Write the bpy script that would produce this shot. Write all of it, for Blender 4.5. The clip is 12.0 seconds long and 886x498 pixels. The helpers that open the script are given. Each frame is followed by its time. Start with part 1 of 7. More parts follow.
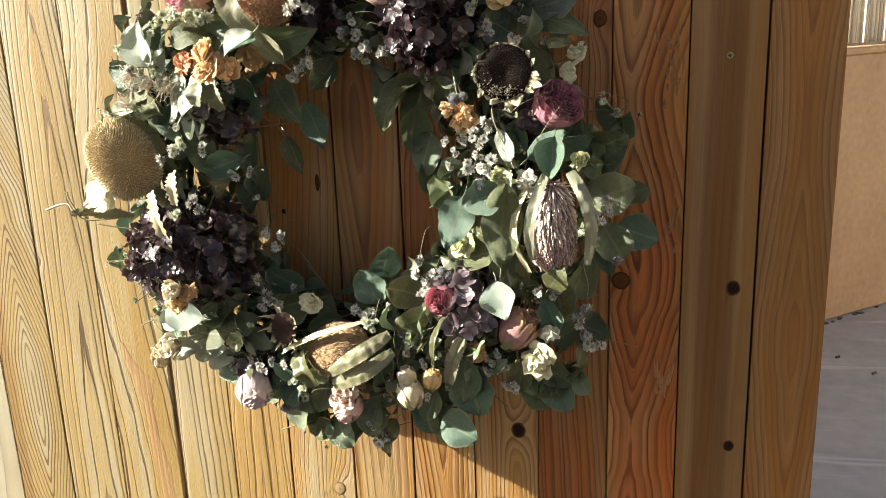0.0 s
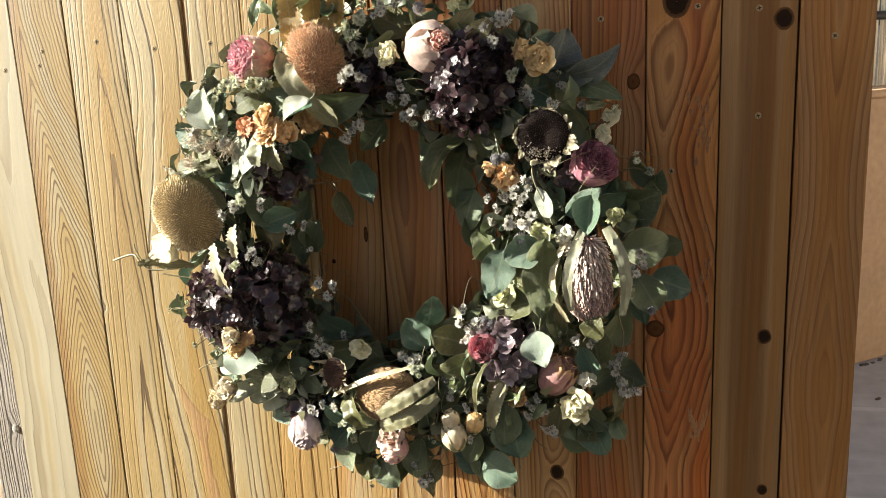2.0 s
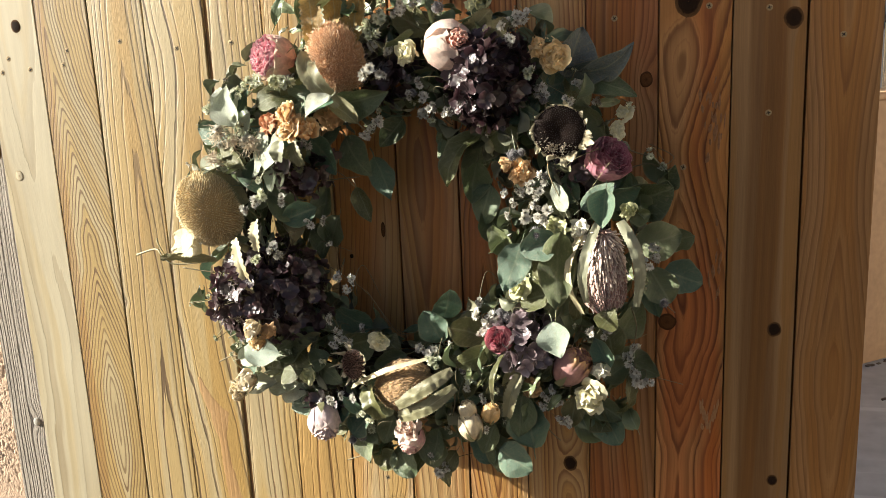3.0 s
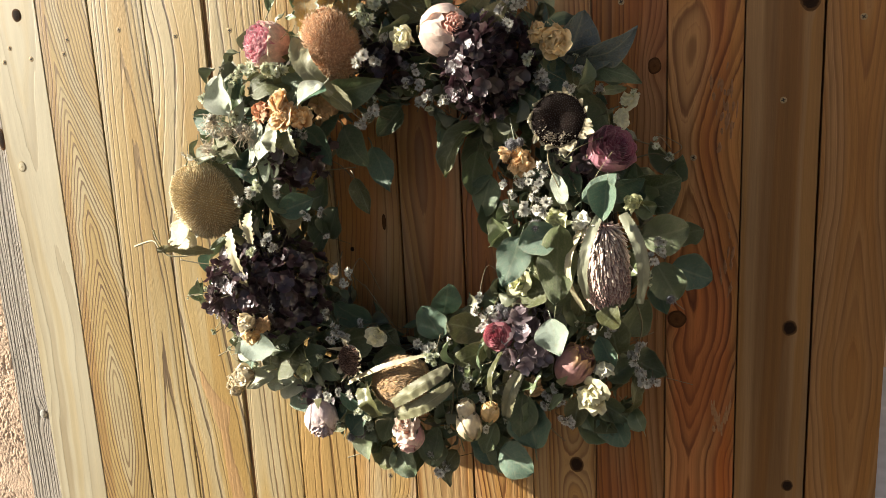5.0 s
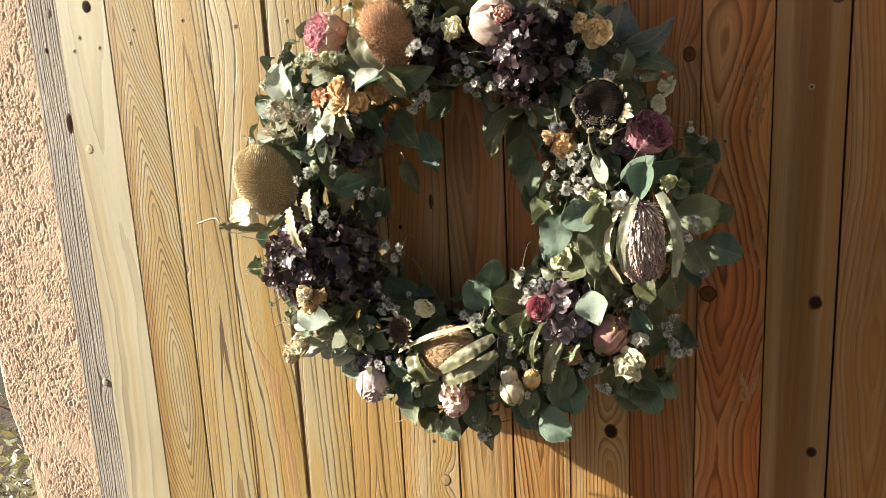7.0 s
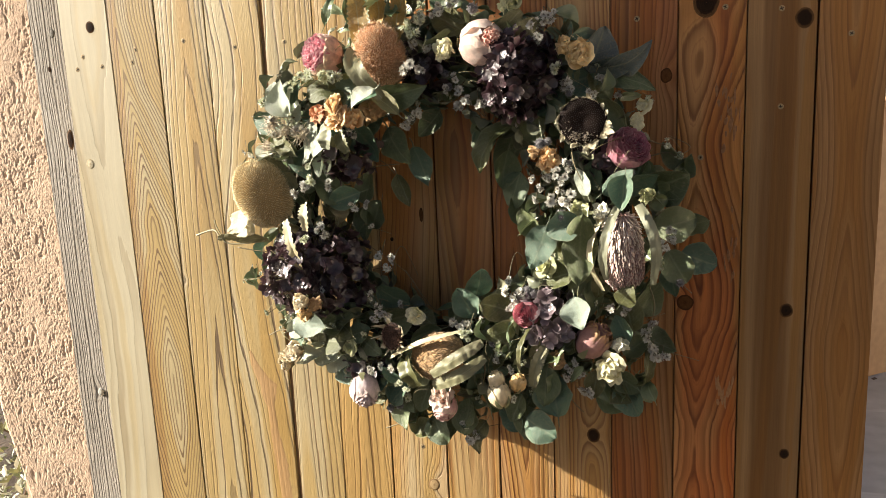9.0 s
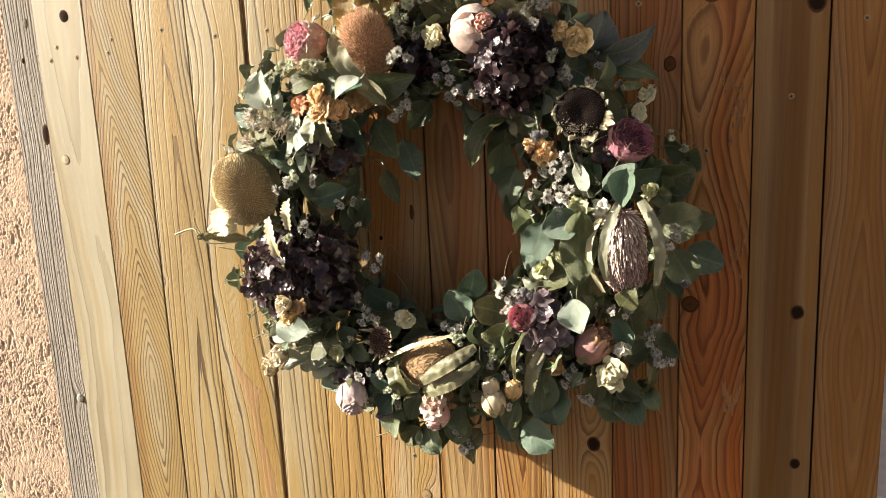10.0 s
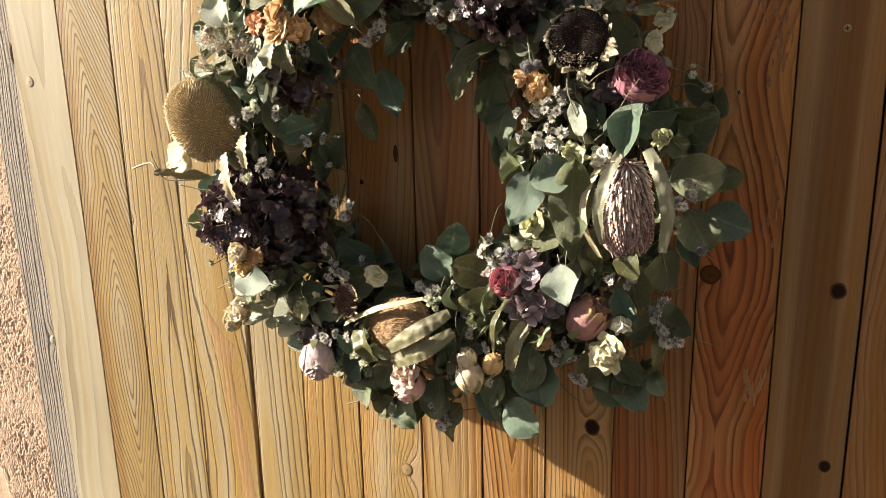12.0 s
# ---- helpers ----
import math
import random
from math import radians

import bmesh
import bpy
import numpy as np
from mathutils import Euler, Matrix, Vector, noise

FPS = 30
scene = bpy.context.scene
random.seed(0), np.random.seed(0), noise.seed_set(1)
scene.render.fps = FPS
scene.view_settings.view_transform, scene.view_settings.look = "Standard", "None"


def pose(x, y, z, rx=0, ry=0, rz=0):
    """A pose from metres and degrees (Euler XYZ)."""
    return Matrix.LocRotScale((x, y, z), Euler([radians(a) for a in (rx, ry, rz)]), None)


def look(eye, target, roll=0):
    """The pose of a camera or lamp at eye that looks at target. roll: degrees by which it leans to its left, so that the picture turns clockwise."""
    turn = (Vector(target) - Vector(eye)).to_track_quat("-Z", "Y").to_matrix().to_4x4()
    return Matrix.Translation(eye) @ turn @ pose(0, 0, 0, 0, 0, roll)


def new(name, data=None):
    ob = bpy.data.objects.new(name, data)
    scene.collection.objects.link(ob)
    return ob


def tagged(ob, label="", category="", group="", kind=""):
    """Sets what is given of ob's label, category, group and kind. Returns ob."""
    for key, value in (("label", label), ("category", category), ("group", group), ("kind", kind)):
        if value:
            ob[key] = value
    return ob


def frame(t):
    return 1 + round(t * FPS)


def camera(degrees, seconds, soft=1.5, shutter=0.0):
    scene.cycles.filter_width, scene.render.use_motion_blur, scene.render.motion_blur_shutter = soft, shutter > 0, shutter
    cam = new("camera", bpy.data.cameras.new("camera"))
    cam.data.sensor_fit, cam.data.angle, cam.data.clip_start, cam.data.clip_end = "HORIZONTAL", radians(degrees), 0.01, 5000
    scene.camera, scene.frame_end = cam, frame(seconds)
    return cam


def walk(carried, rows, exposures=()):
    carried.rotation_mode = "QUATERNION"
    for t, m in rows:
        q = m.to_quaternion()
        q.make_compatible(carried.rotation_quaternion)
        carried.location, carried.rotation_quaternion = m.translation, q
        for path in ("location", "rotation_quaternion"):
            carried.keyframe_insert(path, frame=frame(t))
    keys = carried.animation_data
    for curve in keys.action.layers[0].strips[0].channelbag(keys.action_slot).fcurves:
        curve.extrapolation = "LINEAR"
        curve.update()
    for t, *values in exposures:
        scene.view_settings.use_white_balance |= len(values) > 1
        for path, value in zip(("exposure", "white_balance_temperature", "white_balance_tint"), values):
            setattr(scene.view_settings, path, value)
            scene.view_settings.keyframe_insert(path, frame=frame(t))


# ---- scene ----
cam = camera(52.97, 12.0, soft=0.85)
PATH = [
    (0, (0.3915, -1.1590, 1.5230), (0.0624, 0.6431, 1.0190), -2.12),
    (0.5, (0.4047, -1.1591, 1.5243), (0.0678, 0.6410, 1.0184), -2.21),
    (1, (0.4053, -1.1650, 1.5293), (0.0629, 0.6343, 1.0242), -2.34),
    (1.5, (0.4025, -1.1812, 1.5452), (0.0427, 0.6199, 1.0588), -2.53),
    (2, (0.3937, -1.2185, 1.5587), (-0.0098, 0.5883, 1.1315), -2.59),
    (2.5, (0.3873, -1.2399, 1.5573), (-0.0219, 0.5671, 1.1364), -2.64),
    (3, (0.3820, -1.2511, 1.5527), (-0.0292, 0.5560, 1.1339), -2.61),
    (3.2, (0.3803, -1.2503, 1.5437), (-0.0281, 0.5598, 1.1349), -2.62),
    (4.8, (0.4082, -1.2012, 1.5400), (-0.0620, 0.5899, 1.1143), -2.91),
    (5, (0.4239, -1.2018, 1.5411), (-0.0664, 0.5832, 1.1126), -2.91),
    (5.5, (0.4622, -1.1971, 1.5375), (-0.0509, 0.5805, 1.1050), -2.83),
    (6, (0.4743, -1.2057, 1.5316), (-0.0631, 0.5628, 1.0916), -2.64),
    (6.5, (0.4542, -1.2381, 1.5429), (-0.0833, 0.5284, 1.0951), -2.85),
    (7, (0.4137, -1.2897, 1.5451), (-0.1218, 0.4770, 1.0955), -2.94),
    (7.2, (0.4052, -1.3093, 1.5515), (-0.1284, 0.4598, 1.1091), -2.90),
    (8.8, (0.4175, -1.3649, 1.5347), (-0.0828, 0.4254, 1.1417), -2.49),
    (9, (0.4184, -1.3549, 1.5387), (-0.0799, 0.4344, 1.1387), -2.53),
    (9.5, (0.4178, -1.3051, 1.5329), (-0.0821, 0.4827, 1.1280), -2.63),
    (10, (0.4122, -1.2830, 1.5241), (-0.0868, 0.5054, 1.1208), -2.67),
    (10.5, (0.4238, -1.2405, 1.5213), (-0.0950, 0.5398, 1.1072), -2.50),
    (11, (0.4636, -1.1823, 1.5150), (-0.1247, 0.5685, 1.0696), -2.35),
    (11.5, (0.4797, -1.1421, 1.5045), (-0.1541, 0.5860, 1.0334), -2.08),
    (12, (0.4723, -1.0879, 1.4900), (-0.1597, 0.6285, 0.9758), -1.28),
]

EXPOSURES = [(0.0, 1.77, 6250, 6.5), (1.4, 1.78, 6300, 7.0), (2.2, 1.58, 6350, 8.0), (5.0, 1.49, 6450, 8.5), (7.0, 1.52, 6460, 9.0), (9.5, 1.52, 6600, 11.0), (11.0, 1.45, 6760, 13.5), (12.0, 1.44, 6760, 13.5)]
walk(cam, [(t, look(eye, target, roll)) for t, eye, target, roll in PATH], EXPOSURES)

# ---- light: a low winter sun from the left, grazing the gate ----
SUN = Vector((4.2, 1.0, -1.87)).normalized()
world = bpy.data.worlds.new("sky")
scene.world = world
world.use_nodes = True
wn = world.node_tree
sky = wn.nodes.new("ShaderNodeTexSky")
sky.sky_type, sky.sun_disc = "NISHITA", False
sky.air_density, sky.dust_density, sky.ozone_density = 0.7, 3.0, 0.4
sky.sun_elevation = math.asin(-SUN.z)
sky.sun_rotation = math.atan2(-SUN.x, -SUN.y)
wn.links.new(sky.outputs[0], wn.nodes["Background"].inputs[0])
wn.nodes["Background"].inputs[1].default_value = 0.0335
sun = new("sun", bpy.data.lights.new("sun", "SUN"))
sun.data.energy, sun.data.angle, sun.data.color = 5.0, radians(0.5), (1.0, 0.93, 0.80)
sun.matrix_world = look((0, 0, 0), SUN)


# ---- node helpers ----
def node(nt, kind, props=None, **ins):
    n = nt.nodes.new("ShaderNode" + kind)
    for key, value in (props or {}).items():
        if key == "operation":
            n.operation = value
        elif key == "data_type":
            n.data_type = value
        elif key == "attribute_name":
            n.attribute_name = value
        elif key == "feature":
            n.feature = value
        elif key == "blend_type":
            n.blend_type = value
    for key, value in ins.items():
        socket = n.inputs[int(key[1:])] if key[0] == "i" and key[1:].isdigit() else n.inputs[key.replace("_", " ")]
        if isinstance(value, bpy.types.NodeSocket):
            nt.links.new(value, socket)
        else:
            socket.default_value = value
    return n


def calc(nt, op, a, b=0.0, c=0.0):
    return node(nt, "Math", {"operation": op}, i0=a, i1=b, i2=c).outputs[0]


def ramp(nt, fac, stops):
    n = node(nt, "ValToRGB", Fac=fac)
    els = n.color_ramp.elements
    while len(els) < len(stops):
        els.new(0.5)
    for el, (at, value) in zip(els, stops):
        el.position = at
        el.color = (*value, 1) if isinstance(value, tuple) else (value, value, value, 1)
    return n.outputs[0]


def mix(nt, fac, a, b, blend="MIX"):
    n = node(nt, "Mix", {"data_type": "RGBA", "blend_type": blend}, i0=fac)
    for k, value in ((6, a), (7, b)):
        if isinstance(value, bpy.types.NodeSocket):
            nt.links.new(value, n.inputs[k])
        else:
            n.inputs[k].default_value = (*value[:3], 1)
    return n.outputs[2]


def coords(nt, scale=(1, 1, 1), shift=(0, 0, 0)):
    tc = node(nt, "TexCoord").outputs["Object"]
    return node(nt, "Mapping", Vector=tc, Scale=scale, Location=shift).outputs[0]


def noise_at(nt, scale, shift=(0, 0, 0), detail=2.0, rough=0.5):
    return node(nt, "TexNoise", Vector=coords(nt, scale, shift), Scale=1.0, Detail=detail, Roughness=rough).outputs[0]


def material(name, rough=0.6):
    m = bpy.data.materials.new(name)
    m.use_nodes = True
    b = m.node_tree.nodes["Principled BSDF"]
    b.inputs["Roughness"].default_value = rough
    return m, m.node_tree, b


def bump(nt, b, height, distance, strength=1.0):
    n = node(nt, "Bump", Height=height, Distance=distance, Strength=strength)
    nt.links.new(n.outputs[0], b.inputs["Normal"])


def profile(nt, z, points, low, high, smooth="CARDINAL"):
    """A smooth curve through (height, value) points, read at height z."""
    stops = [((h + 0.5) / 3.0, (v - low) / (high - low)) for h, v in sorted(points)]
    n = node(nt, "ValToRGB", Fac=calc(nt, "DIVIDE", calc(nt, "ADD", z, 0.5), 3.0))
    n.color_ramp.interpolation = smooth
    els = n.color_ramp.elements
    while len(els) < len(stops):
        els.new(0.5)
    while len(els) > len(stops):
        els.remove(els[-1])
    for el, (at, v) in zip(els, stops):
        el.position, el.color = at, (v, v, v, 1)
    return calc(nt, "MULTIPLY_ADD", n.outputs[0], high - low, low)


def wood(name, pale, dark, depth=((1.0, 0.03),), pith=((1.0, 0.0),), base=1.04, spacing=0.006, relief=0.0006, seed=0.0, knots=(), contrast=1.0, rough=0.44, gloss=0.95, oil=0.0, fibre=0.10, sharp=0.9, soft=False, wander=0.035, sway=0.02, streaks=0.06, inner_lines=0.16, heart=None, rough_sawn=0.45, broken=0.45, uneven=1.2, red=None, across=1.0, blunt=0.008, faint=0.5, gold=1.0, shade_tint=()):
    """Sawn softwood: growth rings that arch over a line at pith across the face, as high as depth tells, both given by height. across: how close the lines stand beside the arch; blunt: how round its top is. The rings bend round the knots."""
    m, nt, b = material(name, rough)
    b.inputs["Specular IOR Level"].default_value = gloss
    b.inputs["Coat Weight"].default_value = oil
    b.inputs["Coat Roughness"].default_value = 0.46
    s = (seed * 3.7, seed * 1.9, seed * 5.3)
    xyz = node(nt, "SeparateXYZ", Vector=node(nt, "TexCoord").outputs["Object"]).outputs
    x, y, z = xyz[0], xyz[1], xyz[2]
    tall = calc(nt, "ADD", z, base)
    slow = noise_at(nt, (6, 6, 1.8), s, 3.0)
    slow2 = noise_at(nt, (5, 5, 3.2), (s[1], s[2], s[0]), 2.0)
    fine = noise_at(nt, (60, 60, 5.0), s, 3.0)
    dx = calc(nt, "SUBTRACT", x, profile(nt, tall, pith, -0.3, 0.7))
    dx = calc(nt, "ADD", dx, calc(nt, "MULTIPLY", calc(nt, "SUBTRACT", slow, 0.5), wander))
    dy = calc(nt, "ADD", profile(nt, tall, depth, 0.0, 0.15), y)
    dy = calc(nt, "ADD", dy, calc(nt, "MULTIPLY", calc(nt, "SUBTRACT", slow2, 0.5), sway))
    dx = calc(nt, "MULTIPLY", dx, across)
    r = calc(nt, "ADD", calc(nt, "SQRT", calc(nt, "MULTIPLY_ADD", dx, dx, blunt * blunt)), dy)
    r = calc(nt, "ADD", r, calc(nt, "MULTIPLY", calc(nt, "SUBTRACT", fine, 0.5), 0.0022))
    thread = noise_at(nt, (230, 230, 5.0), (s[1], s[1], s[2]), 2.0)
    r = calc(nt, "ADD", r, calc(nt, "MULTIPLY", calc(nt, "SUBTRACT", thread, 0.5), spacing * 0.28))
    wave = noise_at(nt, (22, 22, 7.0), (s[2], s[1], s[0]), 3.0)
    r = calc(nt, "ADD", r, calc(nt, "MULTIPLY", calc(nt, "SUBTRACT", wave, 0.5), 0.0045))
    for kx, kz, kr in knots:
        a = calc(nt, "SUBTRACT", x, kx)
        c = calc(nt, "MULTIPLY", calc(nt, "SUBTRACT", z, kz), 0.5)
        d2 = calc(nt, "ADD", calc(nt, "MULTIPLY", a, a), calc(nt, "MULTIPLY", c, c))
        r = calc(nt, "ADD", r, calc(nt, "MULTIPLY", calc(nt, "EXPONENT", calc(nt, "MULTIPLY", d2, -0.35 / kr**2)), 1.6 * kr))
    rings = calc(nt, "DIVIDE", r, spacing)
    wide = node(nt, "TexNoise", Vector=node(nt, "CombineXYZ", X=calc(nt, "MULTIPLY", r, 55.0), Y=seed * 2.3).outputs[0], Scale=1.0, Detail=1.0).outputs[0]
    rings = calc(nt, "ADD", rings, calc(nt, "MULTIPLY", wide, uneven))
    if soft:
        late = ramp(nt, calc(nt, "FRACT", rings), [(0.0, 0.0), (0.22, 0.05), (0.55, 0.42), (sharp - 0.06, 1.0), (sharp + 0.05, 0.85), (1.0, 0.0)])
    else:
        late = ramp(nt, calc(nt, "FRACT", rings), [(0.0, 0.0), (sharp - 0.34, 0.04), (sharp - 0.09, 0.24), (sharp, 1.0), (0.975, 0.9), (1.0, 0.0)])
    ring_no = node(nt, "TexNoise", Vector=node(nt, "CombineXYZ", X=calc(nt, "MULTIPLY", calc(nt, "FLOOR", rings), 7.31), Y=seed * 1.7 + 0.3).outputs[0], Scale=1.0, Detail=0.0).outputs[0]
    late = calc(nt, "MULTIPLY", late, ramp(nt, ring_no, [(0.36, 1.0 - faint), (0.60, 1.0)]))
    inner = ramp(nt, calc(nt, "FRACT", calc(nt, "MULTIPLY", rings, 3.3)), [(0.0, 0.0), (0.6, 0.02), (0.9, inner_lines), (1.0, 0.0)])
    late = calc(nt, "MAXIMUM", late, inner)
    vary = noise_at(nt, (16, 16, 4.0), (s[2], s[0], s[1]), 3.0)
    amount = calc(nt, "MULTIPLY", late, calc(nt, "MULTIPLY", ramp(nt, vary, [(0.3, 1.0 - broken), (0.62, 1.0)]), contrast))
    zone = node(nt, "TexNoise", Vector=node(nt, "CombineXYZ", X=calc(nt, "MULTIPLY", r, 34.0), Y=seed * 3.1 + 5.0, Z=calc(nt, "MULTIPLY", z, 0.8)).outputs[0], Scale=1.0, Detail=2.0).outputs[0]
    yellow = calc(nt, "MULTIPLY", ramp(nt, zone, [(0.46, 0.0), (0.54, 1.0)]), gold)
    colour = mix(nt, amount, mix(nt, yellow, pale, tuple(p * q for p, q in zip(pale, (0.94, 0.82, 0.57)))), dark)
    hair = noise_at(nt, (900, 900, 18), s, 2.0)
    tone = noise_at(nt, (7, 7, 2.4), (s[1], s[0], s[2]), 4.0)
    colour = mix(nt, 1.0, colour, ramp(nt, hair, [(0.25, 1.0 - fibre), (0.75, 1.0)]), "MULTIPLY")
    colour = mix(nt, 1.0, colour, ramp(nt, tone, [(0.3, (0.80, 0.77, 0.72)), (0.7, (1.0, 1.0, 1.0))]), "MULTIPLY")
    streak = noise_at(nt, (130, 130, 2.4), (s[0], s[2], s[1]), 3.0)
    colour = mix(nt, 1.0, colour, ramp(nt, streak, [(0.3, 1.0 - streaks), (0.7, 1.0 + streaks * 0.5)]), "MULTIPLY")
    if red:
        patch = noise_at(nt, (14, 14, 2.0), (s[2], s[2], s[1]), 2.0)
        colour = mix(nt, ramp(nt, patch, [(0.50, 0.0), (0.66, red)]), colour, mix(nt, 1.0, colour, (1.0, 0.60, 0.42), "MULTIPLY"))
    # redder, darker stretch by height: paints the wood's shade inside the ring
    if shade_tint:
        shade_amount = calc(nt, "MULTIPLY", profile(nt, tall, shade_tint, 0.0, 1.0), ramp(nt, noise_at(nt, (34, 34, 2.6), (s[0], s[2], s[2]), 3.0), [(0.30, 0.45), (0.60, 1.0)]))
        colour = mix(nt, shade_amount, colour, mix(nt, 1.0, colour, (0.92, 0.59, 0.40), "MULTIPLY"))
    if heart:
        off = calc(nt, "ABSOLUTE", calc(nt, "SUBTRACT", calc(nt, "ADD", x, calc(nt, "MULTIPLY", calc(nt, "SUBTRACT", slow, 0.5), 0.02)), heart[0]))
        core = ramp(nt, calc(nt, "DIVIDE", off, heart[1] * 2), [(0.42, 1.0), (0.54, 0.0)])
        colour = mix(nt, core, colour, mix(nt, 1.0, colour, heart[2], "MULTIPLY"))
    nt.links.new(colour, b.inputs["Base Color"])
    rough_saw = noise_at(nt, (420, 420, 160), s, 2.0)
    height = calc(nt, "ADD", calc(nt, "MULTIPLY", late, -contrast), calc(nt, "MULTIPLY", calc(nt, "ADD", hair, rough_saw), rough_sawn))
    bump(nt, b, height, relief)
    return m


def plain(name, colour, rough=0.6, spread=0.15, grain=60.0, relief=0.0004, metal=0.0, island=False):
    """One colour with two scales of variation and a fine relief."""
    m, nt, b = material(name, rough)
    b.inputs["Metallic"].default_value = metal
    big = noise_at(nt, (grain / 8,) * 3, detail=3.0)
    small = noise_at(nt, (grain,) * 3, detail=3.0)
    c = mix(nt, 1.0, colour, ramp(nt, big, [(0.25, 1 - spread), (0.75, 1 + spread)]), "MULTIPLY")
    c = mix(nt, 1.0, c, ramp(nt, small, [(0.25, 1 - spread), (0.75, 1 + spread)]), "MULTIPLY")
    if island:
        rnd = node(nt, "NewGeometry").outputs["Random Per Island"]
        c = mix(nt, 1.0, c, ramp(nt, rnd, [(0.0, 0.6), (1.0, 1.25)]), "MULTIPLY")
    nt.links.new(c, b.inputs["Base Color"])
    bump(nt, b, small, relief)
    return m


def let_through(nt, b, colour, share):
    """Lets a share of the light pass through a thin petal or leaf."""
    t = node(nt, "BsdfTranslucent", Color=colour)
    both = node(nt, "MixShader", Fac=share)
    nt.links.new(b.outputs[0], both.inputs[1])
    nt.links.new(t.outputs[0], both.inputs[2])
    nt.links.new(both.outputs[0], nt.nodes["Material Output"].inputs[0])


def petal_material(name, base, tip, rough=0.65, edge=None, sheen=0.15, island=0.3, thin=0.20, gloss=0.5, coat=0.0, crumple=0.0008):
    """A dried petal or leaf: base to tip colour along it, crumpled, each one a little different."""
    m, nt, b = material(name, rough)
    at = node(nt, "Attribute", {"attribute_name": "tip"}).outputs["Fac"]
    stops = [(0.0, base), (0.75, tip), (1.0, edge or tip)]
    c = ramp(nt, at, stops)
    rnd = node(nt, "NewGeometry").outputs["Random Per Island"]
    ob = node(nt, "ObjectInfo").outputs["Random"]
    v = calc(nt, "ADD", calc(nt, "MULTIPLY", rnd, 0.5), calc(nt, "MULTIPLY", ob, 0.5))
    c = mix(nt, 1.0, c, ramp(nt, v, [(0.1, 1 - island), (0.9, 1 + island * 0.6)]), "MULTIPLY")
    n = noise_at(nt, (160, 160, 160), detail=4.0)
    c = mix(nt, 1.0, c, ramp(nt, n, [(0.3, 0.78), (0.7, 1.1)]), "MULTIPLY")
    nt.links.new(c, b.inputs["Base Color"])
    b.inputs["Sheen Weight"].default_value = sheen
    b.inputs["Specular IOR Level"].default_value = gloss
    b.inputs["Coat Weight"].default_value = coat
    b.inputs["Coat Roughness"].default_value = 0.36
    bump(nt, b, n, crumple)
    if thin:
        let_through(nt, b, c, thin)
    return m


def leaf_material(name, tones, rough=0.45, vein=0.25, thin=0.14):
    """A dried leaf: tones picked by the object, a pale midrib, blotches."""
    m, nt, b = material(name, rough)
    ob = node(nt, "ObjectInfo").outputs["Random"]
    isl = node(nt, "NewGeometry").outputs["Random Per Island"]
    pick = calc(nt, "FRACT", calc(nt, "ADD", ob, isl))
    c = ramp(nt, pick, [(k / max(1, len(tones) - 1), t) for k, t in enumerate(tones)])
    blotch = noise_at(nt, (45, 45, 45), detail=3.0)
    c = mix(nt, 1.0, c, ramp(nt, blotch, [(0.25, 0.7), (0.75, 1.2)]), "MULTIPLY")
    rib = node(nt, "Attribute", {"attribute_name": "rib"}).outputs["Fac"]
    c = mix(nt, calc(nt, "MULTIPLY", ramp(nt, rib, [(0.0, 1.0), (0.10, 0.0)]), vein), c, (0.42, 0.44, 0.28))
    along = node(nt, "Attribute", {"attribute_name": "tip"}).outputs["Fac"]
    side = calc(nt, "FRACT", calc(nt, "MULTIPLY", calc(nt, "MULTIPLY_ADD", rib, -0.30, along), 7.0))
    c = mix(nt, calc(nt, "MULTIPLY", ramp(nt, side, [(0.0, 0.0), (0.80, 0.0), (0.92, 1.0), (1.0, 0.0)]), vein * 0.5), c, (0.38, 0.40, 0.26))
    rim = calc(nt, "MULTIPLY", ramp(nt, rib, [(0.88, 0.0), (1.0, 1.0)]), 0.35)
    c = mix(nt, rim, c, (0.34, 0.33, 0.20))
    dry = noise_at(nt, (14, 14, 14), (3, 1, 7), detail=4.0)
    c = mix(nt, ramp(nt, dry, [(0.55, 0.0), (0.72, 0.45)]), c, (0.26, 0.23, 0.14))
    nt.links.new(c, b.inputs["Base Color"])
    fine = noise_at(nt, (260, 260, 260), detail=3.0)
    bump(nt, b, fine, 0.0005)
    b.inputs["Specular IOR Level"].default_value = 0.75
    let_through(nt, b, c, thin)
    return m


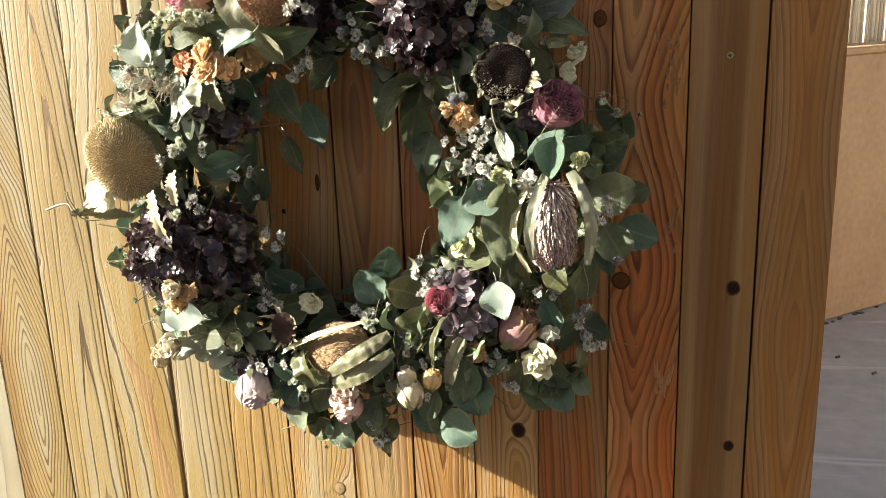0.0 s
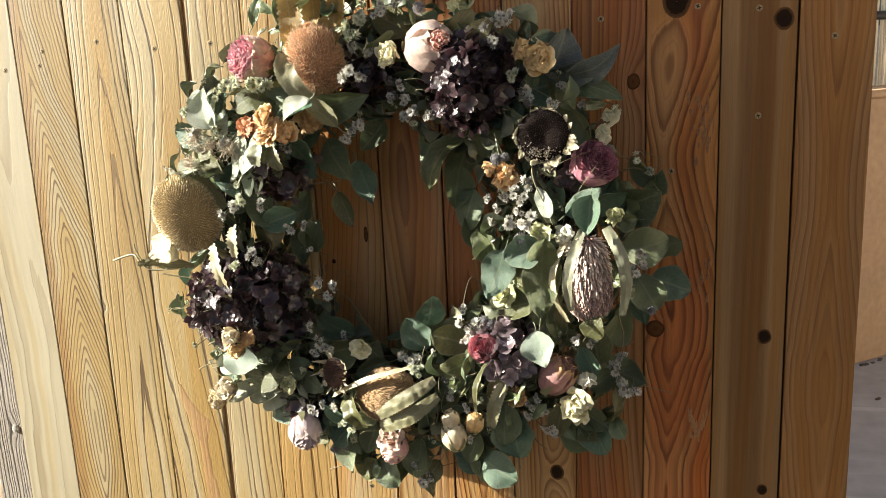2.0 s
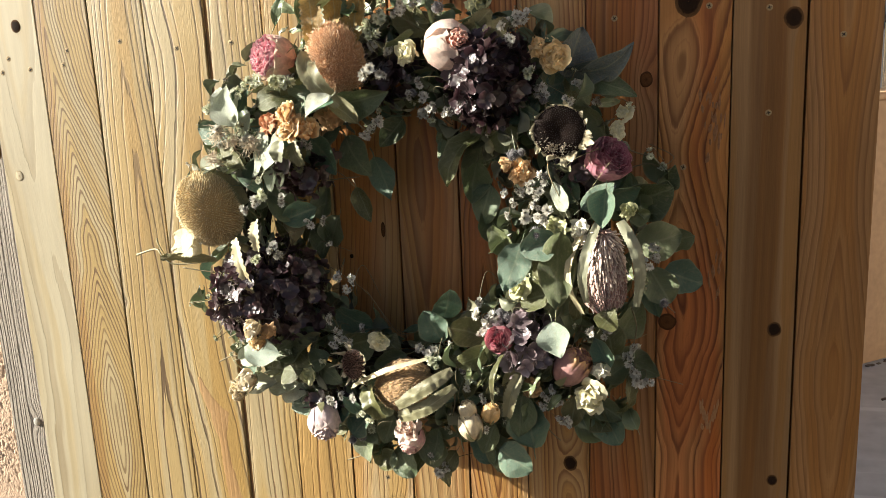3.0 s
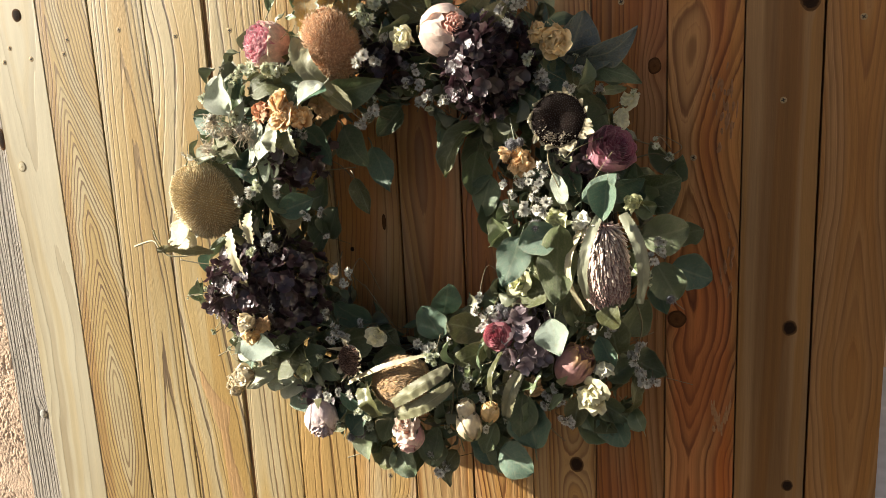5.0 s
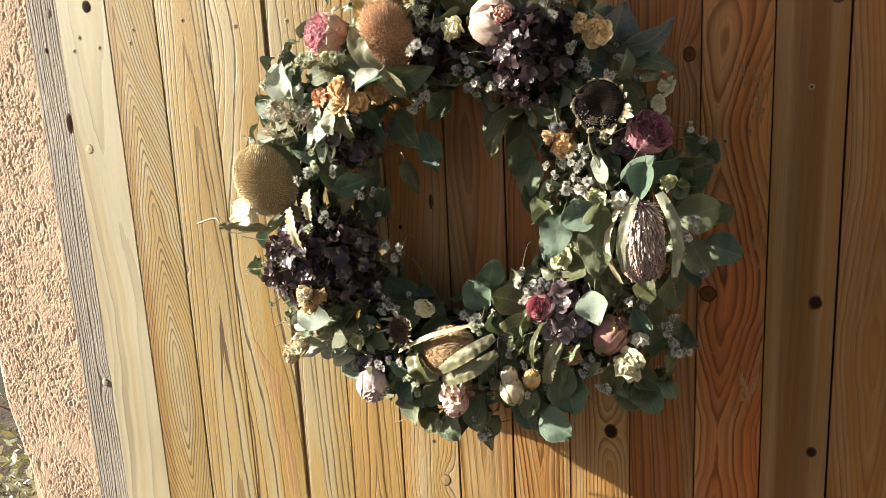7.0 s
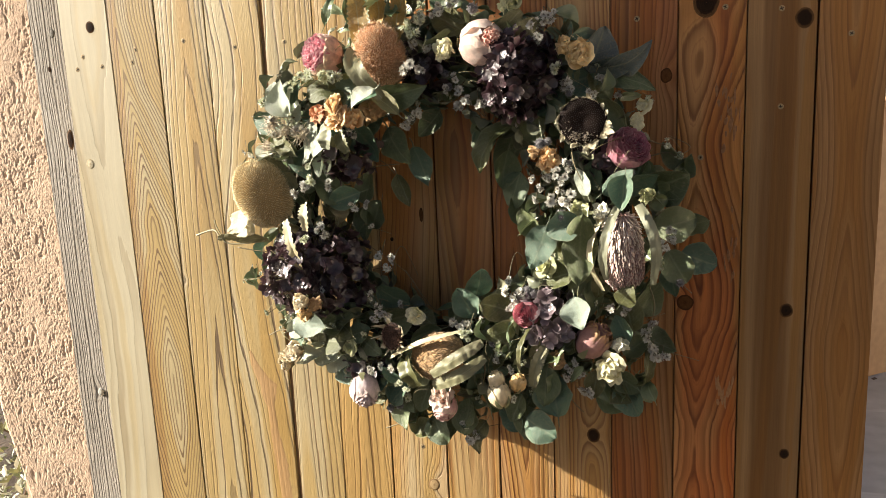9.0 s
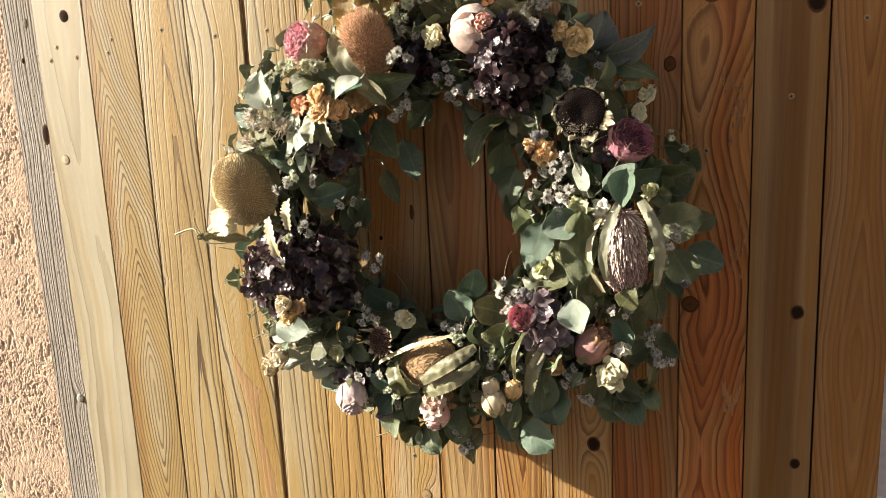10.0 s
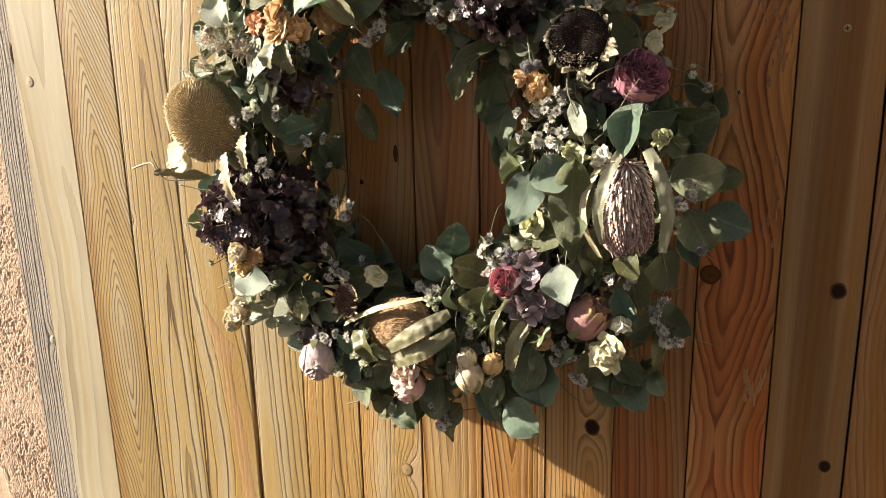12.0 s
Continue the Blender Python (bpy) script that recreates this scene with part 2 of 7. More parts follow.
# ---- mesh helpers ----
class Build:
    """Collects vertices, faces and per-vertex values for one mesh."""

    def __init__(self):
        self.v, self.f, self.tip, self.rib = [], [], [], []

    def grid(self, rows, tips=None, ribs=None):
        n0, w = len(self.v), len(rows[0])
        for i, row in enumerate(rows):
            for j, p in enumerate(row):
                self.v.append(tuple(p))
                self.tip.append(tips[i] if tips else i / (len(rows) - 1))
                self.rib.append(ribs[j] if ribs else 1.0)
        for i in range(len(rows) - 1):
            for j in range(w - 1):
                a = n0 + i * w + j
                self.f.append((a, a + 1, a + w + 1, a + w))

    def tube(self, pts, radii, sides=5, cap=True):
        n0 = len(self.v)
        up = Vector((0.31, 0.87, 0.39))
        for i, p in enumerate(pts):
            d = (pts[min(i + 1, len(pts) - 1)] - pts[max(i - 1, 0)]).normalized()
            a = d.cross(up).normalized()
            c = d.cross(a)
            for k in range(sides):
                t = 2 * math.pi * k / sides
                self.v.append(tuple(p + (a * math.cos(t) + c * math.sin(t)) * radii[i]))
                self.tip.append(i / (len(pts) - 1))
                self.rib.append(1.0)
        for i in range(len(pts) - 1):
            for k in range(sides):
                a, c = n0 + i * sides + k, n0 + i * sides + (k + 1) % sides
                self.f.append((a, c, c + sides, a + sides))
        if cap:
            e = n0 + (len(pts) - 1) * sides
            self.f.append(tuple(range(e, e + sides)))
            self.f.append(tuple(range(n0 + sides - 1, n0 - 1, -1)))

    def spike(self, p, d, length, radius, bend, sides=3):
        self.tube([p, p + d * length * 0.55 + bend * length * 0.2, p + d * length + bend * length * 0.55], [radius, radius * 0.85, radius * 0.35], sides)

    def box(self, lo, hi):
        n0 = len(self.v)
        for x in (lo[0], hi[0]):
            for y in (lo[1], hi[1]):
                for z in (lo[2], hi[2]):
                    self.v.append((x, y, z))
                    self.tip.append(0.5)
                    self.rib.append(1.0)
        for q in ((0, 1, 3, 2), (4, 6, 7, 5), (0, 4, 5, 1), (2, 3, 7, 6), (0, 2, 6, 4), (1, 5, 7, 3)):
            self.f.append(tuple(n0 + k for k in q))

    def mesh(self, name, mat, smooth=True):
        me = bpy.data.meshes.new(name)
        me.from_pydata(self.v, [], self.f)
        me.attributes.new("tip", "FLOAT", "POINT").data.foreach_set("value", self.tip)
        me.attributes.new("rib", "FLOAT", "POINT").data.foreach_set("value", self.rib)
        me.polygons.foreach_set("use_smooth", [smooth] * len(me.polygons))
        me.materials.append(mat)
        me.update()
        return me


def part(name, me, parent, m=None, label=""):
    ob = new(name, me)
    ob.parent = parent
    if m is not None:
        ob.matrix_basis = m
    return tagged(ob, label)


def thing(name, label, category, m=None, group="", kind=""):
    ob = new(name)
    ob.empty_display_size = 0.05
    if m is not None:
        ob.matrix_basis = m
    return tagged(ob, label, category, group, kind)


def bevelled_box(name, size, mat, bevel=0.002, segments=2, centre=(0, 0, 0)):
    bm = bmesh.new()
    bmesh.ops.create_cube(bm, size=1.0, matrix=Matrix.Translation(centre) @ Matrix.Diagonal((*size, 1)))
    bmesh.ops.bevel(bm, geom=bm.edges[:], offset=bevel, segments=segments, affect="EDGES")
    me = bpy.data.meshes.new(name)
    bm.to_mesh(me)
    bm.free()
    me.materials.append(mat)
    return me


def facing(loc, face, spin=0.0):
    """A pose at loc whose local z points along face."""
    q = Vector(face).to_track_quat("Z", "Y")
    return Matrix.Translation(loc) @ q.to_matrix().to_4x4() @ pose(0, 0, 0, 0, 0, spin)


# ---- structure ----
WARM_PALE, WARM_DARK = (0.52, 0.325, 0.13), (0.27, 0.115, 0.035)
EDGES = (-0.627, -0.5325, -0.442, -0.349, -0.2515, -0.159, -0.068, 0.031, 0.123, 0.215, 0.308, 0.404, 0.498, 0.5905, 0.682)
TOP, BOTTOM = 2.0, 0.08
MID = 1.2


def knot_material(name, rim, body, core):
    """A knot: a rim, rings and a cracked heart, set by the distance from its middle."""
    m, nt, b = material(name, 0.8)
    b.inputs["Specular IOR Level"].default_value = 0.1
    at = node(nt, "Attribute", {"attribute_name": "tip"}).outputs["Fac"]
    wob = calc(nt, "ADD", at, calc(nt, "MULTIPLY", calc(nt, "SUBTRACT", noise_at(nt, (220, 220, 220), detail=3.0), 0.5), 0.35))
    c = ramp(nt, wob, [(0.0, rim), (0.10, rim), (0.30, body), (0.7, body), (1.0, core)])
    ring = node(nt, "Math", {"operation": "SINE"}, i0=calc(nt, "MULTIPLY", wob, 42.0)).outputs[0]
    c = mix(nt, 1.0, c, ramp(nt, calc(nt, "MULTIPLY_ADD", ring, 0.5, 0.5), [(0.0, 0.72), (1.0, 1.1)]), "MULTIPLY")
    nt.links.new(c, b.inputs["Base Color"])
    bump(nt, b, wob, 0.0006)
    return m


knot_dark = knot_material("knot_wood", (0.13, 0.068, 0.030), (0.026, 0.014, 0.008), (0.016, 0.010, 0.007))
knot_brown = knot_material("knot_brown_wood", (0.075, 0.034, 0.014), (0.13, 0.056, 0.021), (0.075, 0.034, 0.014))
knot_grey = knot_material("knot_grey_wood", (0.22, 0.13, 0.06), (0.46, 0.32, 0.165), (0.28, 0.18, 0.09))
knot_pale = knot_material("knot_pale_wood", (0.46, 0.37, 0.23), (0.66, 0.57, 0.40), (0.42, 0.32, 0.19))
knot_silver = knot_material("knot_silver_wood", (0.13, 0.12, 0.105), (0.24, 0.225, 0.20), (0.09, 0.08, 0.07))
steel = plain("screw_steel", (0.36, 0.27, 0.155), 0.62, 0.25, 400, 0.0001, metal=0.5)
slot_shade = plain("screw_slot", (0.02, 0.017, 0.013), 0.8, 0.1)

gate = thing("wooden_gate", "pale oiled pine gate of upright boards beside a rendered pillar", "gate", pose(0, 0, 0))


def board(i, gap, mat_args):
    x0, x1 = EDGES[i], EDGES[i + 1]
    width = x1 - x0 - gap
    cx = (x0 + x1 + gap) / 2
    m = wood("board_wood", **mat_args)
    me = bevelled_box("board", (width, 0.021, TOP - BOTTOM), m, 0.0008, 2, (0, 0.0105, 0))
    return part("board", me, gate, pose(cx, 0, MID - 0.16))


BOARD_Z = MID - 0.16


def knot(b, x, z, r, mat, tall=1.15):
    """A knot: a slightly sunken, cracked disc in the face of a board."""
    k = Build()
    rows = []
    for rad, y in ((1.0, -0.0001), (0.86, -0.0005), (0.6, -0.0004), (0.3, -0.0006), (0.02, -0.0004)):
        row = []
        for s in range(19):
            t = 2 * math.pi * (s % 18) / 18
            w = 1 + 0.10 * noise.noise(Vector((math.cos(t) * 1.3, math.sin(t) * 1.3, x * 31 + z * 17)))
            row.append((r * rad * w * math.cos(t), y, r * tall * rad * w * math.sin(t)))
        rows.append(row)
    k.grid(rows, tips=[0.0, 0.14, 0.4, 0.7, 1.0])
    part("knot", k.mesh("knot", mat), b, pose(x - b.location.x, 0, z - b.location.z))


def screw_mesh():
    bm = Build()
    rows = [[(r * math.cos(2 * math.pi * s / 16), r * math.sin(2 * math.pi * s / 16), z) for s in range(17)] for r, z in ((0.0043, -0.0002), (0.0042, 0.0002), (0.0038, 0.0003), (0.0001, 0.0002))]
    bm.grid(rows)
    return bm.mesh("screw", steel)


# a thin near-black cross on the head paints the shade in its recess
def slot_mesh():
    bm = Build()
    bm.box((-0.0026, -0.0006, 0.0000), (0.0026, 0.0006, 0.0004))
    bm.box((-0.0006, -0.0026, 0.0000), (0.0006, 0.0026, 0.00041))
    return bm.mesh("cross_slot", slot_shade, False)


SCREW, SLOT = screw_mesh(), slot_mesh()


def screw(b, x, z, spin=0.0):
    s = part("screw", SCREW, b, facing((x - b.location.x, 0.0002, z - b.location.z), (0, -1, 0), spin), "countersunk steel screw")
    part("cross_slot", SLOT, s)


def W(seed, pale=WARM_PALE, dark=WARM_DARK, **k):
    return dict(pale=pale, dark=dark, seed=seed, **k)


PALE, LINE = (0.630, 0.505, 0.282), (0.105, 0.052, 0.017)
WARM_LINE = (0.235, 0.125, 0.042)
SOFT = dict(gloss=0.35, soft=True, sharp=0.86, streaks=0.14, fibre=0.16, rough_sawn=0.4, inner_lines=0.30, broken=0.4)
boards = [
    board(0, 0.0011, W(1, (0.750, 0.675, 0.480), (0.36, 0.25, 0.11), pith=((0.7, 0.025), (1.1, 0.035), (1.37, 0.010), (1.62, 0.012)), depth=((0.7, 0.030), (1.3, 0.036), (1.45, 0.030), (1.62, 0.018)), relief=0.0003, spacing=0.0160, contrast=0.95, oil=0.8, soft=True, sharp=0.92, wander=0.060, sway=0.020, inner_lines=0.12, uneven=2.6, across=0.8, broken=0.5, faint=0.85, gold=0.5, rough_sawn=0.22, knots=((0.011, 0.573, 0.006), (-0.02, 0.342, 0.004)))),
    board(1, 0.0014, W(2, (0.63, 0.505, 0.275), (0.180, 0.090, 0.028), oil=0.6, relief=0.0002, pith=((0.6, 0.005), (0.944, 0.004), (1.25, 0.002), (1.45, -0.012), (1.62, -0.030)), depth=((0.6, 0.048), (0.75, 0.030), (0.848, 0.014), (0.944, 0.006), (1.05, 0.014), (1.21, 0.050), (1.30, 0.064), (1.48, 0.108), (1.62, 0.125)),
        spacing=0.0050, sway=0.012, wander=0.024, sharp=0.72, inner_lines=0.0, uneven=0.7, broken=0.35, faint=0.35, across=0.85, blunt=0.0025, heart=(-0.040, 0.012, (0.86, 0.74, 0.60)))),
    board(2, 0.0022, W(3, PALE, LINE, oil=0.8, pith=((0.6, 0.011), (1.6, 0.006)), depth=((0.6, 0.022), (0.953, 0.0298), (1.171, 0.0362), (1.334, 0.0424), (1.498, 0.0486), (1.7, 0.056)), relief=0.0010, rough_sawn=0.28, faint=0.35, spacing=0.0085, sway=0.006, wander=0.020, sharp=0.80, blunt=0.016, uneven=2.0, broken=0.35, inner_lines=0.04, heart=(0.009, 0.012, (0.95, 0.86, 0.66)), knots=((-0.039, 0.132, 0.003),))),
    board(3, 0.0011, W(4, PALE, LINE, oil=0.8, pith=((0.6, 0.03), (0.95, 0.015), (1.25, -0.01), (1.5, 0.022), (1.7, 0.01)), depth=((0.6, 0.03), (0.9, 0.036), (1.2, 0.034), (1.5, 0.042), (1.7, 0.040)), relief=0.0010, rough_sawn=0.28, faint=0.5, spacing=0.0140, sway=0.016, wander=0.055, sharp=0.86, blunt=0.018, uneven=2.4, broken=0.4, inner_lines=0.04, heart=(0.022, 0.022, (0.95, 0.85, 0.62)))),
    board(4, 0.008, W(5, PALE, WARM_LINE, oil=0.8, pith=((0.6, -0.02), (1.7, -0.03)), depth=((0.6, 0.016), (1.1, 0.024), (1.5, 0.028), (1.7, 0.033)), relief=0.0010, rough_sawn=0.28, faint=0.35, spacing=0.0095, wander=0.028, sway=0.008, sharp=0.85, uneven=2.6, broken=0.35, inner_lines=0.04)),
    board(5, 0.0011, W(6, (0.61, 0.445, 0.235), WARM_LINE, gloss=0.55, pith=((0.6, 0.0), (1.7, -0.01)), depth=((0.6, 0.02), (0.8, 0.028), (1.0, 0.034), (1.4, 0.04)), relief=0.0010, rough_sawn=0.28, faint=0.35, spacing=0.0095, uneven=2.4, inner_lines=0.04, wander=0.028, sway=0.008, sharp=0.86, broken=0.4)),
    # these three boards redden upwards, their shade behind the wreath put into the colour
    board(6, 0.0026, W(7, (0.62, 0.470, 0.265), (0.18, 0.080, 0.026), gloss=0.55, pith=((0.6, -0.01), (0.9, -0.01), (1.3, 0.02)), depth=((0.6, 0.03), (0.82, 0.02), (1.0, 0.026), (1.3, 0.034)), spacing=0.0072, wander=0.02, sway=0.008, sharp=0.88, red=0.2, shade_tint=((0.8, 0.0), (0.98, 0.15), (1.12, 0.9), (1.6, 0.9)), broken=0.6, knots=((0.0255, -0.221, 0.010),))),
    board(7, 0.0028, W(8, (0.62, 0.440, 0.215), (0.20, 0.075, 0.022), gloss=0.55, pith=((0.6, 0.0), (1.37, -0.011)), depth=((0.7, 0.030), (1.0, 0.022), (1.2, 0.015), (1.31, 0.006), (1.37, 0.003), (1.43, 0.007), (1.6, 0.02)), spacing=0.0105, contrast=0.7, soft=True, sharp=0.90, wander=0.014, sway=0.005, shade_tint=((0.8, 0.0), (0.95, 0.2), (1.08, 1.0), (1.6, 1.0)), red=0.4, broken=0.5, inner_lines=0.3)),
    board(8, 0.0028, W(9, (0.56, 0.355, 0.160), (0.15, 0.050, 0.014), gloss=0.55, pith=((0.6, 0.01), (1.3, -0.018)), depth=((0.6, 0.02), (0.8, 0.026), (1.0, 0.015), (1.25, 0.022), (1.33, 0.030), (1.6, 0.05)), spacing=0.0070, soft=True, sharp=0.88, wander=0.02, sway=0.008, shade_tint=((0.9, 0.0), (1.1, 0.9), (1.6, 1.0)), red=0.45, inner_lines=0.3)),
    board(9, 0.0017, W(10, (0.53, 0.335, 0.150), (0.19, 0.076, 0.025), gloss=0.55, pith=((0.6, 0.02), (1.7, 0.0)), depth=((0.6, 0.025), (0.93, 0.034), (1.3, 0.03)), spacing=0.0058, soft=True, contrast=0.95, wander=0.02, sway=0.008, red=0.5, inner_lines=0.3, knots=((0.018, -0.11, 0.010),))),
    board(10, 0.0011, W(11, (0.45, 0.232, 0.098), (0.155, 0.058, 0.019), pith=((0.6, -0.055), (1.2, -0.07), (1.7, -0.05)), depth=((0.6, 0.025), (1.7, 0.035)), spacing=0.0078, sway=0.010, wander=0.022, uneven=2.4, red=0.6, contrast=0.9, knots=((0.033, 0.458, 0.010),), **SOFT)),
    board(11, 0.0017, W(12, (0.60, 0.312, 0.118), (0.120, 0.034, 0.010), pith=((0.7, -0.02), (0.977, -0.015), (1.3, -0.018), (1.43, -0.023), (1.6, -0.009)), depth=((0.7, 0.028), (0.858, 0.046), (0.91, 0.052), (0.977, 0.048), (1.105, 0.020), (1.165, 0.010), (1.22, 0.014), (1.30, 0.028), (1.37, 0.040), (1.427, 0.038), (1.52, 0.018), (1.62, 0.004)),
        spacing=0.0092, relief=0.0004, sway=0.009, wander=0.018, uneven=1.2, red=0.9, across=0.9, blunt=0.005, knots=((-0.031, 0.118, 0.011), (-0.008, 0.56, 0.020)), **SOFT)),
    board(12, 0.0019, W(13, (0.395, 0.233, 0.103), (0.23, 0.115, 0.044), pith=((0.6, 0.05), (1.7, 0.06)), depth=((0.6, 0.03), (1.7, 0.04)), spacing=0.010, contrast=0.25, wander=0.015, sway=0.006, heart=(-0.002, 0.024, (0.70, 0.64, 0.56)), knots=((0.021, 0.11, 0.005), (0.027, -0.12, 0.004), (0.029, 0.532, 0.006)), **SOFT)),
    board(13, 0.0030, W(14, (0.460, 0.245, 0.093), (0.190, 0.077, 0.024), pith=((0.6, 0.012), (1.7, 0.002)), depth=((0.7, 0.030), (0.9, 0.016), (1.02, 0.005), (1.077, 0.001), (1.132, 0.005), (1.28, 0.020), (1.36, 0.025), (1.46, 0.021), (1.56, 0.012), (1.7, 0.01)), spacing=0.0072, contrast=0.75, sway=0.004, wander=0.010, uneven=0.9, blunt=0.006, **SOFT)),
]
back_wood = wood("backing_wood", (0.36, 0.21, 0.09), (0.22, 0.10, 0.04), seed=21)
part("back_panel", bevelled_box("back_panel", (1.30, 0.012, TOP - BOTTOM - 0.02), back_wood), gate, pose(0.028, 0.0285, BOARD_Z))
for z in (0.32, 1.05, 1.78):
    part("rail", bevelled_box("rail", (1.28, 0.03, 0.09), back_wood, 0.003), gate, pose(0.028, 0.0505, z))

knot(boards[0], -0.567, 1.615, 0.0085, knot_dark)
knot(boards[0], -0.600, 1.381, 0.0075, knot_pale)
knot(boards[12], 0.565, 1.150, 0.0095, knot_dark)
knot(boards[12], 0.570, 0.921, 0.0075, knot_dark)
knot(boards[9], 0.280, 0.930, 0.0105, knot_dark)
knot(boards[11], 0.420, 1.158, 0.0125, knot_brown, 1.0)
knot(boards[10], 0.389, 1.499, 0.0085, knot_brown, 1.25)
knot(boards[12], 0.574, 1.571, 0.0125, knot_dark)
knot(boards[11], 0.443, 1.598, 0.018, knot_dark)
knot(boards[6], -0.045, 1.251, 0.0032, knot_dark)
knot(boards[6], 0.007, 1.292, 0.0034, knot_brown, 3.4)
knot(boards[6], 0.007, 0.819, 0.0095, knot_grey)
for i, x, z in ((1, -0.483, 1.574), (2, -0.391, 1.584), (3, -0.298, 1.570), (4, -0.209, 1.574), (10, 0.347, 1.581), (11, 0.469, 1.591), (12, 0.544, 1.585),
                (13, 0.635, 1.547), (12, 0.547, 1.450), (11, 0.439, 1.379), (6, -0.010, 0.888), (0, -0.588, 1.566), (0, -0.602, 1.545), (0, -0.552, 1.548), (1, -0.492, 1.553)):
    screw(boards[i], x, z, 20 + 37 * i)

# a weathered grey post behind the gate's edge
grey_wood = wood("weathered_wood", (0.40, 0.360, 0.315), (0.060, 0.050, 0.043), pith=((1.0, 0.50),), depth=((1.0, 0.10),), base=1.1, spacing=0.0062, relief=0.0045, sway=0.01, seed=31, contrast=1.0, rough=0.85, gloss=0.3, knots=((-0.019, -0.169, 0.007),), sharp=0.72, gold=0.0, faint=0.15, uneven=2.2)
post = thing("gate_post", "weathered silver-grey wooden post between gate and pillar", "post", pose(-0.655, 0.044, 1.1))
part("post", bevelled_box("post", (0.142, 0.06, 2.2), grey_wood, 0.003, 2, (0, 0.03, 0)), post)
k = Build()
k.grid([[(0.007 * r * math.cos(t * 0.5236), y, 0.008 * r * math.sin(t * 0.5236)) for t in range(13)] for r, y in ((1, -0.0005), (0.8, -0.0028), (0.4, -0.0035), (0.01, -0.0035))])
part("knot", k.mesh("knot", plain("grey_knot", (0.36, 0.35, 0.32), 0.8, 0.3, 300)), post, pose(-0.019, 0, -0.169))

# the tall dark disc paints the shaded hollow of a notch in the post
knot(post, -0.669, 1.421, 0.0065, knot_dark, 2.9)
knot(post, -0.679, 1.611, 0.0045, knot_silver, 1.8)
knot(post, -0.694, 1.548, 0.0032, knot_dark, 1.6)

# rendered pillar with a scraped, pitted face
m, nt, b = material("render_coat", 0.9)
n1 = noise_at(nt, (90, 90, 60), detail=4.0)
n2 = noise_at(nt, (9, 9, 5), detail=3.0)
c = ramp(nt, n2, [(0.3, (0.66, 0.47, 0.33)), (0.7, (0.76, 0.56, 0.40))])
c = mix(nt, 1.0, c, ramp(nt, n1, [(0.25, 0.84), (0.7, 1.08)]), "MULTIPLY")
nt.links.new(c, b.inputs["Base Color"])
bump(nt, b, noise_at(nt, (380, 380, 300), detail=4.0), 0.0012)
render_coat = m


def pillar_face():
    k = Build()
    nx, nz = 160, 760
    rows = []
    for j in range(nz + 1):
        z = 0.45 + 1.45 * j / nz
        left = -0.985 + max(0.0, 0.84 - z) * 0.23 + 0.004 * noise.noise(Vector((3.1, 0, z * 30)))
        left -= max(0.0, min(1.0, (z - 0.84) / 0.5)) * 0.02
        row = []
        for i in range(nx + 1):
            u = i / nx
            x = left + (-0.725 - left) * u
            p = Vector((x * 62, z * 40, 0.0))
            w = noise.noise(p * 0.45 + Vector((7, 3, 1))) * 1.2
            q = Vector((x * 185 + z * 22 + w, z * 108 + w * 1.4, 2.0))
            ridge = abs(noise.noise(q)) * 1.6 + 0.5 * noise.noise(q * 2.3)
            smooth = max(0.0, min(1.0, 0.75 + 1.8 * noise.noise(p * 0.22 + Vector((5, 2, 8)))))
            pit = max(0.0, 0.33 - ridge) * 0.0034 * smooth + max(0.0, noise.noise(q * 0.62 + Vector((1, 9, 4))) - 0.28) * 0.0046
            y = 0.103 + pit + 0.0010 * noise.noise(q * 3.1)
            edge = min(1.0, u * 14)
            y += (1 - edge) ** 2 * 0.02
            row.append((x, y, z))
        row.insert(0, (left - 0.003, 0.30, z))
        rows.append(row)
    k.grid(rows)
    return k


pillar = thing("rendered_pillar", "peach-orange pillar with rough scraped render", "pillar", kind="structure")
part("render_face", pillar_face().mesh("render_face", render_coat), pillar)
part("core", bevelled_box("core", (0.26, 0.30, 2.1), render_coat, 0.006, 2, (-0.83, 0.27, 1.05)), pillar)

# slab on posts above the view, added to shade the gate's upper right
sun_blocker = thing("added_sun_blocker", "added unseen timber slab that shades the gate's upper right", "roof", kind="structure")
part("roof_slab", bevelled_box("roof_slab", (0.95, 1.5, 0.12), back_wood, 0.01, 2, (-2.801, -1.254, 3.17)), sun_blocker)
for x, y in ((-3.2, -1.94), (-2.4, -1.94)):
    part("porch_post", bevelled_box("porch_post", (0.09, 0.09, 3.11), back_wood, 0.004, 2, (x, y, 1.555)), sun_blocker)


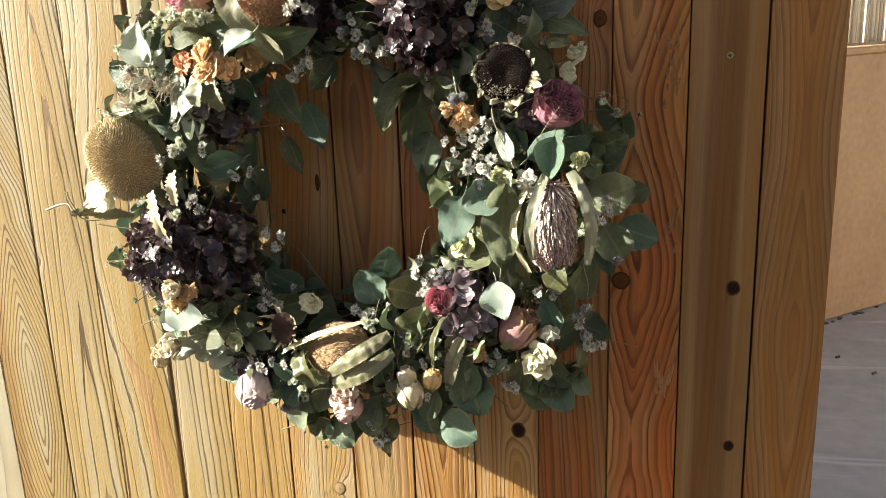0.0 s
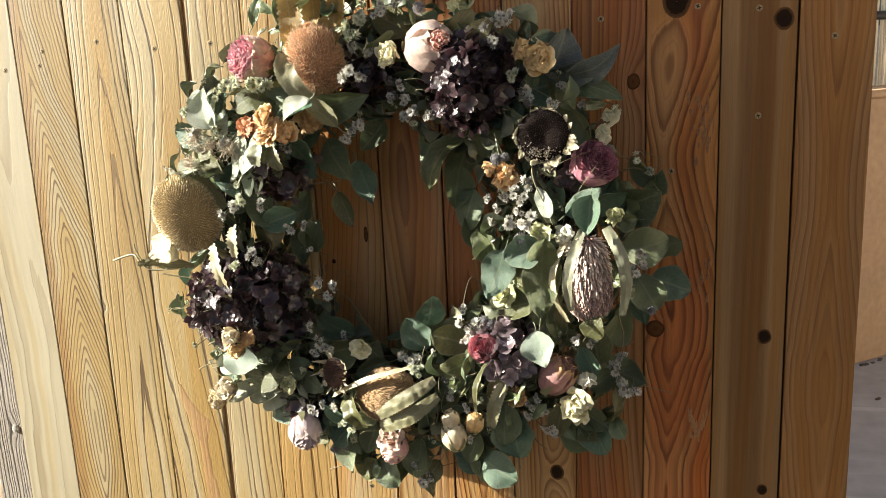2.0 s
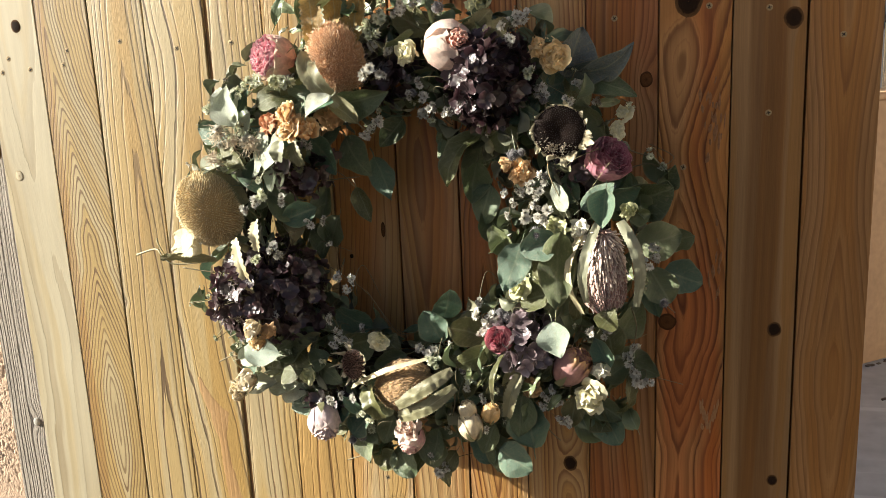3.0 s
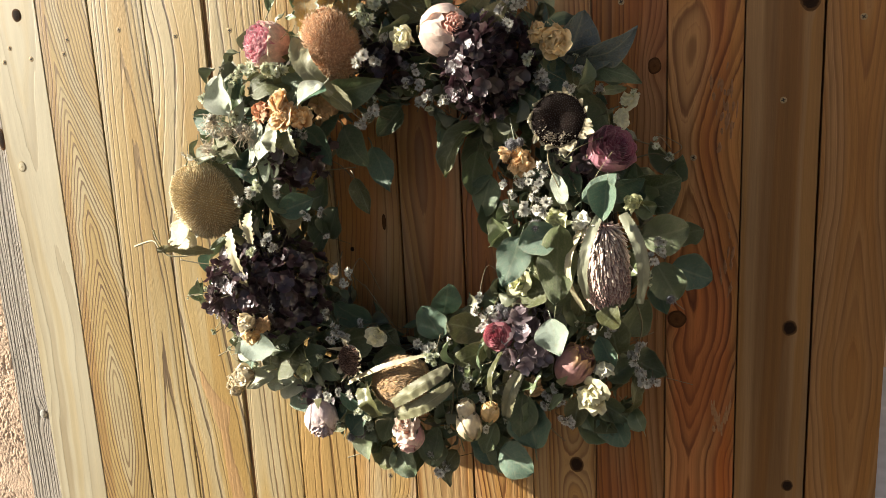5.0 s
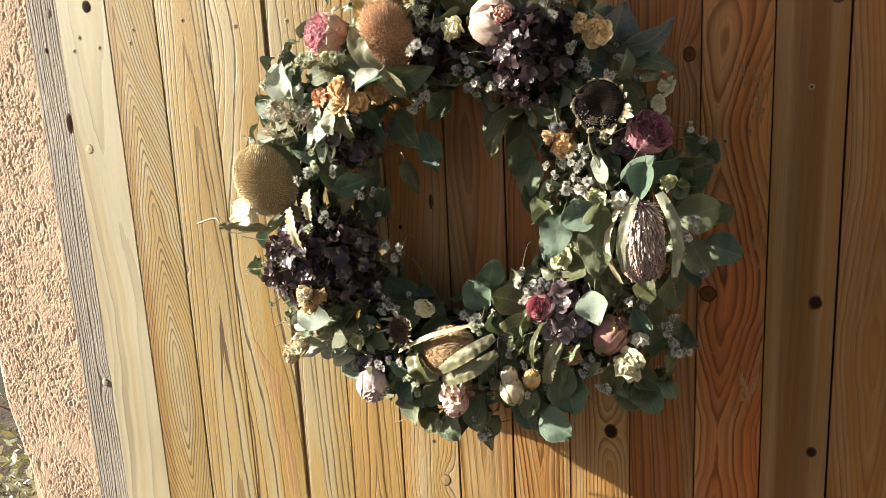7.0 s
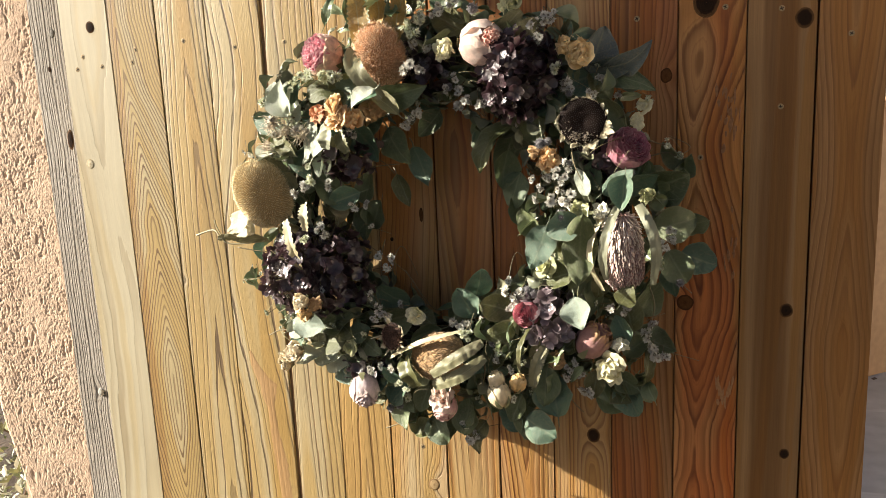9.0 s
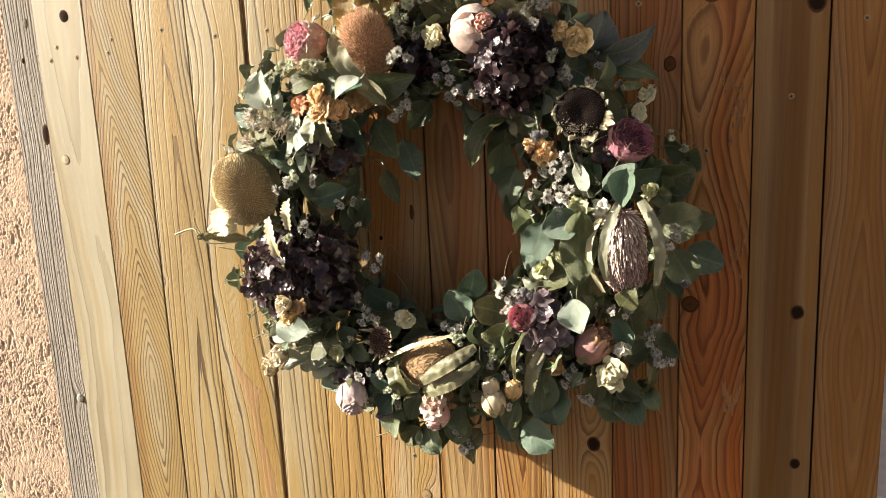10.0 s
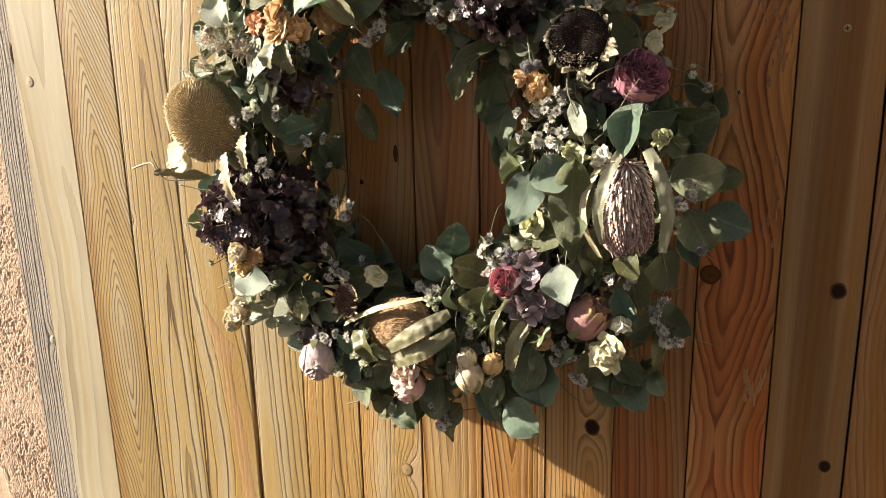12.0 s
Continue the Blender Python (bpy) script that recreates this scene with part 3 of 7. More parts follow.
def resin(b):
    """An orange resin-soaked patch: a thin smooth film that starts in a point, spreads with a ragged edge, narrows and runs on down the board."""
    drop = ((0.0, -0.0234, -0.0185), (0.023, -0.0229, -0.0076), (0.049, -0.0166, 0.0121), (0.061, -0.0105, 0.0273), (0.09, -0.0051, 0.0206), (0.107, 0.0029, 0.0176), (0.146, 0.0043, 0.021), (0.188, 0.0055, 0.0303), (0.212, 0.0092, 0.034), (0.36, 0.0212, 0.044))
    k = Build()
    rows = []
    for i in range(111):
        d = 0.36 * i / 110
        n = max(j for j in range(len(drop) - 1) if drop[j][0] <= d)
        (d0, l0, r0), (d1, l1, r1) = drop[n], drop[n + 1]
        u = min(1.0, (d - d0) / (d1 - d0))
        left, right = l0 + (l1 - l0) * u, r0 + (r1 - r0) * u
        jag = min(1.0, i / 12)
        left += 0.0020 * jag * noise.noise(Vector((d * 70, 3, 0)))
        right += 0.0034 * jag * noise.noise(Vector((d * 110, 7, 2)))
        mid, half = (left + right) / 2, max(0.0004, (right - left) / 2)
        rows.append([(mid + half * w, -0.0001 if abs(w) < 0.9 else 0.0002, 1.046 - d - b.location.z) for w in (-1, -0.85, -0.3, 0.3, 0.85, 1)])
    k.grid(rows)
    part("resin_streak", k.mesh("resin_streak", resin_film), b, label="smooth orange resin patch")


resin_film = wood("resin_film", (0.60, 0.375, 0.175), (0.56, 0.325, 0.135), pith=((1.0, -0.06),), spacing=0.009, seed=4, soft=True, contrast=0.4, gold=0.3, oil=0.3, relief=0.0004)
resin(boards[3])

# a fillet that fills the wide joint
part("fillet", bevelled_box("fillet", (0.007, 0.014, TOP - BOTTOM - 0.04), plain("fillet_wood", (0.34, 0.19, 0.09), 0.7, 0.2, 40, 0.0006)), gate, pose(-0.2475, 0.013, BOARD_Z), "brown strip in the wide joint")


def torn_grain(b, x, z, wide, tall, count, seed, mat):
    """Splintered grain: short slivers lifted from the face of a board."""
    rt = random.Random(seed)
    for _ in range(count):
        k = Build()
        px, pz, l, w = rt.gauss(0, wide * 0.4), rt.gauss(0, tall * 0.38), rt.uniform(0.008, 0.026), rt.uniform(0.0012, 0.0032)
        bend, rise = rt.uniform(-0.12, 0.22), rt.uniform(0.0008, 0.0022)
        rows = []
        for i in range(6):
            t = i / 5
            h = w * (math.sin(math.pi * min(1.0, 0.12 + t * 0.86)) ** 0.6) * rt.uniform(0.75, 1.15)
            rows.append([(bend * l * t + u * h, 0.0004 if abs(u) == 1 else -rise * t, l * t) for u in (-1, -0.5, 0.5, 1)])
        k.grid(rows)
        part("splinter", k.mesh("splinter", mat, False), b, pose(x + px - b.location.x, 0, z + pz - b.location.z))


torn_wood = plain("torn_wood", (0.30, 0.15, 0.065), 0.75, 0.25, 200, 0.0004)
torn_pale = plain("torn_pale_wood", (0.40, 0.215, 0.095), 0.8, 0.2, 200, 0.0004)
torn_grain(boards[11], 0.476, 1.425, 0.020, 0.085, 22, 4, torn_wood)
torn_grain(boards[11], 0.479, 1.004, 0.017, 0.022, 16, 6, torn_pale)
torn_grain(boards[11], 0.484, 1.21, 0.010, 0.09, 10, 8, torn_wood)

# plain wall back from the pillar, out of view, added to shade the patio
side = thing("patio_shade_wall", "added unseen wall behind the pillar that shades the patio", "wall", kind="structure")
part("wall_body", bevelled_box("wall_body", (0.12, 4.0, 1.4), render_coat, 0.01, 2, (-0.76, 2.43, 0.70)), side)

# sunlit wall on the right, beyond the view, added to bounce warm light back
bounce_coat = plain("bounce_render", (0.37, 0.315, 0.255), 0.9, 0.1, 30, 0.002)
bounce = thing("bounce_wall", "added unseen cream wall that bounces sunlight onto the gate", "wall", kind="structure")
part("wall_body", bevelled_box("wall_body", (0.2, 9.0, 3.6), bounce_coat, 0.01, 2, (5.8, -0.6, 1.8)), bounce)


# ---- ground and distance ----
m, nt, b = material("patio_concrete", 0.75)
big = noise_at(nt, (0.9, 4.5, 1), detail=4.0)
mid = noise_at(nt, (14, 14, 14), detail=5.0)
c = ramp(nt, big, [(0.3, (0.42, 0.425, 0.44)), (0.62, (0.52, 0.525, 0.54)), (0.8, (0.64, 0.645, 0.655))])
c = mix(nt, 1.0, c, ramp(nt, mid, [(0.3, 0.88), (0.7, 1.06)]), "MULTIPLY")
veil = noise_at(nt, (0.7, 9.0, 1), (2, 5, 0), detail=3.0)
c = mix(nt, ramp(nt, veil, [(0.60, 0.0), (0.66, 0.55), (0.72, 0.0)]), c, (0.74, 0.745, 0.75))
nt.links.new(c, b.inputs["Base Color"])
bump(nt, b, mid, 0.001)
patio_mat = m
yard = plain("yard_gravel", (0.052, 0.041, 0.030), 0.9, 0.2, 30, 0.004)
g = Build()
g.grid([[(x, y, 0.0) for x in (-1500, -40, -3, 0, 3, 40, 1500)] for y in (-1500, -40, -3, 0, 3, 40, 1500)])
tagged(new("ground", g.mesh("ground", yard, False)), "tan gravel yard in front of the gate", "ground", kind="structure")
g = Build()
g.grid([[(x, y, 0.004) for x in (-0.70, 2, 5, 9)] for y in (0.12, 2, 5, 9)])
tagged(new("pavement", g.mesh("pavement", patio_mat, False)), "smooth grey concrete patio with faint streaks", "patio", kind="structure")

# low wall behind the gate, running away to the right
garden_render = plain("garden_wall_render", (0.49, 0.32, 0.185), 0.85, 0.10, 30, 0.0015)
cap_stone = plain("wall_cap", (0.55, 0.37, 0.22), 0.85, 0.12, 40, 0.001)
ALONG = math.degrees(math.atan2(0.27, 0.34))
wall = thing("garden_wall", "low orange rendered garden wall on the patio", "wall", pose(1.46, 3.08, 0, 0, 0, ALONG), kind="structure")
part("wall_body", bevelled_box("wall_body", (7.0, 0.2, 1.25), garden_render, 0.012, 3, (2.2, 0.1, 0.625)), wall)
part("wall_cap", bevelled_box("wall_cap", (7.0, 0.215, 0.03), cap_stone, 0.008, 2, (2.2, 0.1, 1.262)), wall)
# grit along the foot of the wall
grit = Build()
rg = random.Random(5)
for _ in range(70):
    x, y = rg.uniform(-0.9, 2.2), -rg.uniform(0.0, 0.03) ** 1.0
    s = rg.uniform(0.004, 0.013)
    grit.box((x - s, y - s * 0.6, 0.0), (x + s, y + s * 0.6, s * 0.9))
for x, y in ((1.401, 2.614), (1.503, 2.449)):
    u, v = (x - 1.46) * math.cos(radians(ALONG)) + (y - 3.08) * math.sin(radians(ALONG)), (y - 3.08) * math.cos(radians(ALONG)) - (x - 1.46) * math.sin(radians(ALONG))
    grit.box((u - 0.012, v - 0.004, 0.004), (u + 0.012, v + 0.004, 0.012))
ob = new("grit", grit.mesh("grit", plain("grit_stone", (0.12, 0.09, 0.07), 0.9, 0.3, 80), False))
ob.matrix_basis = pose(1.46, 3.08, 0, 0, 0, ALONG)
tagged(ob, "dark grit and dry crumbs along the wall foot", "grit", kind="stuff")

# sunlit cane screen above the wall
cane_mat = petal_material("cane", (0.82, 0.71, 0.52), (0.86, 0.77, 0.59), 0.6, island=0.3, thin=0.0)
screen = thing("cane_screen", "sunlit split-cane screen behind the low wall", "screen", pose(1.46, 3.08, 0, 0, 0, ALONG), kind="structure")
rc = random.Random(8)
x = -0.6
while x < 2.6:
    r = rc.uniform(0.006, 0.014)
    cb = Build()
    y = 0.42 + rc.uniform(-0.01, 0.01)
    cb.tube([Vector((x + rc.uniform(-0.012, 0.012), y, 0.0)), Vector((x + rc.uniform(-0.006, 0.006), y, 1.2)), Vector((x + rc.uniform(-0.02, 0.02), y, 2.3 + rc.uniform(0, 0.2)))], [r, r, r * 0.8], 7)
    part("cane", cb.mesh("cane", cane_mat), screen)
    x += r * 2 + rc.choice((0.0005, 0.001, 0.002, 0.010))
rail_dark = plain("dark_wire", (0.03, 0.028, 0.026), 0.6, 0.2)
wb = Build()
wb.tube([Vector((-0.7, 0.395, 1.60)), Vector((2.7, 0.395, 1.60))], [0.022, 0.022], 10)
part("cross_rail", wb.mesh("cross_rail", rail_dark), screen)

# planted bed to the left of the pillar
soil = plain("bed_soil", (0.07, 0.05, 0.035), 0.95, 0.35, 40, 0.01)
sb = Build()
sb.grid([[(-2.6 + 1.75 * i / 14, -0.3 + 2.6 * j / 20, 0.05 + 0.05 * noise.noise(Vector((i * 0.7, j * 0.7, 0)))) for i in range(15)] for j in range(21)])
tagged(new("flower_bed", sb.mesh("flower_bed", soil)), "dark soil bed beside the pillar", "flower bed", kind="structure")


def shrub(x, y, z, size, tones, seed, label):
    rs = random.Random(seed)
    s = thing("shrub", label, "shrub", pose(x, y, z), "shrubs in the bed")
    stem, crown = Build(), Build()
    for _ in range(9):
        a, e = rs.uniform(0, 6.28), rs.uniform(0.4, 1.3)
        tip = Vector((math.cos(a) * math.cos(e), math.sin(a) * math.cos(e), math.sin(e) * 1.2)) * size
        stem.tube([Vector((0, 0, 0)), tip * 0.5 + Vector((0, 0, 0.05 * size)), tip], [0.006, 0.004, 0.002], 5)
        for _ in range(110):
            p = tip * rs.uniform(0.35, 1.05) + Vector([rs.gauss(0, 0.16) * size for _ in range(3)])
            d = Vector([rs.uniform(-1, 1), rs.uniform(-1, 1), rs.uniform(-0.2, 1)]).normalized()
            w = d.cross(Vector([rs.uniform(-1, 1) for _ in range(3)])).normalized()
            l = rs.uniform(0.02, 0.045)
            crown.grid([[p - w * 0.001, p, p + w * 0.001], [p + d * l * 0.5 - w * l * 0.22, p + d * l * 0.5 + Vector((0, 0, 0.002)), p + d * l * 0.5 + w * l * 0.22], [p + d * l - w * 0.001, p + d * l, p + d * l + w * 0.001]])
    part("stem", stem.mesh("stem", plain("shrub_twig", (0.12, 0.08, 0.05), 0.8)), s)
    part("crown", crown.mesh("crown", leaf_material("shrub_leaf", tones, 0.5)), s)


shrub(-1.28, 0.75, 0.06, 0.42, ((0.10, 0.14, 0.04), (0.20, 0.24, 0.07), (0.30, 0.30, 0.10)), 1, "green leafy shrub in the bed")
shrub(-1.40, 0.45, 0.06, 0.34, ((0.36, 0.40, 0.34), (0.45, 0.47, 0.42), (0.25, 0.30, 0.20)), 2, "silver-leaved shrub in the bed")
shrub(-1.75, 1.25, 0.06, 0.55, ((0.06, 0.10, 0.03), (0.13, 0.18, 0.05), (0.20, 0.22, 0.08)), 3, "dark green shrub in the bed")

# ---- plant materials ----
EUC = ((0.093, 0.128, 0.053), (0.133, 0.178, 0.083), (0.093, 0.139, 0.071), (0.167, 0.199, 0.090), (0.122, 0.170, 0.093), (0.191, 0.223, 0.104), (0.081, 0.110, 0.044))
euc_leaf = leaf_material("eucalyptus_leaf", EUC, 0.42)
teal_leaf = leaf_material("teal_leaf", ((0.079, 0.140, 0.088), (0.113, 0.193, 0.122), (0.093, 0.162, 0.104)), 0.45)
olive_leaf = leaf_material("olive_leaf", ((0.101, 0.106, 0.031), (0.136, 0.136, 0.048), (0.088, 0.101, 0.031)), 0.45)
pale_leaf = leaf_material("pale_leaf", ((0.42, 0.46, 0.34), (0.52, 0.54, 0.41), (0.38, 0.43, 0.33)), 0.5)
blue_leaf = leaf_material("blue_grey_leaf", ((0.10, 0.13, 0.13), (0.13, 0.16, 0.155), (0.09, 0.12, 0.11)), 0.24)
serrate_leaf = leaf_material("serrated_leaf", ((0.26, 0.24, 0.11), (0.33, 0.30, 0.15), (0.22, 0.22, 0.10)), 0.55, 0.5)
ochre_leaf = leaf_material("ochre_leaf", ((0.40, 0.26, 0.07), (0.46, 0.31, 0.10)), 0.55, 0.5, 0.3)
green_leaf = leaf_material("broad_green_leaf", ((0.098, 0.125, 0.036), (0.110, 0.138, 0.042)), 0.6, 0.10, 0.05)
tan_leaf = leaf_material("tan_leaf", ((0.185, 0.175, 0.085), (0.235, 0.220, 0.120), (0.165, 0.165, 0.080)), 0.5, 0.35)
sage_leaf = leaf_material("sage_leaf", ((0.24, 0.245, 0.165), (0.29, 0.295, 0.20), (0.21, 0.225, 0.15)), 0.5, 0.3)
mint_leaf = leaf_material("mint_leaf", ((0.30, 0.37, 0.29), (0.36, 0.43, 0.34)), 0.5, 0.15)
bract_leaf = leaf_material("cream_bract", ((0.55, 0.47, 0.27), (0.62, 0.56, 0.36)), 0.55, 0.3)
pale_twig = plain("pale_twig", (0.34, 0.31, 0.17), 0.7, 0.2, 200)
twig = plain("twig", (0.17, 0.14, 0.075), 0.7, 0.2, 200)
tuft_hair = plain("calyx_hair", (0.64, 0.55, 0.42), 0.8, 0.25, 200)
moss = plain("ring_twigs", (0.05, 0.04, 0.025), 0.9, 0.3, 120)

# ---- the wreath ----
CENTRE = Vector((0.059, -0.080, 1.313))
wreath = thing("flower_wreath", "dried flower wreath of eucalyptus, roses and banksia hung on the gate", "wreath", Matrix.Translation((0, 0, 0)))
rw = random.Random(42)
HELD = []  # places taken by the large flowers: x, z, radius, y


def ring_base():
    k = Build()
    for n in range(46):
        a0, r0 = rw.uniform(0, 6.28), rw.uniform(0.205, 0.275)
        y0, span = rw.uniform(-0.075, -0.012), rw.uniform(1.6, 3.2)
        pts = []
        for s in range(18):
            a = a0 + span * s / 17
            pts.append(Vector((CENTRE.x + (r0 + 0.012 * math.sin(a * 5 + n)) * math.cos(a), y0 + 0.008 * math.sin(a * 7 + n), CENTRE.z + (r0 + 0.012 * math.sin(a * 5 + n)) * math.sin(a))))
        k.tube(pts, [rw.uniform(0.0025, 0.006)] * 18, 5)
    return k


part("ring", ring_base().mesh("ring", moss), wreath, label="dark twisted twig ring under the flowers")


def leaf_build(kind, seed):
    """Leaf along +x from 0 to 1 (unit length), face towards +z. kinds: round, curl (a dried-up round one), long, serrated."""
    rs = random.Random(seed)
    k = Build()
    nl, nw = (26, 5) if kind == "serrated" else (14, 7)
    g = 1.0 if kind in ("curl", "long") else 0.7
    bend, cup, twist = g * rs.uniform(-0.45, 0.55), g * rs.uniform(-0.15, 0.75), g * rs.uniform(-0.9, 0.9)
    wav, ph, fold = rs.uniform(0.015, 0.05), rs.uniform(0, 6), g * rs.uniform(0.0, 0.35)
    rows = []
    for i in range(nl + 1):
        t = i / nl
        if kind == "round":
            w = (0.36 + 0.05 * (seed % 3)) * (math.sin(math.pi * t ** (0.80 + 0.06 * (seed % 4))) ** (0.52 + 0.06 * (seed % 3))) + 0.004
        elif kind == "curl":
            w = (0.29 + 0.05 * (seed % 3)) * (math.sin(math.pi * t ** (0.72 + 0.06 * (seed % 4))) ** (0.70 + 0.12 * (seed % 3))) + 0.004
        elif kind == "long":
            w = 0.17 * (math.sin(math.pi * t ** 0.75) ** 0.85) + 0.004
        else:
            w = 0.125 * (math.sin(math.pi * (0.08 + 0.90 * t)) ** 0.5) * (1.0 if i % 2 else 0.80)
        w *= 1 + 0.12 * noise.noise(Vector((t * 3, seed, 0)))
        row = []
        for j in range(nw):
            u = -1 + 2 * j / (nw - 1)
            out = 1.0 if kind == "serrated" else 1 + abs(u) * 0.10 * noise.noise(Vector((t * 5.5, 40.0 if u < 0 else 80.0, seed * 2.3)))
            z = bend * math.sin(math.pi * t * 0.9) * 0.5 + cup * w * u * u + wav * math.sin(t * 9 + u * 2 + ph) * abs(u)
            z += twist * (t - 0.5) * u * w + fold * abs(u) * w + 0.055 * noise.noise(Vector((t * 5, u * 2.5, seed * 1.7)))
            row.append((t, u * w * out, z))
        rows.append(row)
    k.grid(rows, ribs=[abs(-1 + 2 * j / (nw - 1)) for j in range(nw)])
    if kind != "serrated":
        k.tube([Vector((-0.22, 0, 0.01)), Vector((-0.1, 0.01, 0)), Vector((0.03, 0, 0))], [0.010, 0.012, 0.014], 4)
    return k


def leaf_mesh(kind, seed, mat):
    return leaf_build(kind, seed).mesh(kind + "_leaf", mat)


LEAVES = {}


def leaf_turn(angle, toward):
    """The turn of a leaf that points along angle in the gate's plane and whose face looks along toward."""
    n = Vector(toward).normalized()
    along = Vector((math.cos(radians(angle)), 0, math.sin(radians(angle))))
    along = (along - n * along.dot(n)).normalized()
    return Matrix((along, n.cross(along), n)).transposed().to_4x4()


def leaf(loc, length, angle, lift=0.0, roll=0.0, kind="round", mat=None, width=1.0, parent=None, name="leaf", toward=None):
    """A leaf with its middle at loc: angle anticlockwise from right in the gate's plane, lift of the tip away from the gate, roll about its midrib."""
    mat = mat or euc_leaf
    if toward is None and kind in ("round", "curl"):
        roll, lift = roll + rw.uniform(-28, 22), lift + rw.uniform(-12, 14)
        kind = rw.choice(("round", "curl"))
    key = (kind, mat.name, rw.randrange(6))
    if key not in LEAVES:
        LEAVES[key] = leaf_mesh(kind, len(LEAVES) * 3 + 1, mat)
    turn = Matrix.Rotation(radians(90), 4, "X") @ Matrix.Rotation(radians(angle), 4, "Z") @ Matrix.Rotation(radians(-lift), 4, "Y") @ Matrix.Rotation(radians(roll), 4, "X")
    if toward is not None:
        turn = leaf_turn(angle, toward)
    m = Matrix.Translation(loc) @ turn @ Matrix.Diagonal((length, length * width, length, 1)) @ Matrix.Translation((-0.5, 0, 0))
    return part(name, LEAVES[key], parent or wreath, m)


def rose(loc, r, face, mat, petals=24, opening=0.75, seed=1, ruffle=0.05, deep=1.0, sepals=True, name="rose", label="", outer=None, mouth=None):
    """A dried rose: a cup of broad outer petals round a rosette of thin crinkled ones."""
    HELD.append((loc[0], loc[2], r, loc[1]))
    rs = random.Random(seed)
    ruffle = ruffle if r > 0.022 else ruffle * 0.55
    mouth = mouth or 0.60 + 0.32 * opening
    lip = math.asin(mouth)
    rosette, cup = Build(), []
    count = 9 if r > 0.017 else 6
    for i in range(count):
        layer = (i + 0.5) / count
        size, az = r * (0.84 + 0.16 * layer), i * 2.39996 + rs.uniform(-0.2, 0.2)
        half, curl, fold = rs.uniform(0.85, 1.15), r * rs.uniform(0.02, 0.14) * (0.3 + opening), rs.uniform(-0.08, 0.10 + 0.15 * opening)
        rows = []
        for a in range(10):
            v = a / 9
            row = []
            for c in range(11):
                u = -1 + c / 5
                end = lip + fold * layer + 0.32 * u * u + 0.30 * noise.noise(Vector((u * 1.6 + i * 5, seed, 1.5)))
                th = math.pi * 0.94 + (end - math.pi * 0.94) * v
                rad = size * (1 + (0.05 + ruffle) * v * noise.noise(Vector((u * 3 + i * 7, v * 3, seed * 2.1))) + 0.035 * noise.noise(Vector((u * 6 + i * 7, v * 3.5, seed * 4.1))) + 0.05 * noise.noise(Vector((u * 1.3 + i, v * 1.4, seed + 9.0))))
                flare = max(0.0, (v - 0.78) / 0.22) ** 2 * curl * (1 + 0.9 * noise.noise(Vector((u * 2.5 + i * 2, 3, seed))))
                f = az + u * half * (0.55 + 0.45 * math.sin(v * 2.4))
                row.append(((rad * math.sin(th) + flare) * math.cos(f), (rad * math.sin(th) + flare) * math.sin(f), (rad * math.cos(th) - flare * 0.3) * deep))
            rows.append(row)
        one = Build() if r > 0.017 else rosette
        one.grid(rows)
        if r > 0.017:
            cup.append(one.mesh("petal", outer or mat))
    for i in range(petals):
        q = (i + 0.5) / petals
        rho = r * mouth * (0.05 + 0.93 * q ** 0.8)
        az, half = i * 2.39996, rs.uniform(0.7, 1.25) * (1.3 - 0.4 * q)
        top = r * deep * (math.cos(lip) * 0.96 + (0.22 + 0.34 * opening) * (1 - q ** 1.6)) * rs.uniform(0.94, 1.05)
        rows = []
        for v in (0.0, 0.4, 0.75, 1.0):
            row = []
            for c in range(13):
                u = -1 + c / 6
                f = az + u * half
                w = r * (0.03 + ruffle) * (0.4 + v) * noise.noise(Vector((u * 3.4 + i * 3, v, seed * 1.7)))
                z = top - (1 - v) * r * (0.30 + 0.35 * q) - 0.12 * r * u * u * v + r * (0.04 + ruffle) * v * noise.noise(Vector((u * 4.2 + i, 8, seed)))
                row.append(((rho + w + 0.07 * r * v * v) * math.cos(f), (rho + w + 0.07 * r * v * v) * math.sin(f), z))
            rows.append(row)
        rosette.grid(rows)
    ob = part(name, rosette.mesh(name, mat), wreath, facing(loc, face, seed * 47), label)
    for me in cup:
        part("petal", me, ob)
    if sepals:
        s = Build()
        for i in range(5):
            f = i * 1.2566
            d, w = Vector((math.cos(f), math.sin(f), 0)), Vector((-math.sin(f), math.cos(f), 0))
            s.grid([[d * r * 1.06 * math.sin(math.pi - 0.2 - 1.1 * v) + Vector((0, 0, 1.06 * r * deep * math.cos(math.pi - 0.2 - 1.1 * v))) + w * u * r * 0.22 * math.sin(math.pi * (0.2 + 0.78 * v)) for u in (-1, 0, 1)] for v in (0, 0.25, 0.5, 0.75, 1.0)])
        part("calyx", s.mesh("calyx", olive_leaf), ob)
    return ob


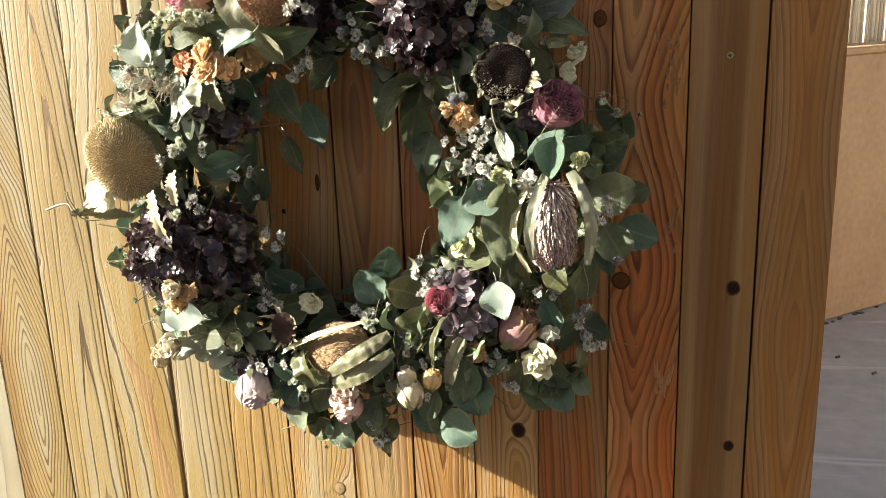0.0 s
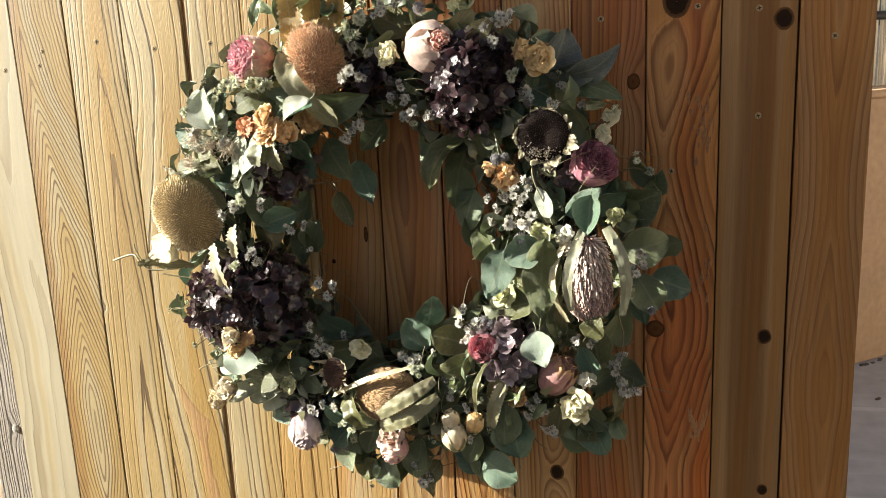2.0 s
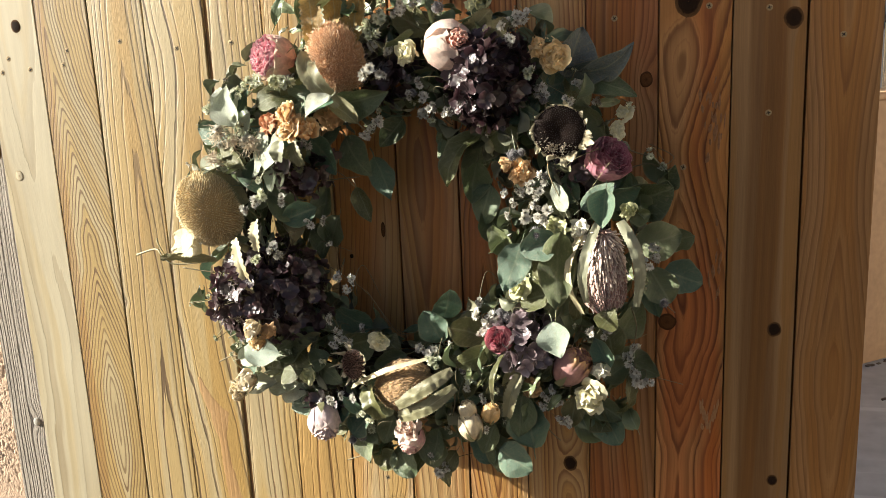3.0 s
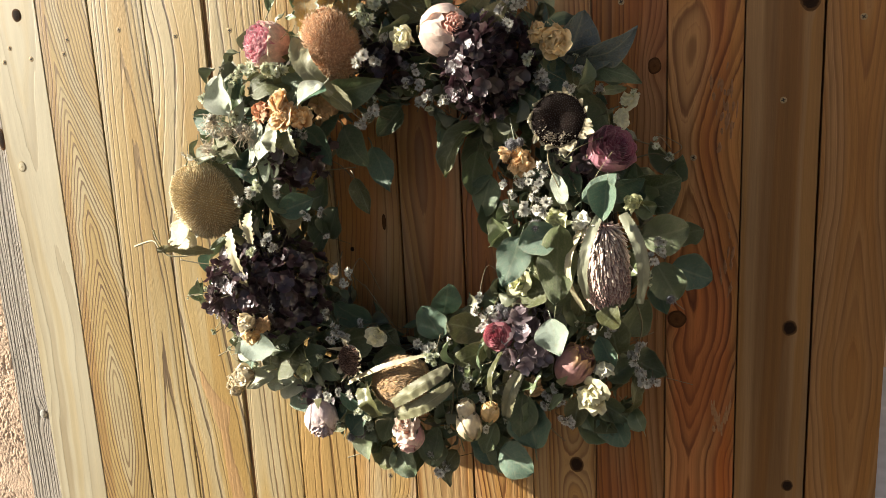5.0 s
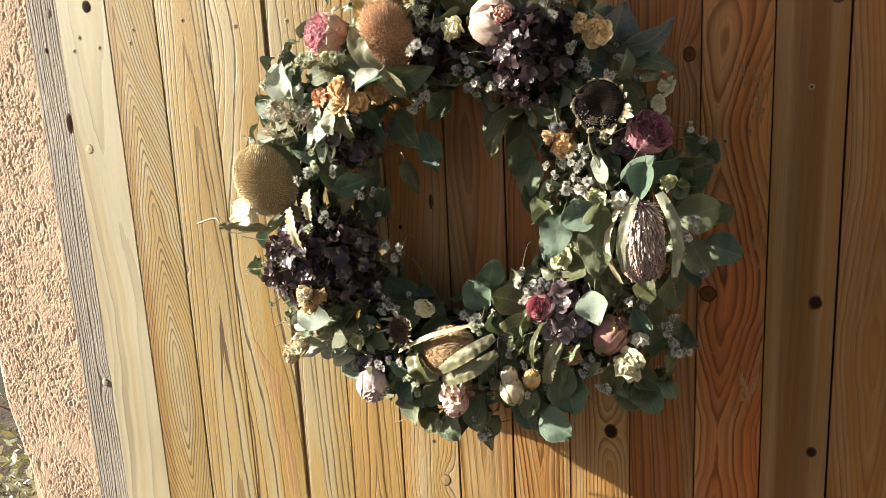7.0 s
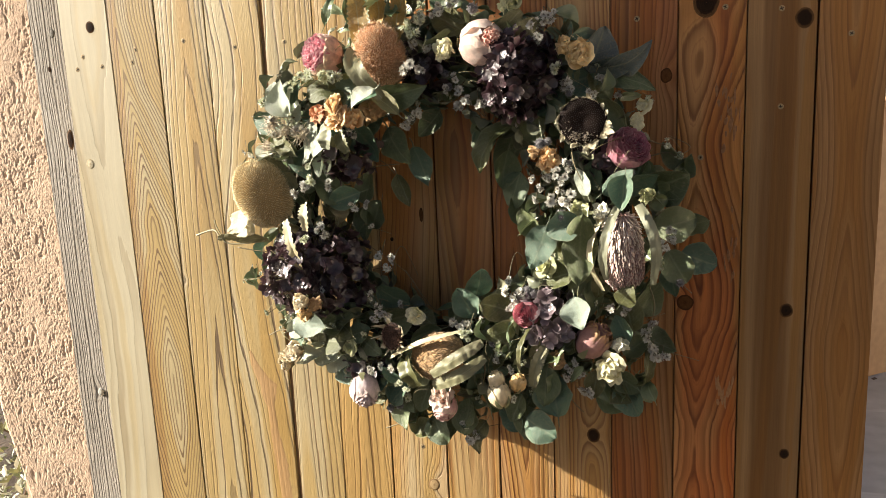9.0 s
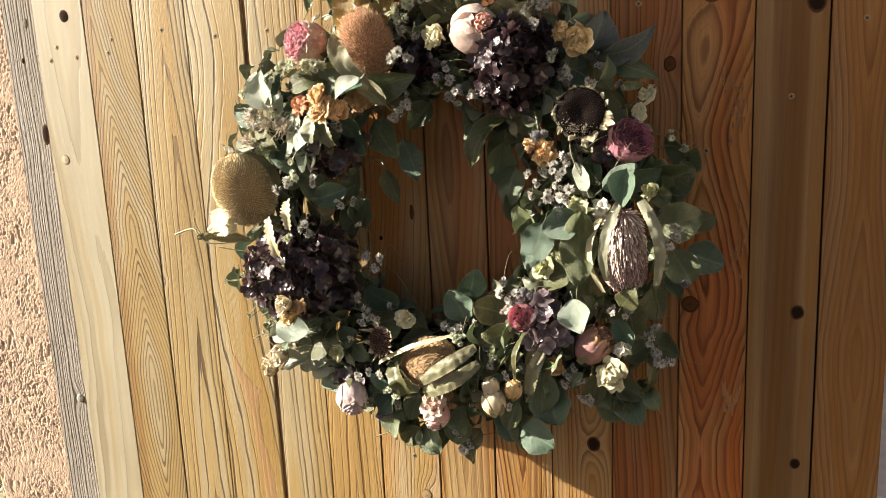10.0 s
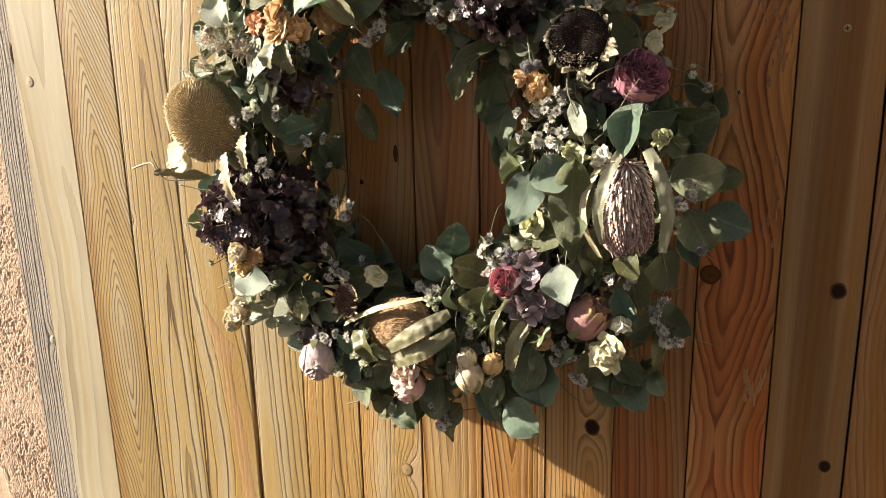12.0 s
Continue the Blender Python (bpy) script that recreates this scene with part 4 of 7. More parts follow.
def dry_rose(loc, r, face, mat, petals=13, opening=0.75, seed=1, ruffle=0.05, name="rose", label=""):
    """A small dried rose: crumpled, torn petals standing round one another, the outer ones fallen open."""
    HELD.append((loc[0], loc[2], r, loc[1]))
    rs = random.Random(seed * 7 + 3)
    ob = None
    k = Build()
    for i in range(petals):
        q = (i + 0.5) / petals
        az, half = i * 2.39996 + rs.uniform(-0.35, 0.35), r * (0.36 + 0.38 * q) * rs.uniform(0.8, 1.2)
        tilt = 0.05 + (0.12 + 0.70 * opening) * q ** 1.2 + rs.uniform(-0.12, 0.12)
        long, start = r * rs.uniform(1.15, 1.45) * (1 - 0.12 * q), r * (0.06 + 0.34 * q)
        tip, fold = rs.uniform(-1.1, 0.8) - 0.5 * (1 - q), rs.uniform(-0.5, 0.5)
        d, w = Vector((math.cos(az), math.sin(az), 0)), Vector((-math.sin(az), math.cos(az), 0))
        rows = []
        for a in range(10):
            v = a / 9
            lean = tilt * (0.35 + 0.65 * v) + tip * max(0.0, v - 0.55) * 1.6
            row = []
            for c in range(13):
                u = -1 + c / 6
                wide = half * (0.40 + 0.80 * math.sin(math.pi * (0.12 + 0.50 * v)))
                ragged = 1 - 0.16 * u ** 4 + 0.16 * noise.noise(Vector((u * 2.6 + i * 5, seed, 2.5)))
                n1 = noise.noise(Vector((u * 1.9 + i * 3, v * 2.6, seed * 1.3)))
                n2 = noise.noise(Vector((u * 4.4 + i * 7, v * 5.2, seed * 2.7)))
                out = start * (1 - 0.25 * v) + long * v * ragged * math.sin(lean) - half * 0.42 * u * u * (1 - 0.4 * opening * q)
                up = -0.75 * r + long * v * ragged * math.cos(lean)
                crease = r * (0.13 + ruffle) * n1 * (0.3 + v) + r * (0.05 + 0.4 * ruffle) * n2 * v
                row.append(d * (out + crease) + w * (u * wide + fold * 0.2 * r * v * n2) + Vector((0, 0, up + 0.5 * crease)))
            rows.append(row)
        k.grid(rows)
    ob = part(name, k.mesh(name, mat), wreath, facing(loc, face, seed * 47), label)
    s = Build()
    for i in range(5):
        f = i * 1.2566 + rs.uniform(-0.3, 0.3)
        d, w = Vector((math.cos(f), math.sin(f), 0)), Vector((-math.sin(f), math.cos(f), 0))
        s.grid([[d * r * (0.12 + 0.85 * v) + w * u * r * 0.20 * math.sin(math.pi * (0.2 + 0.78 * v)) + Vector((0, 0, r * (-0.95 + 0.55 * v * v))) for u in (-1, 0, 1)] for v in (0, 0.25, 0.5, 0.75, 1.0)])
    part("calyx", s.mesh("calyx", olive_leaf), ob)
    return ob


def strap_leaf(points, width, mat, toward=(0, -1, 0), fold=0.35, teeth=0.24, steps=34, name="leaf", twist=0.0):
    """A stiff toothed strap leaf along a line of points, its face turned towards a way, folded along its midrib."""
    p = [Vector(q) for q in points]
    k = Build()
    line = []
    for i in range(len(p) - 1):
        for a in range(steps // (len(p) - 1)):
            t = a / (steps // (len(p) - 1))
            a0, b1, b2, c = p[max(i - 1, 0)], p[i], p[i + 1], p[min(i + 2, len(p) - 1)]
            line.append(0.5 * (2 * b1 + (b2 - a0) * t + (2 * a0 - 5 * b1 + 4 * b2 - c) * t * t + (3 * b1 - a0 - 3 * b2 + c) * t ** 3))
    line.append(p[-1])
    rows = []
    last = len(line) - 1
    for i, q in enumerate(line):
        t = i / last
        d = (line[min(i + 1, last)] - line[max(i - 1, 0)]).normalized()
        n = Vector(toward) - d * Vector(toward).dot(d)
        n = (Matrix.Rotation(radians(twist * (t - 0.5)), 3, d) @ n).normalized()
        side = d.cross(n)
        w = width * 0.5 * (0.35 + 0.65 * math.sin(math.pi * min(0.96, 0.10 + 0.90 * t)) ** 0.55) * (1.0 if i % 2 else 1.0 - teeth)
        row = []
        for u in (-1.0, -0.72, -0.3, 0.0, 0.3, 0.72, 1.0):
            wob = 0.10 * width * noise.noise(Vector((t * 6, u * 2, q.x * 90 + q.z * 70)))
            edge = w if abs(u) == 1 else width * 0.5 * (0.35 + 0.65 * math.sin(math.pi * min(0.96, 0.10 + 0.90 * t)) ** 0.55) * (1 - teeth)
            row.append(q + side * u * edge + n * (fold * abs(u) * w + wob))
        rows.append(row)
    k.grid(rows, ribs=[1.0, 0.72, 0.3, 0.0, 0.3, 0.72, 1.0])
    return part(name, k.mesh(name, mat), wreath)


def tuft(loc, r, face, mat, count=46, seed=1, name="seed_tuft"):
    """A frizzy dried calyx: curled hairs round a small heart."""
    rs = random.Random(seed)
    k = Build()
    dome(k, r * 0.28, r * 0.35, 6, 10)
    for i in range(count):
        d = Vector((rs.gauss(0, 1), rs.gauss(0, 1), rs.gauss(0.5, 0.7))).normalized()
        side = d.orthogonal().normalized()
        side = Matrix.Rotation(rs.uniform(0, 6.28), 3, d) @ side
        l, c = r * rs.uniform(0.6, 1.15), rs.uniform(0.7, 1.9)
        k.tube([d * r * 0.2, d * l * 0.55 + side * l * 0.10 * c, d * l * 0.85 + side * l * 0.45 * c, d * l * 0.80 + side * l * 0.85 * c], [r * 0.044, r * 0.040, r * 0.034, r * 0.016], 4)
    return part(name, k.mesh(name, mat), wreath, facing(loc, face))


def dome(k, rx, rz, n0=12, sides=20, low=-1.0):
    rows = []
    for i in range(n0 + 1):
        e = -math.pi / 2 * -low * -1 + (math.pi / 2 + math.pi / 2 * -low) * i / n0
        rows.append([(rx * math.cos(e) * math.cos(2 * math.pi * s / sides), rx * math.cos(e) * math.sin(2 * math.pi * s / sides), rz * math.sin(e)) for s in range(sides + 1)])
    k.grid(rows, tips=[0.0] * (n0 + 1))


def banksia(loc, rx, rz, face, core, tipmat, count=900, length=0.007, radius=0.0009, bend=0.6, seed=1, flat=1.0, label="", square=0.0, lie=0.0, curl=0.2, belly=0.0, stray=0.16):
    """A dried banksia cone: a core set all over with short stiff florets."""
    HELD.append((loc[0], loc[2], max(rx, rz) * 0.85, loc[1]))
    rs = random.Random(seed)
    body = Build()
    dome(body, rx * 0.93, rz * 0.95)
    body.v = [(x * (1 - belly * z / rz), y * (1 - belly * z / rz), z) for x, y, z in body.v]
    ob = part("banksia_flower", body.mesh("banksia_flower", core), wreath, facing(loc, face, seed * 31), label)
    k = Build()
    for i in range(count):
        zz = 1 - (1.85 if belly == 0 else 1.62) * (i + 0.5) / count
        a = i * 2.39996
        rr = math.sqrt(max(0.0, 1 - zz * zz))
        if square:
            rr = rr ** (1 - square)
        n = Vector((rr * math.cos(a), rr * math.sin(a), zz * 0.9)).normalized()
        egg = 1 - belly * zz
        p = Vector((rx * egg * rr * math.cos(a), rx * egg * rr * math.sin(a), rz * zz)) * 0.93
        up = Vector((0, 0, 1)) - n * n.z
        d = (n * flat + up * lie + Vector([rs.gauss(0, stray) for _ in range(3)])).normalized()
        k.spike(p, d, length * rs.uniform(0.7, 1.25), radius * rs.uniform(0.8, 1.2), up * bend + Vector([rs.gauss(0, curl) for _ in range(3)]))
    tagged(part("floret_coat", k.mesh("floret_coat", tipmat), ob), kind="stuff")
    return ob


def sunflower(loc, r, face, seed=1, petals=26, plen=0.35, label="", seeds=None, lit_edge=None):
    HELD.append((loc[0], loc[2], r * 1.05, loc[1]))
    rs = random.Random(seed)
    k = Build()
    rows = [[(r * q * math.cos(2 * math.pi * s / 24), r * q * math.sin(2 * math.pi * s / 24), r * (0.16 - 0.30 * (1 - q) ** 2 * 0.6 - 0.18 * q ** 6)) for s in range(25)] for q in (1.0, 0.9, 0.75, 0.55, 0.35, 0.15, 0.01)]
    k.grid(rows)
    ob = part("sunflower_head", k.mesh("sunflower_head", seed_dark), wreath, facing(loc, face), label)
    s = Build()
    for i in range(420):
        q = math.sqrt((i + 0.5) / 420) * 0.97
        a = i * 2.39996
        p = Vector((r * q * math.cos(a), r * q * math.sin(a), r * (0.15 - 0.18 * (1 - q) ** 2 - 0.18 * q ** 6)))
        s.spike(p, Vector((rs.gauss(0, 0.25), rs.gauss(0, 0.25), 1)).normalized(), r * 0.10 * rs.uniform(0.6, 1.5), r * 0.022, Vector((0, 0, 0.1)))
    tagged(part("seed_bed", s.mesh("seed_bed", seeds or seed_tip), ob), kind="stuff")
    # a crescent of tan seeds paints the sunlight on the head's lower edge
    if lit_edge:
        h = Build()
        for i in range(150):
            q, a = rs.uniform(0.50, 0.93), radians(rs.gauss(-95, 27))
            p = Vector((r * q * math.cos(a), r * q * math.sin(a), r * (0.17 - 0.18 * (1 - q) ** 2 - 0.18 * q ** 6)))
            h.spike(p, Vector((rs.gauss(0, 0.3), rs.gauss(0, 0.3) - 0.2, 1)).normalized(), r * 0.13 * rs.uniform(0.6, 1.4), r * 0.026, Vector((0, 0, 0.1)))
        tagged(part("ripe_seeds", h.mesh("ripe_seeds", lit_edge), ob, label="tan seeds that paint sunlight along the lower edge"), kind="stuff")
        for i in range(13):
            a = radians(rs.uniform(-150, 5))
            d, w = Vector((math.cos(a), math.sin(a), 0)), Vector((-math.sin(a), math.cos(a), 0))
            l, lift, wide = r * rs.uniform(0.25, 0.50), rs.uniform(-0.2, 0.9), r * rs.uniform(0.10, 0.20)
            pb = Build()
            pb.grid([[d * (r * 0.90 + l * v) + w * (u * wide * math.sin(math.pi * (0.25 + 0.70 * v)) + l * v * v * 0.5 * math.sin(i * 2.1)) + Vector((0, 0, r * 0.08 + lift * l * v + 0.20 * r * noise.noise(Vector((i * 3.3, v * 3, u * 1.5))))) for u in (-1, -0.5, 0, 0.5, 1)] for v in (0, 0.2, 0.4, 0.6, 0.8, 1.0)])
            part("petal", pb.mesh("petal", sun_petal), ob)
    rs_w = [rs.uniform(0.06, 0.15) for _ in range(7)]
    for i in range(petals):
        if rs.random() < 0.2:
            continue
        a = 2 * math.pi * i / petals + rs.uniform(-0.15, 0.15)
        d, w = Vector((math.cos(a), math.sin(a), 0)), Vector((-math.sin(a), math.cos(a), 0))
        l = r * plen * rs.choice((0.5, 0.7, 1.0, 1.4, 1.9)) * rs.uniform(0.7, 1.3)
        curl = rs.uniform(-0.6, 1.8)
        pb = Build()
        pb.grid([[d * (r * 0.93 + l * v) + w * u * r * rs_w[i % 7] * math.sin(math.pi * (0.2 + 0.78 * v)) + w * l * v * v * rs_w[i % 5] * 4 + Vector((0, 0, r * 0.05 + curl * l * v * v + 0.16 * r * noise.noise(Vector((i, v * 3, u)))) ) for u in (-1, 0, 1)] for v in (0, 0.25, 0.5, 0.75, 1.0)])
        part("petal", pb.mesh("petal", sun_petal), ob)
    return ob


def floret_mesh(size, seed, mat):
    rs = random.Random(seed)
    k = Build()
    for i in range(4):
        a = i * math.pi / 2 + rs.uniform(-0.2, 0.2)
        d, w = Vector((math.cos(a), math.sin(a), 0)), Vector((-math.sin(a), math.cos(a), 0))
        curl, roll = rs.uniform(-0.3, 1.1), rs.uniform(-0.7, 0.7)
        rows = []
        for v in (0.03, 0.25, 0.5, 0.72, 0.88, 1.0):
            wid = 0.55 * math.sin(math.pi * (0.06 + 0.82 * v ** 1.15)) ** 0.7
            rows.append([(d * v + w * u * wid + Vector((0, 0, curl * v * v * 0.6 + roll * u * wid * v + 0.12 * u * u * v + 0.16 * noise.noise(Vector((v * 3 + seed, u * 2, i)))))) * size for u in (-1, -0.6, -0.2, 0.2, 0.6, 1)])
        k.grid(rows)
    return k.mesh("floret", mat)


FLORETS = {}


def hydrangea(loc, rx, rz, depth, face, mat, count=90, size=0.016, seed=1, label=""):
    """A mop head: florets of four petals over a rounded mass of thin stalks."""
    HELD.append((loc[0], loc[2], min(rx, rz) * 0.8, loc[1]))
    rs = random.Random(seed)
    ob_m = facing(loc, face)
    k = Build()
    for _ in range(count):
        n = Vector((rs.gauss(0, 1), rs.gauss(0, 1), abs(rs.gauss(0, 1)))).normalized()
        k.tube([Vector((0, 0, -depth * 0.6)), Vector((n.x * rx, n.y * rz, n.z * depth)) * 0.55, Vector((n.x * rx, n.y * rz, n.z * depth)) * 0.93], [0.0012, 0.0009, 0.0007], 4)
    ob = part("hydrangea_head", k.mesh("hydrangea_head", twig), wreath, ob_m, label)
    for i in range(count):
        zz = 1 - 1.15 * (i + 0.5) / count
        a = i * 2.39996 + rs.uniform(-0.2, 0.2)
        rr = math.sqrt(max(0, 1 - zz * zz))
        sc = rs.uniform(0.70, 1.14)
        p = Vector((rx * rr * math.cos(a), rz * rr * math.sin(a), depth * zz)) * sc
        n = (Vector((rr * math.cos(a), rr * math.sin(a), zz + 0.15)) + Vector((-0.40, 0.18, 0.0)) + Vector([rs.gauss(0, 0.62) for _ in range(3)])).normalized()
        key = (mat.name, round(size, 4), rs.randrange(5))
        if key not in FLORETS:
            FLORETS[key] = floret_mesh(size, len(FLORETS) + 3, mat)
        part("floret", FLORETS[key], ob, facing(p, n, rs.uniform(0, 360)) @ Matrix.Scale(rs.uniform(0.8, 1.15), 4))
    return ob


def sprig_mesh(seed, mat, heads=3, spread=0.0082, petals=26, size=0.0068):
    """A small cluster of papery everlasting flowers: pointed white rays round a dull heart."""
    rs = random.Random(seed)
    k = Build()
    for h in range(heads):
        c = Vector((math.cos(h * 2.4 + seed), math.sin(h * 2.4 + seed), 0)) * spread * (0.25 + 0.55 * h / heads) + Vector((0, 0, rs.uniform(-0.4, 0.5) * spread))
        ax = (Vector((rs.gauss(0, 0.7), rs.gauss(0, 0.7), 1))).normalized()
        a1 = ax.orthogonal().normalized()
        a2 = ax.cross(a1)
        big, shut = size * rs.uniform(0.75, 1.15), rs.uniform(0.25, 1.2)
        for i in range(petals):
            t = i * 2.39996
            d = a1 * math.cos(t) + a2 * math.sin(t)
            w = ax.cross(d)
            inner = i / petals
            rise = shut * rs.uniform(0.7, 1.3) * (0.55 + 0.9 * inner) + 0.25 * inner
            l = rs.uniform(0.85, 1.1) * (1.0 - 0.45 * inner)
            rows = [[c + (d * l * v + ax * rise * (v - 0.35 * v * v) + w * u * wide) * big for u in (-1, 0, 1)] for v, wide in ((0.12, 0.08), (0.5, 0.16), (0.8, 0.13), (1.0, 0.02))]
            k.grid(rows, tips=[0.25, 0.7, 1.0, 1.0])
        rows = [[c + (a1 * math.cos(s * 0.785) * q + a2 * math.sin(s * 0.785) * q + ax * (0.30 * math.sqrt(max(0.0, 1 - (q / 0.42) ** 2)) + 0.05)) * big for s in range(9)] for q in (0.42, 0.36, 0.22, 0.02)]
        k.grid(rows, tips=[0.0, 0.0, 0.05, 0.1])
    return k.mesh("small_flower", mat)


def thistle_mesh(seed, mat, r=0.008):
    rs = random.Random(seed)
    k = Build()
    dome(k, r * 0.7, r * 0.8, 8, 10)
    for i in range(150):
        zz = 1 - 1.8 * (i + 0.5) / 150
        a = i * 2.39996
        rr = math.sqrt(1 - zz * zz)
        n = Vector((rr * math.cos(a), rr * math.sin(a), zz))
        k.spike(n * r * 0.65, n, r * rs.uniform(0.18, 0.36), r * 0.06, Vector((0, 0, 0.2)))
    for i in range(9):
        a = i * 0.698
        d = Vector((math.cos(a), math.sin(a), 0.2)).normalized()
        k.spike(-Vector((0, 0, r * 0.6)) + d * r * 0.4, d, r * 0.8, r * 0.07, Vector((0, 0, 0.2)))
    return k.mesh("thistle", mat)


def stem(pts, radius=0.0009, mat=None, name="stem"):
    k = Build()
    p = [Vector(q) for q in pts]
    fine = []
    for i in range(len(p) - 1):
        for s in range(5):
            t = s / 5
            a, b1, b2, c = p[max(i - 1, 0)], p[i], p[i + 1], p[min(i + 2, len(p) - 1)]
            fine.append(0.5 * (2 * b1 + (b2 - a) * t + (2 * a - 5 * b1 + 4 * b2 - c) * t * t + (3 * b1 - a - 3 * b2 + c) * t ** 3))
    fine.append(p[-1])
    k.tube(fine, [radius * (1.2 - 0.5 * i / len(fine)) for i in range(len(fine))], 5)
    return part(name, k.mesh(name, mat or twig), wreath)


# ---- flower colours ----
rose_pink = petal_material("pink_petal", (0.78, 0.24, 0.33), (0.90, 0.40, 0.48), edge=(0.94, 0.68, 0.70))
rose_blush = petal_material("blush_outer_petal", (0.84, 0.52, 0.46), (0.90, 0.64, 0.56), edge=(0.90, 0.76, 0.60), island=0.1, thin=0.4)
rose_cream = petal_material("cream_pink_petal", (0.84, 0.58, 0.48), (0.90, 0.71, 0.61), edge=(0.90, 0.77, 0.67), island=0.12, thin=0.35)
rose_orange = petal_material("orange_petal", (0.62, 0.27, 0.08), (0.84, 0.50, 0.21), edge=(0.90, 0.68, 0.40), thin=0.3)
rose_cream_bud = petal_material("cream_bud_petal", (0.70, 0.52, 0.28), (0.86, 0.74, 0.50), edge=(0.88, 0.78, 0.58), island=0.2)
rose_amber = petal_material("amber_petal", (0.50, 0.25, 0.08), (0.68, 0.40, 0.17), edge=(0.78, 0.55, 0.30))
rose_rust = petal_material("rust_petal", (0.42, 0.13, 0.06), (0.60, 0.24, 0.12), edge=(0.70, 0.38, 0.20))
rose_tan = petal_material("tan_petal", (0.44, 0.25, 0.11), (0.58, 0.37, 0.18))
rose_yellow = petal_material("pale_yellow_petal", (0.60, 0.54, 0.25), (0.74, 0.69, 0.42), edge=(0.81, 0.77, 0.54), island=0.2)
rose_ochre = petal_material("ochre_petal", (0.58, 0.34, 0.11), (0.78, 0.53, 0.23), edge=(0.86, 0.67, 0.37))
rose_purple = petal_material("mauve_petal", (0.46, 0.12, 0.21), (0.62, 0.22, 0.33), edge=(0.70, 0.36, 0.44))
rose_mauve = petal_material("mauve_outer_petal", (0.46, 0.14, 0.20), (0.58, 0.25, 0.31), edge=(0.68, 0.38, 0.41), island=0.15)
rose_red = petal_material("crimson_petal", (0.36, 0.05, 0.09), (0.48, 0.11, 0.16), edge=(0.72, 0.33, 0.35))

rose_dusky = petal_material("dusky_mauve_petal", (0.36, 0.175, 0.165), (0.43, 0.225, 0.205), edge=(0.66, 0.40, 0.18), island=0.15)
rose_shell = petal_material("shell_pink_petal", (0.72, 0.36, 0.36), (0.84, 0.52, 0.50), edge=(0.86, 0.68, 0.56))
rose_lilac = petal_material("lilac_petal", (0.56, 0.42, 0.43), (0.71, 0.57, 0.57), edge=(0.72, 0.58, 0.52), island=0.15)
rose_rosette = petal_material("dusky_rosette_petal", (0.86, 0.42, 0.34), (0.92, 0.56, 0.47), edge=(0.92, 0.68, 0.58), island=0.15, thin=0.35)
rose_white = petal_material("ivory_petal", (0.80, 0.77, 0.58), (0.88, 0.86, 0.72), island=0.15)
rose_green = petal_material("green_bud_petal", (0.42, 0.47, 0.19), (0.66, 0.66, 0.38))
hyd_dark = petal_material("plum_petal", (0.030, 0.012, 0.016), (0.068, 0.031, 0.039), 0.40, edge=(0.125, 0.078, 0.084), sheen=0.0, island=0.5, gloss=0.8, coat=0.6, crumple=0.0016)
hyd_light = petal_material("lilac_hydrangea_petal", (0.13, 0.080, 0.10), (0.36, 0.275, 0.295), 0.35, edge=(0.56, 0.48, 0.49), sheen=0.1, island=0.5, gloss=0.9, coat=0.4)
white_papery = petal_material("white_papery", (0.30, 0.27, 0.19), (0.75, 0.73, 0.66), island=0.3)
green_white = petal_material("green_white_papery", (0.36, 0.38, 0.20), (0.74, 0.76, 0.58), island=0.2)
thistle_blue = petal_material("thistle_blue", (0.13, 0.12, 0.125), (0.36, 0.35, 0.35), thin=0.0)
seed_dark = petal_material("seed_head", (0.014, 0.008, 0.006), (0.022, 0.012, 0.008), 0.8, thin=0.0, sheen=0.0, gloss=0.2)
seed_tip = petal_material("seed_tip", (0.009, 0.005, 0.004), (0.022, 0.013, 0.011), 0.7, edge=(0.070, 0.048, 0.042), thin=0.0, sheen=0.0, gloss=0.25)
seed_tan = petal_material("tan_seed_tip", (0.10, 0.07, 0.045), (0.34, 0.27, 0.19), 0.6, edge=(0.62, 0.54, 0.42), thin=0.0)
seed_brown = petal_material("brown_seed_tip", (0.075, 0.026, 0.017), (0.32, 0.145, 0.090), 0.6, edge=(0.54, 0.36, 0.25), thin=0.0)
sun_petal = petal_material("straw_petal", (0.34, 0.27, 0.15), (0.62, 0.56, 0.39), edge=(0.80, 0.74, 0.55))
core_rust = plain("rust_core", (0.46, 0.24, 0.13), 0.9, 0.2, 200)
core_straw = plain("straw_core", (0.48, 0.31, 0.15), 0.9, 0.2, 200)
core_rosy = plain("rosy_core", (0.20, 0.105, 0.085), 0.9, 0.2, 200)
core_brown = plain("cone_core", (0.48, 0.34, 0.16), 0.9, 0.2, 200)
tip_gold = petal_material("gold_floret", (0.52, 0.37, 0.16), (0.80, 0.66, 0.38), 0.7, edge=(0.90, 0.80, 0.54), thin=0.0, island=0.4)
tip_orange = petal_material("rust_floret", (0.58, 0.27, 0.10), (0.82, 0.52, 0.28), 0.7, edge=(0.92, 0.79, 0.60), thin=0.0)
tip_rose = petal_material("rosy_floret", (0.32, 0.18, 0.15), (0.70, 0.58, 0.50), 0.65, edge=(0.82, 0.74, 0.65), thin=0.0, island=0.4)
tip_straw = petal_material("straw_floret", (0.40, 0.23, 0.095), (0.62, 0.42, 0.215), 0.7, thin=0.0, island=0.45)

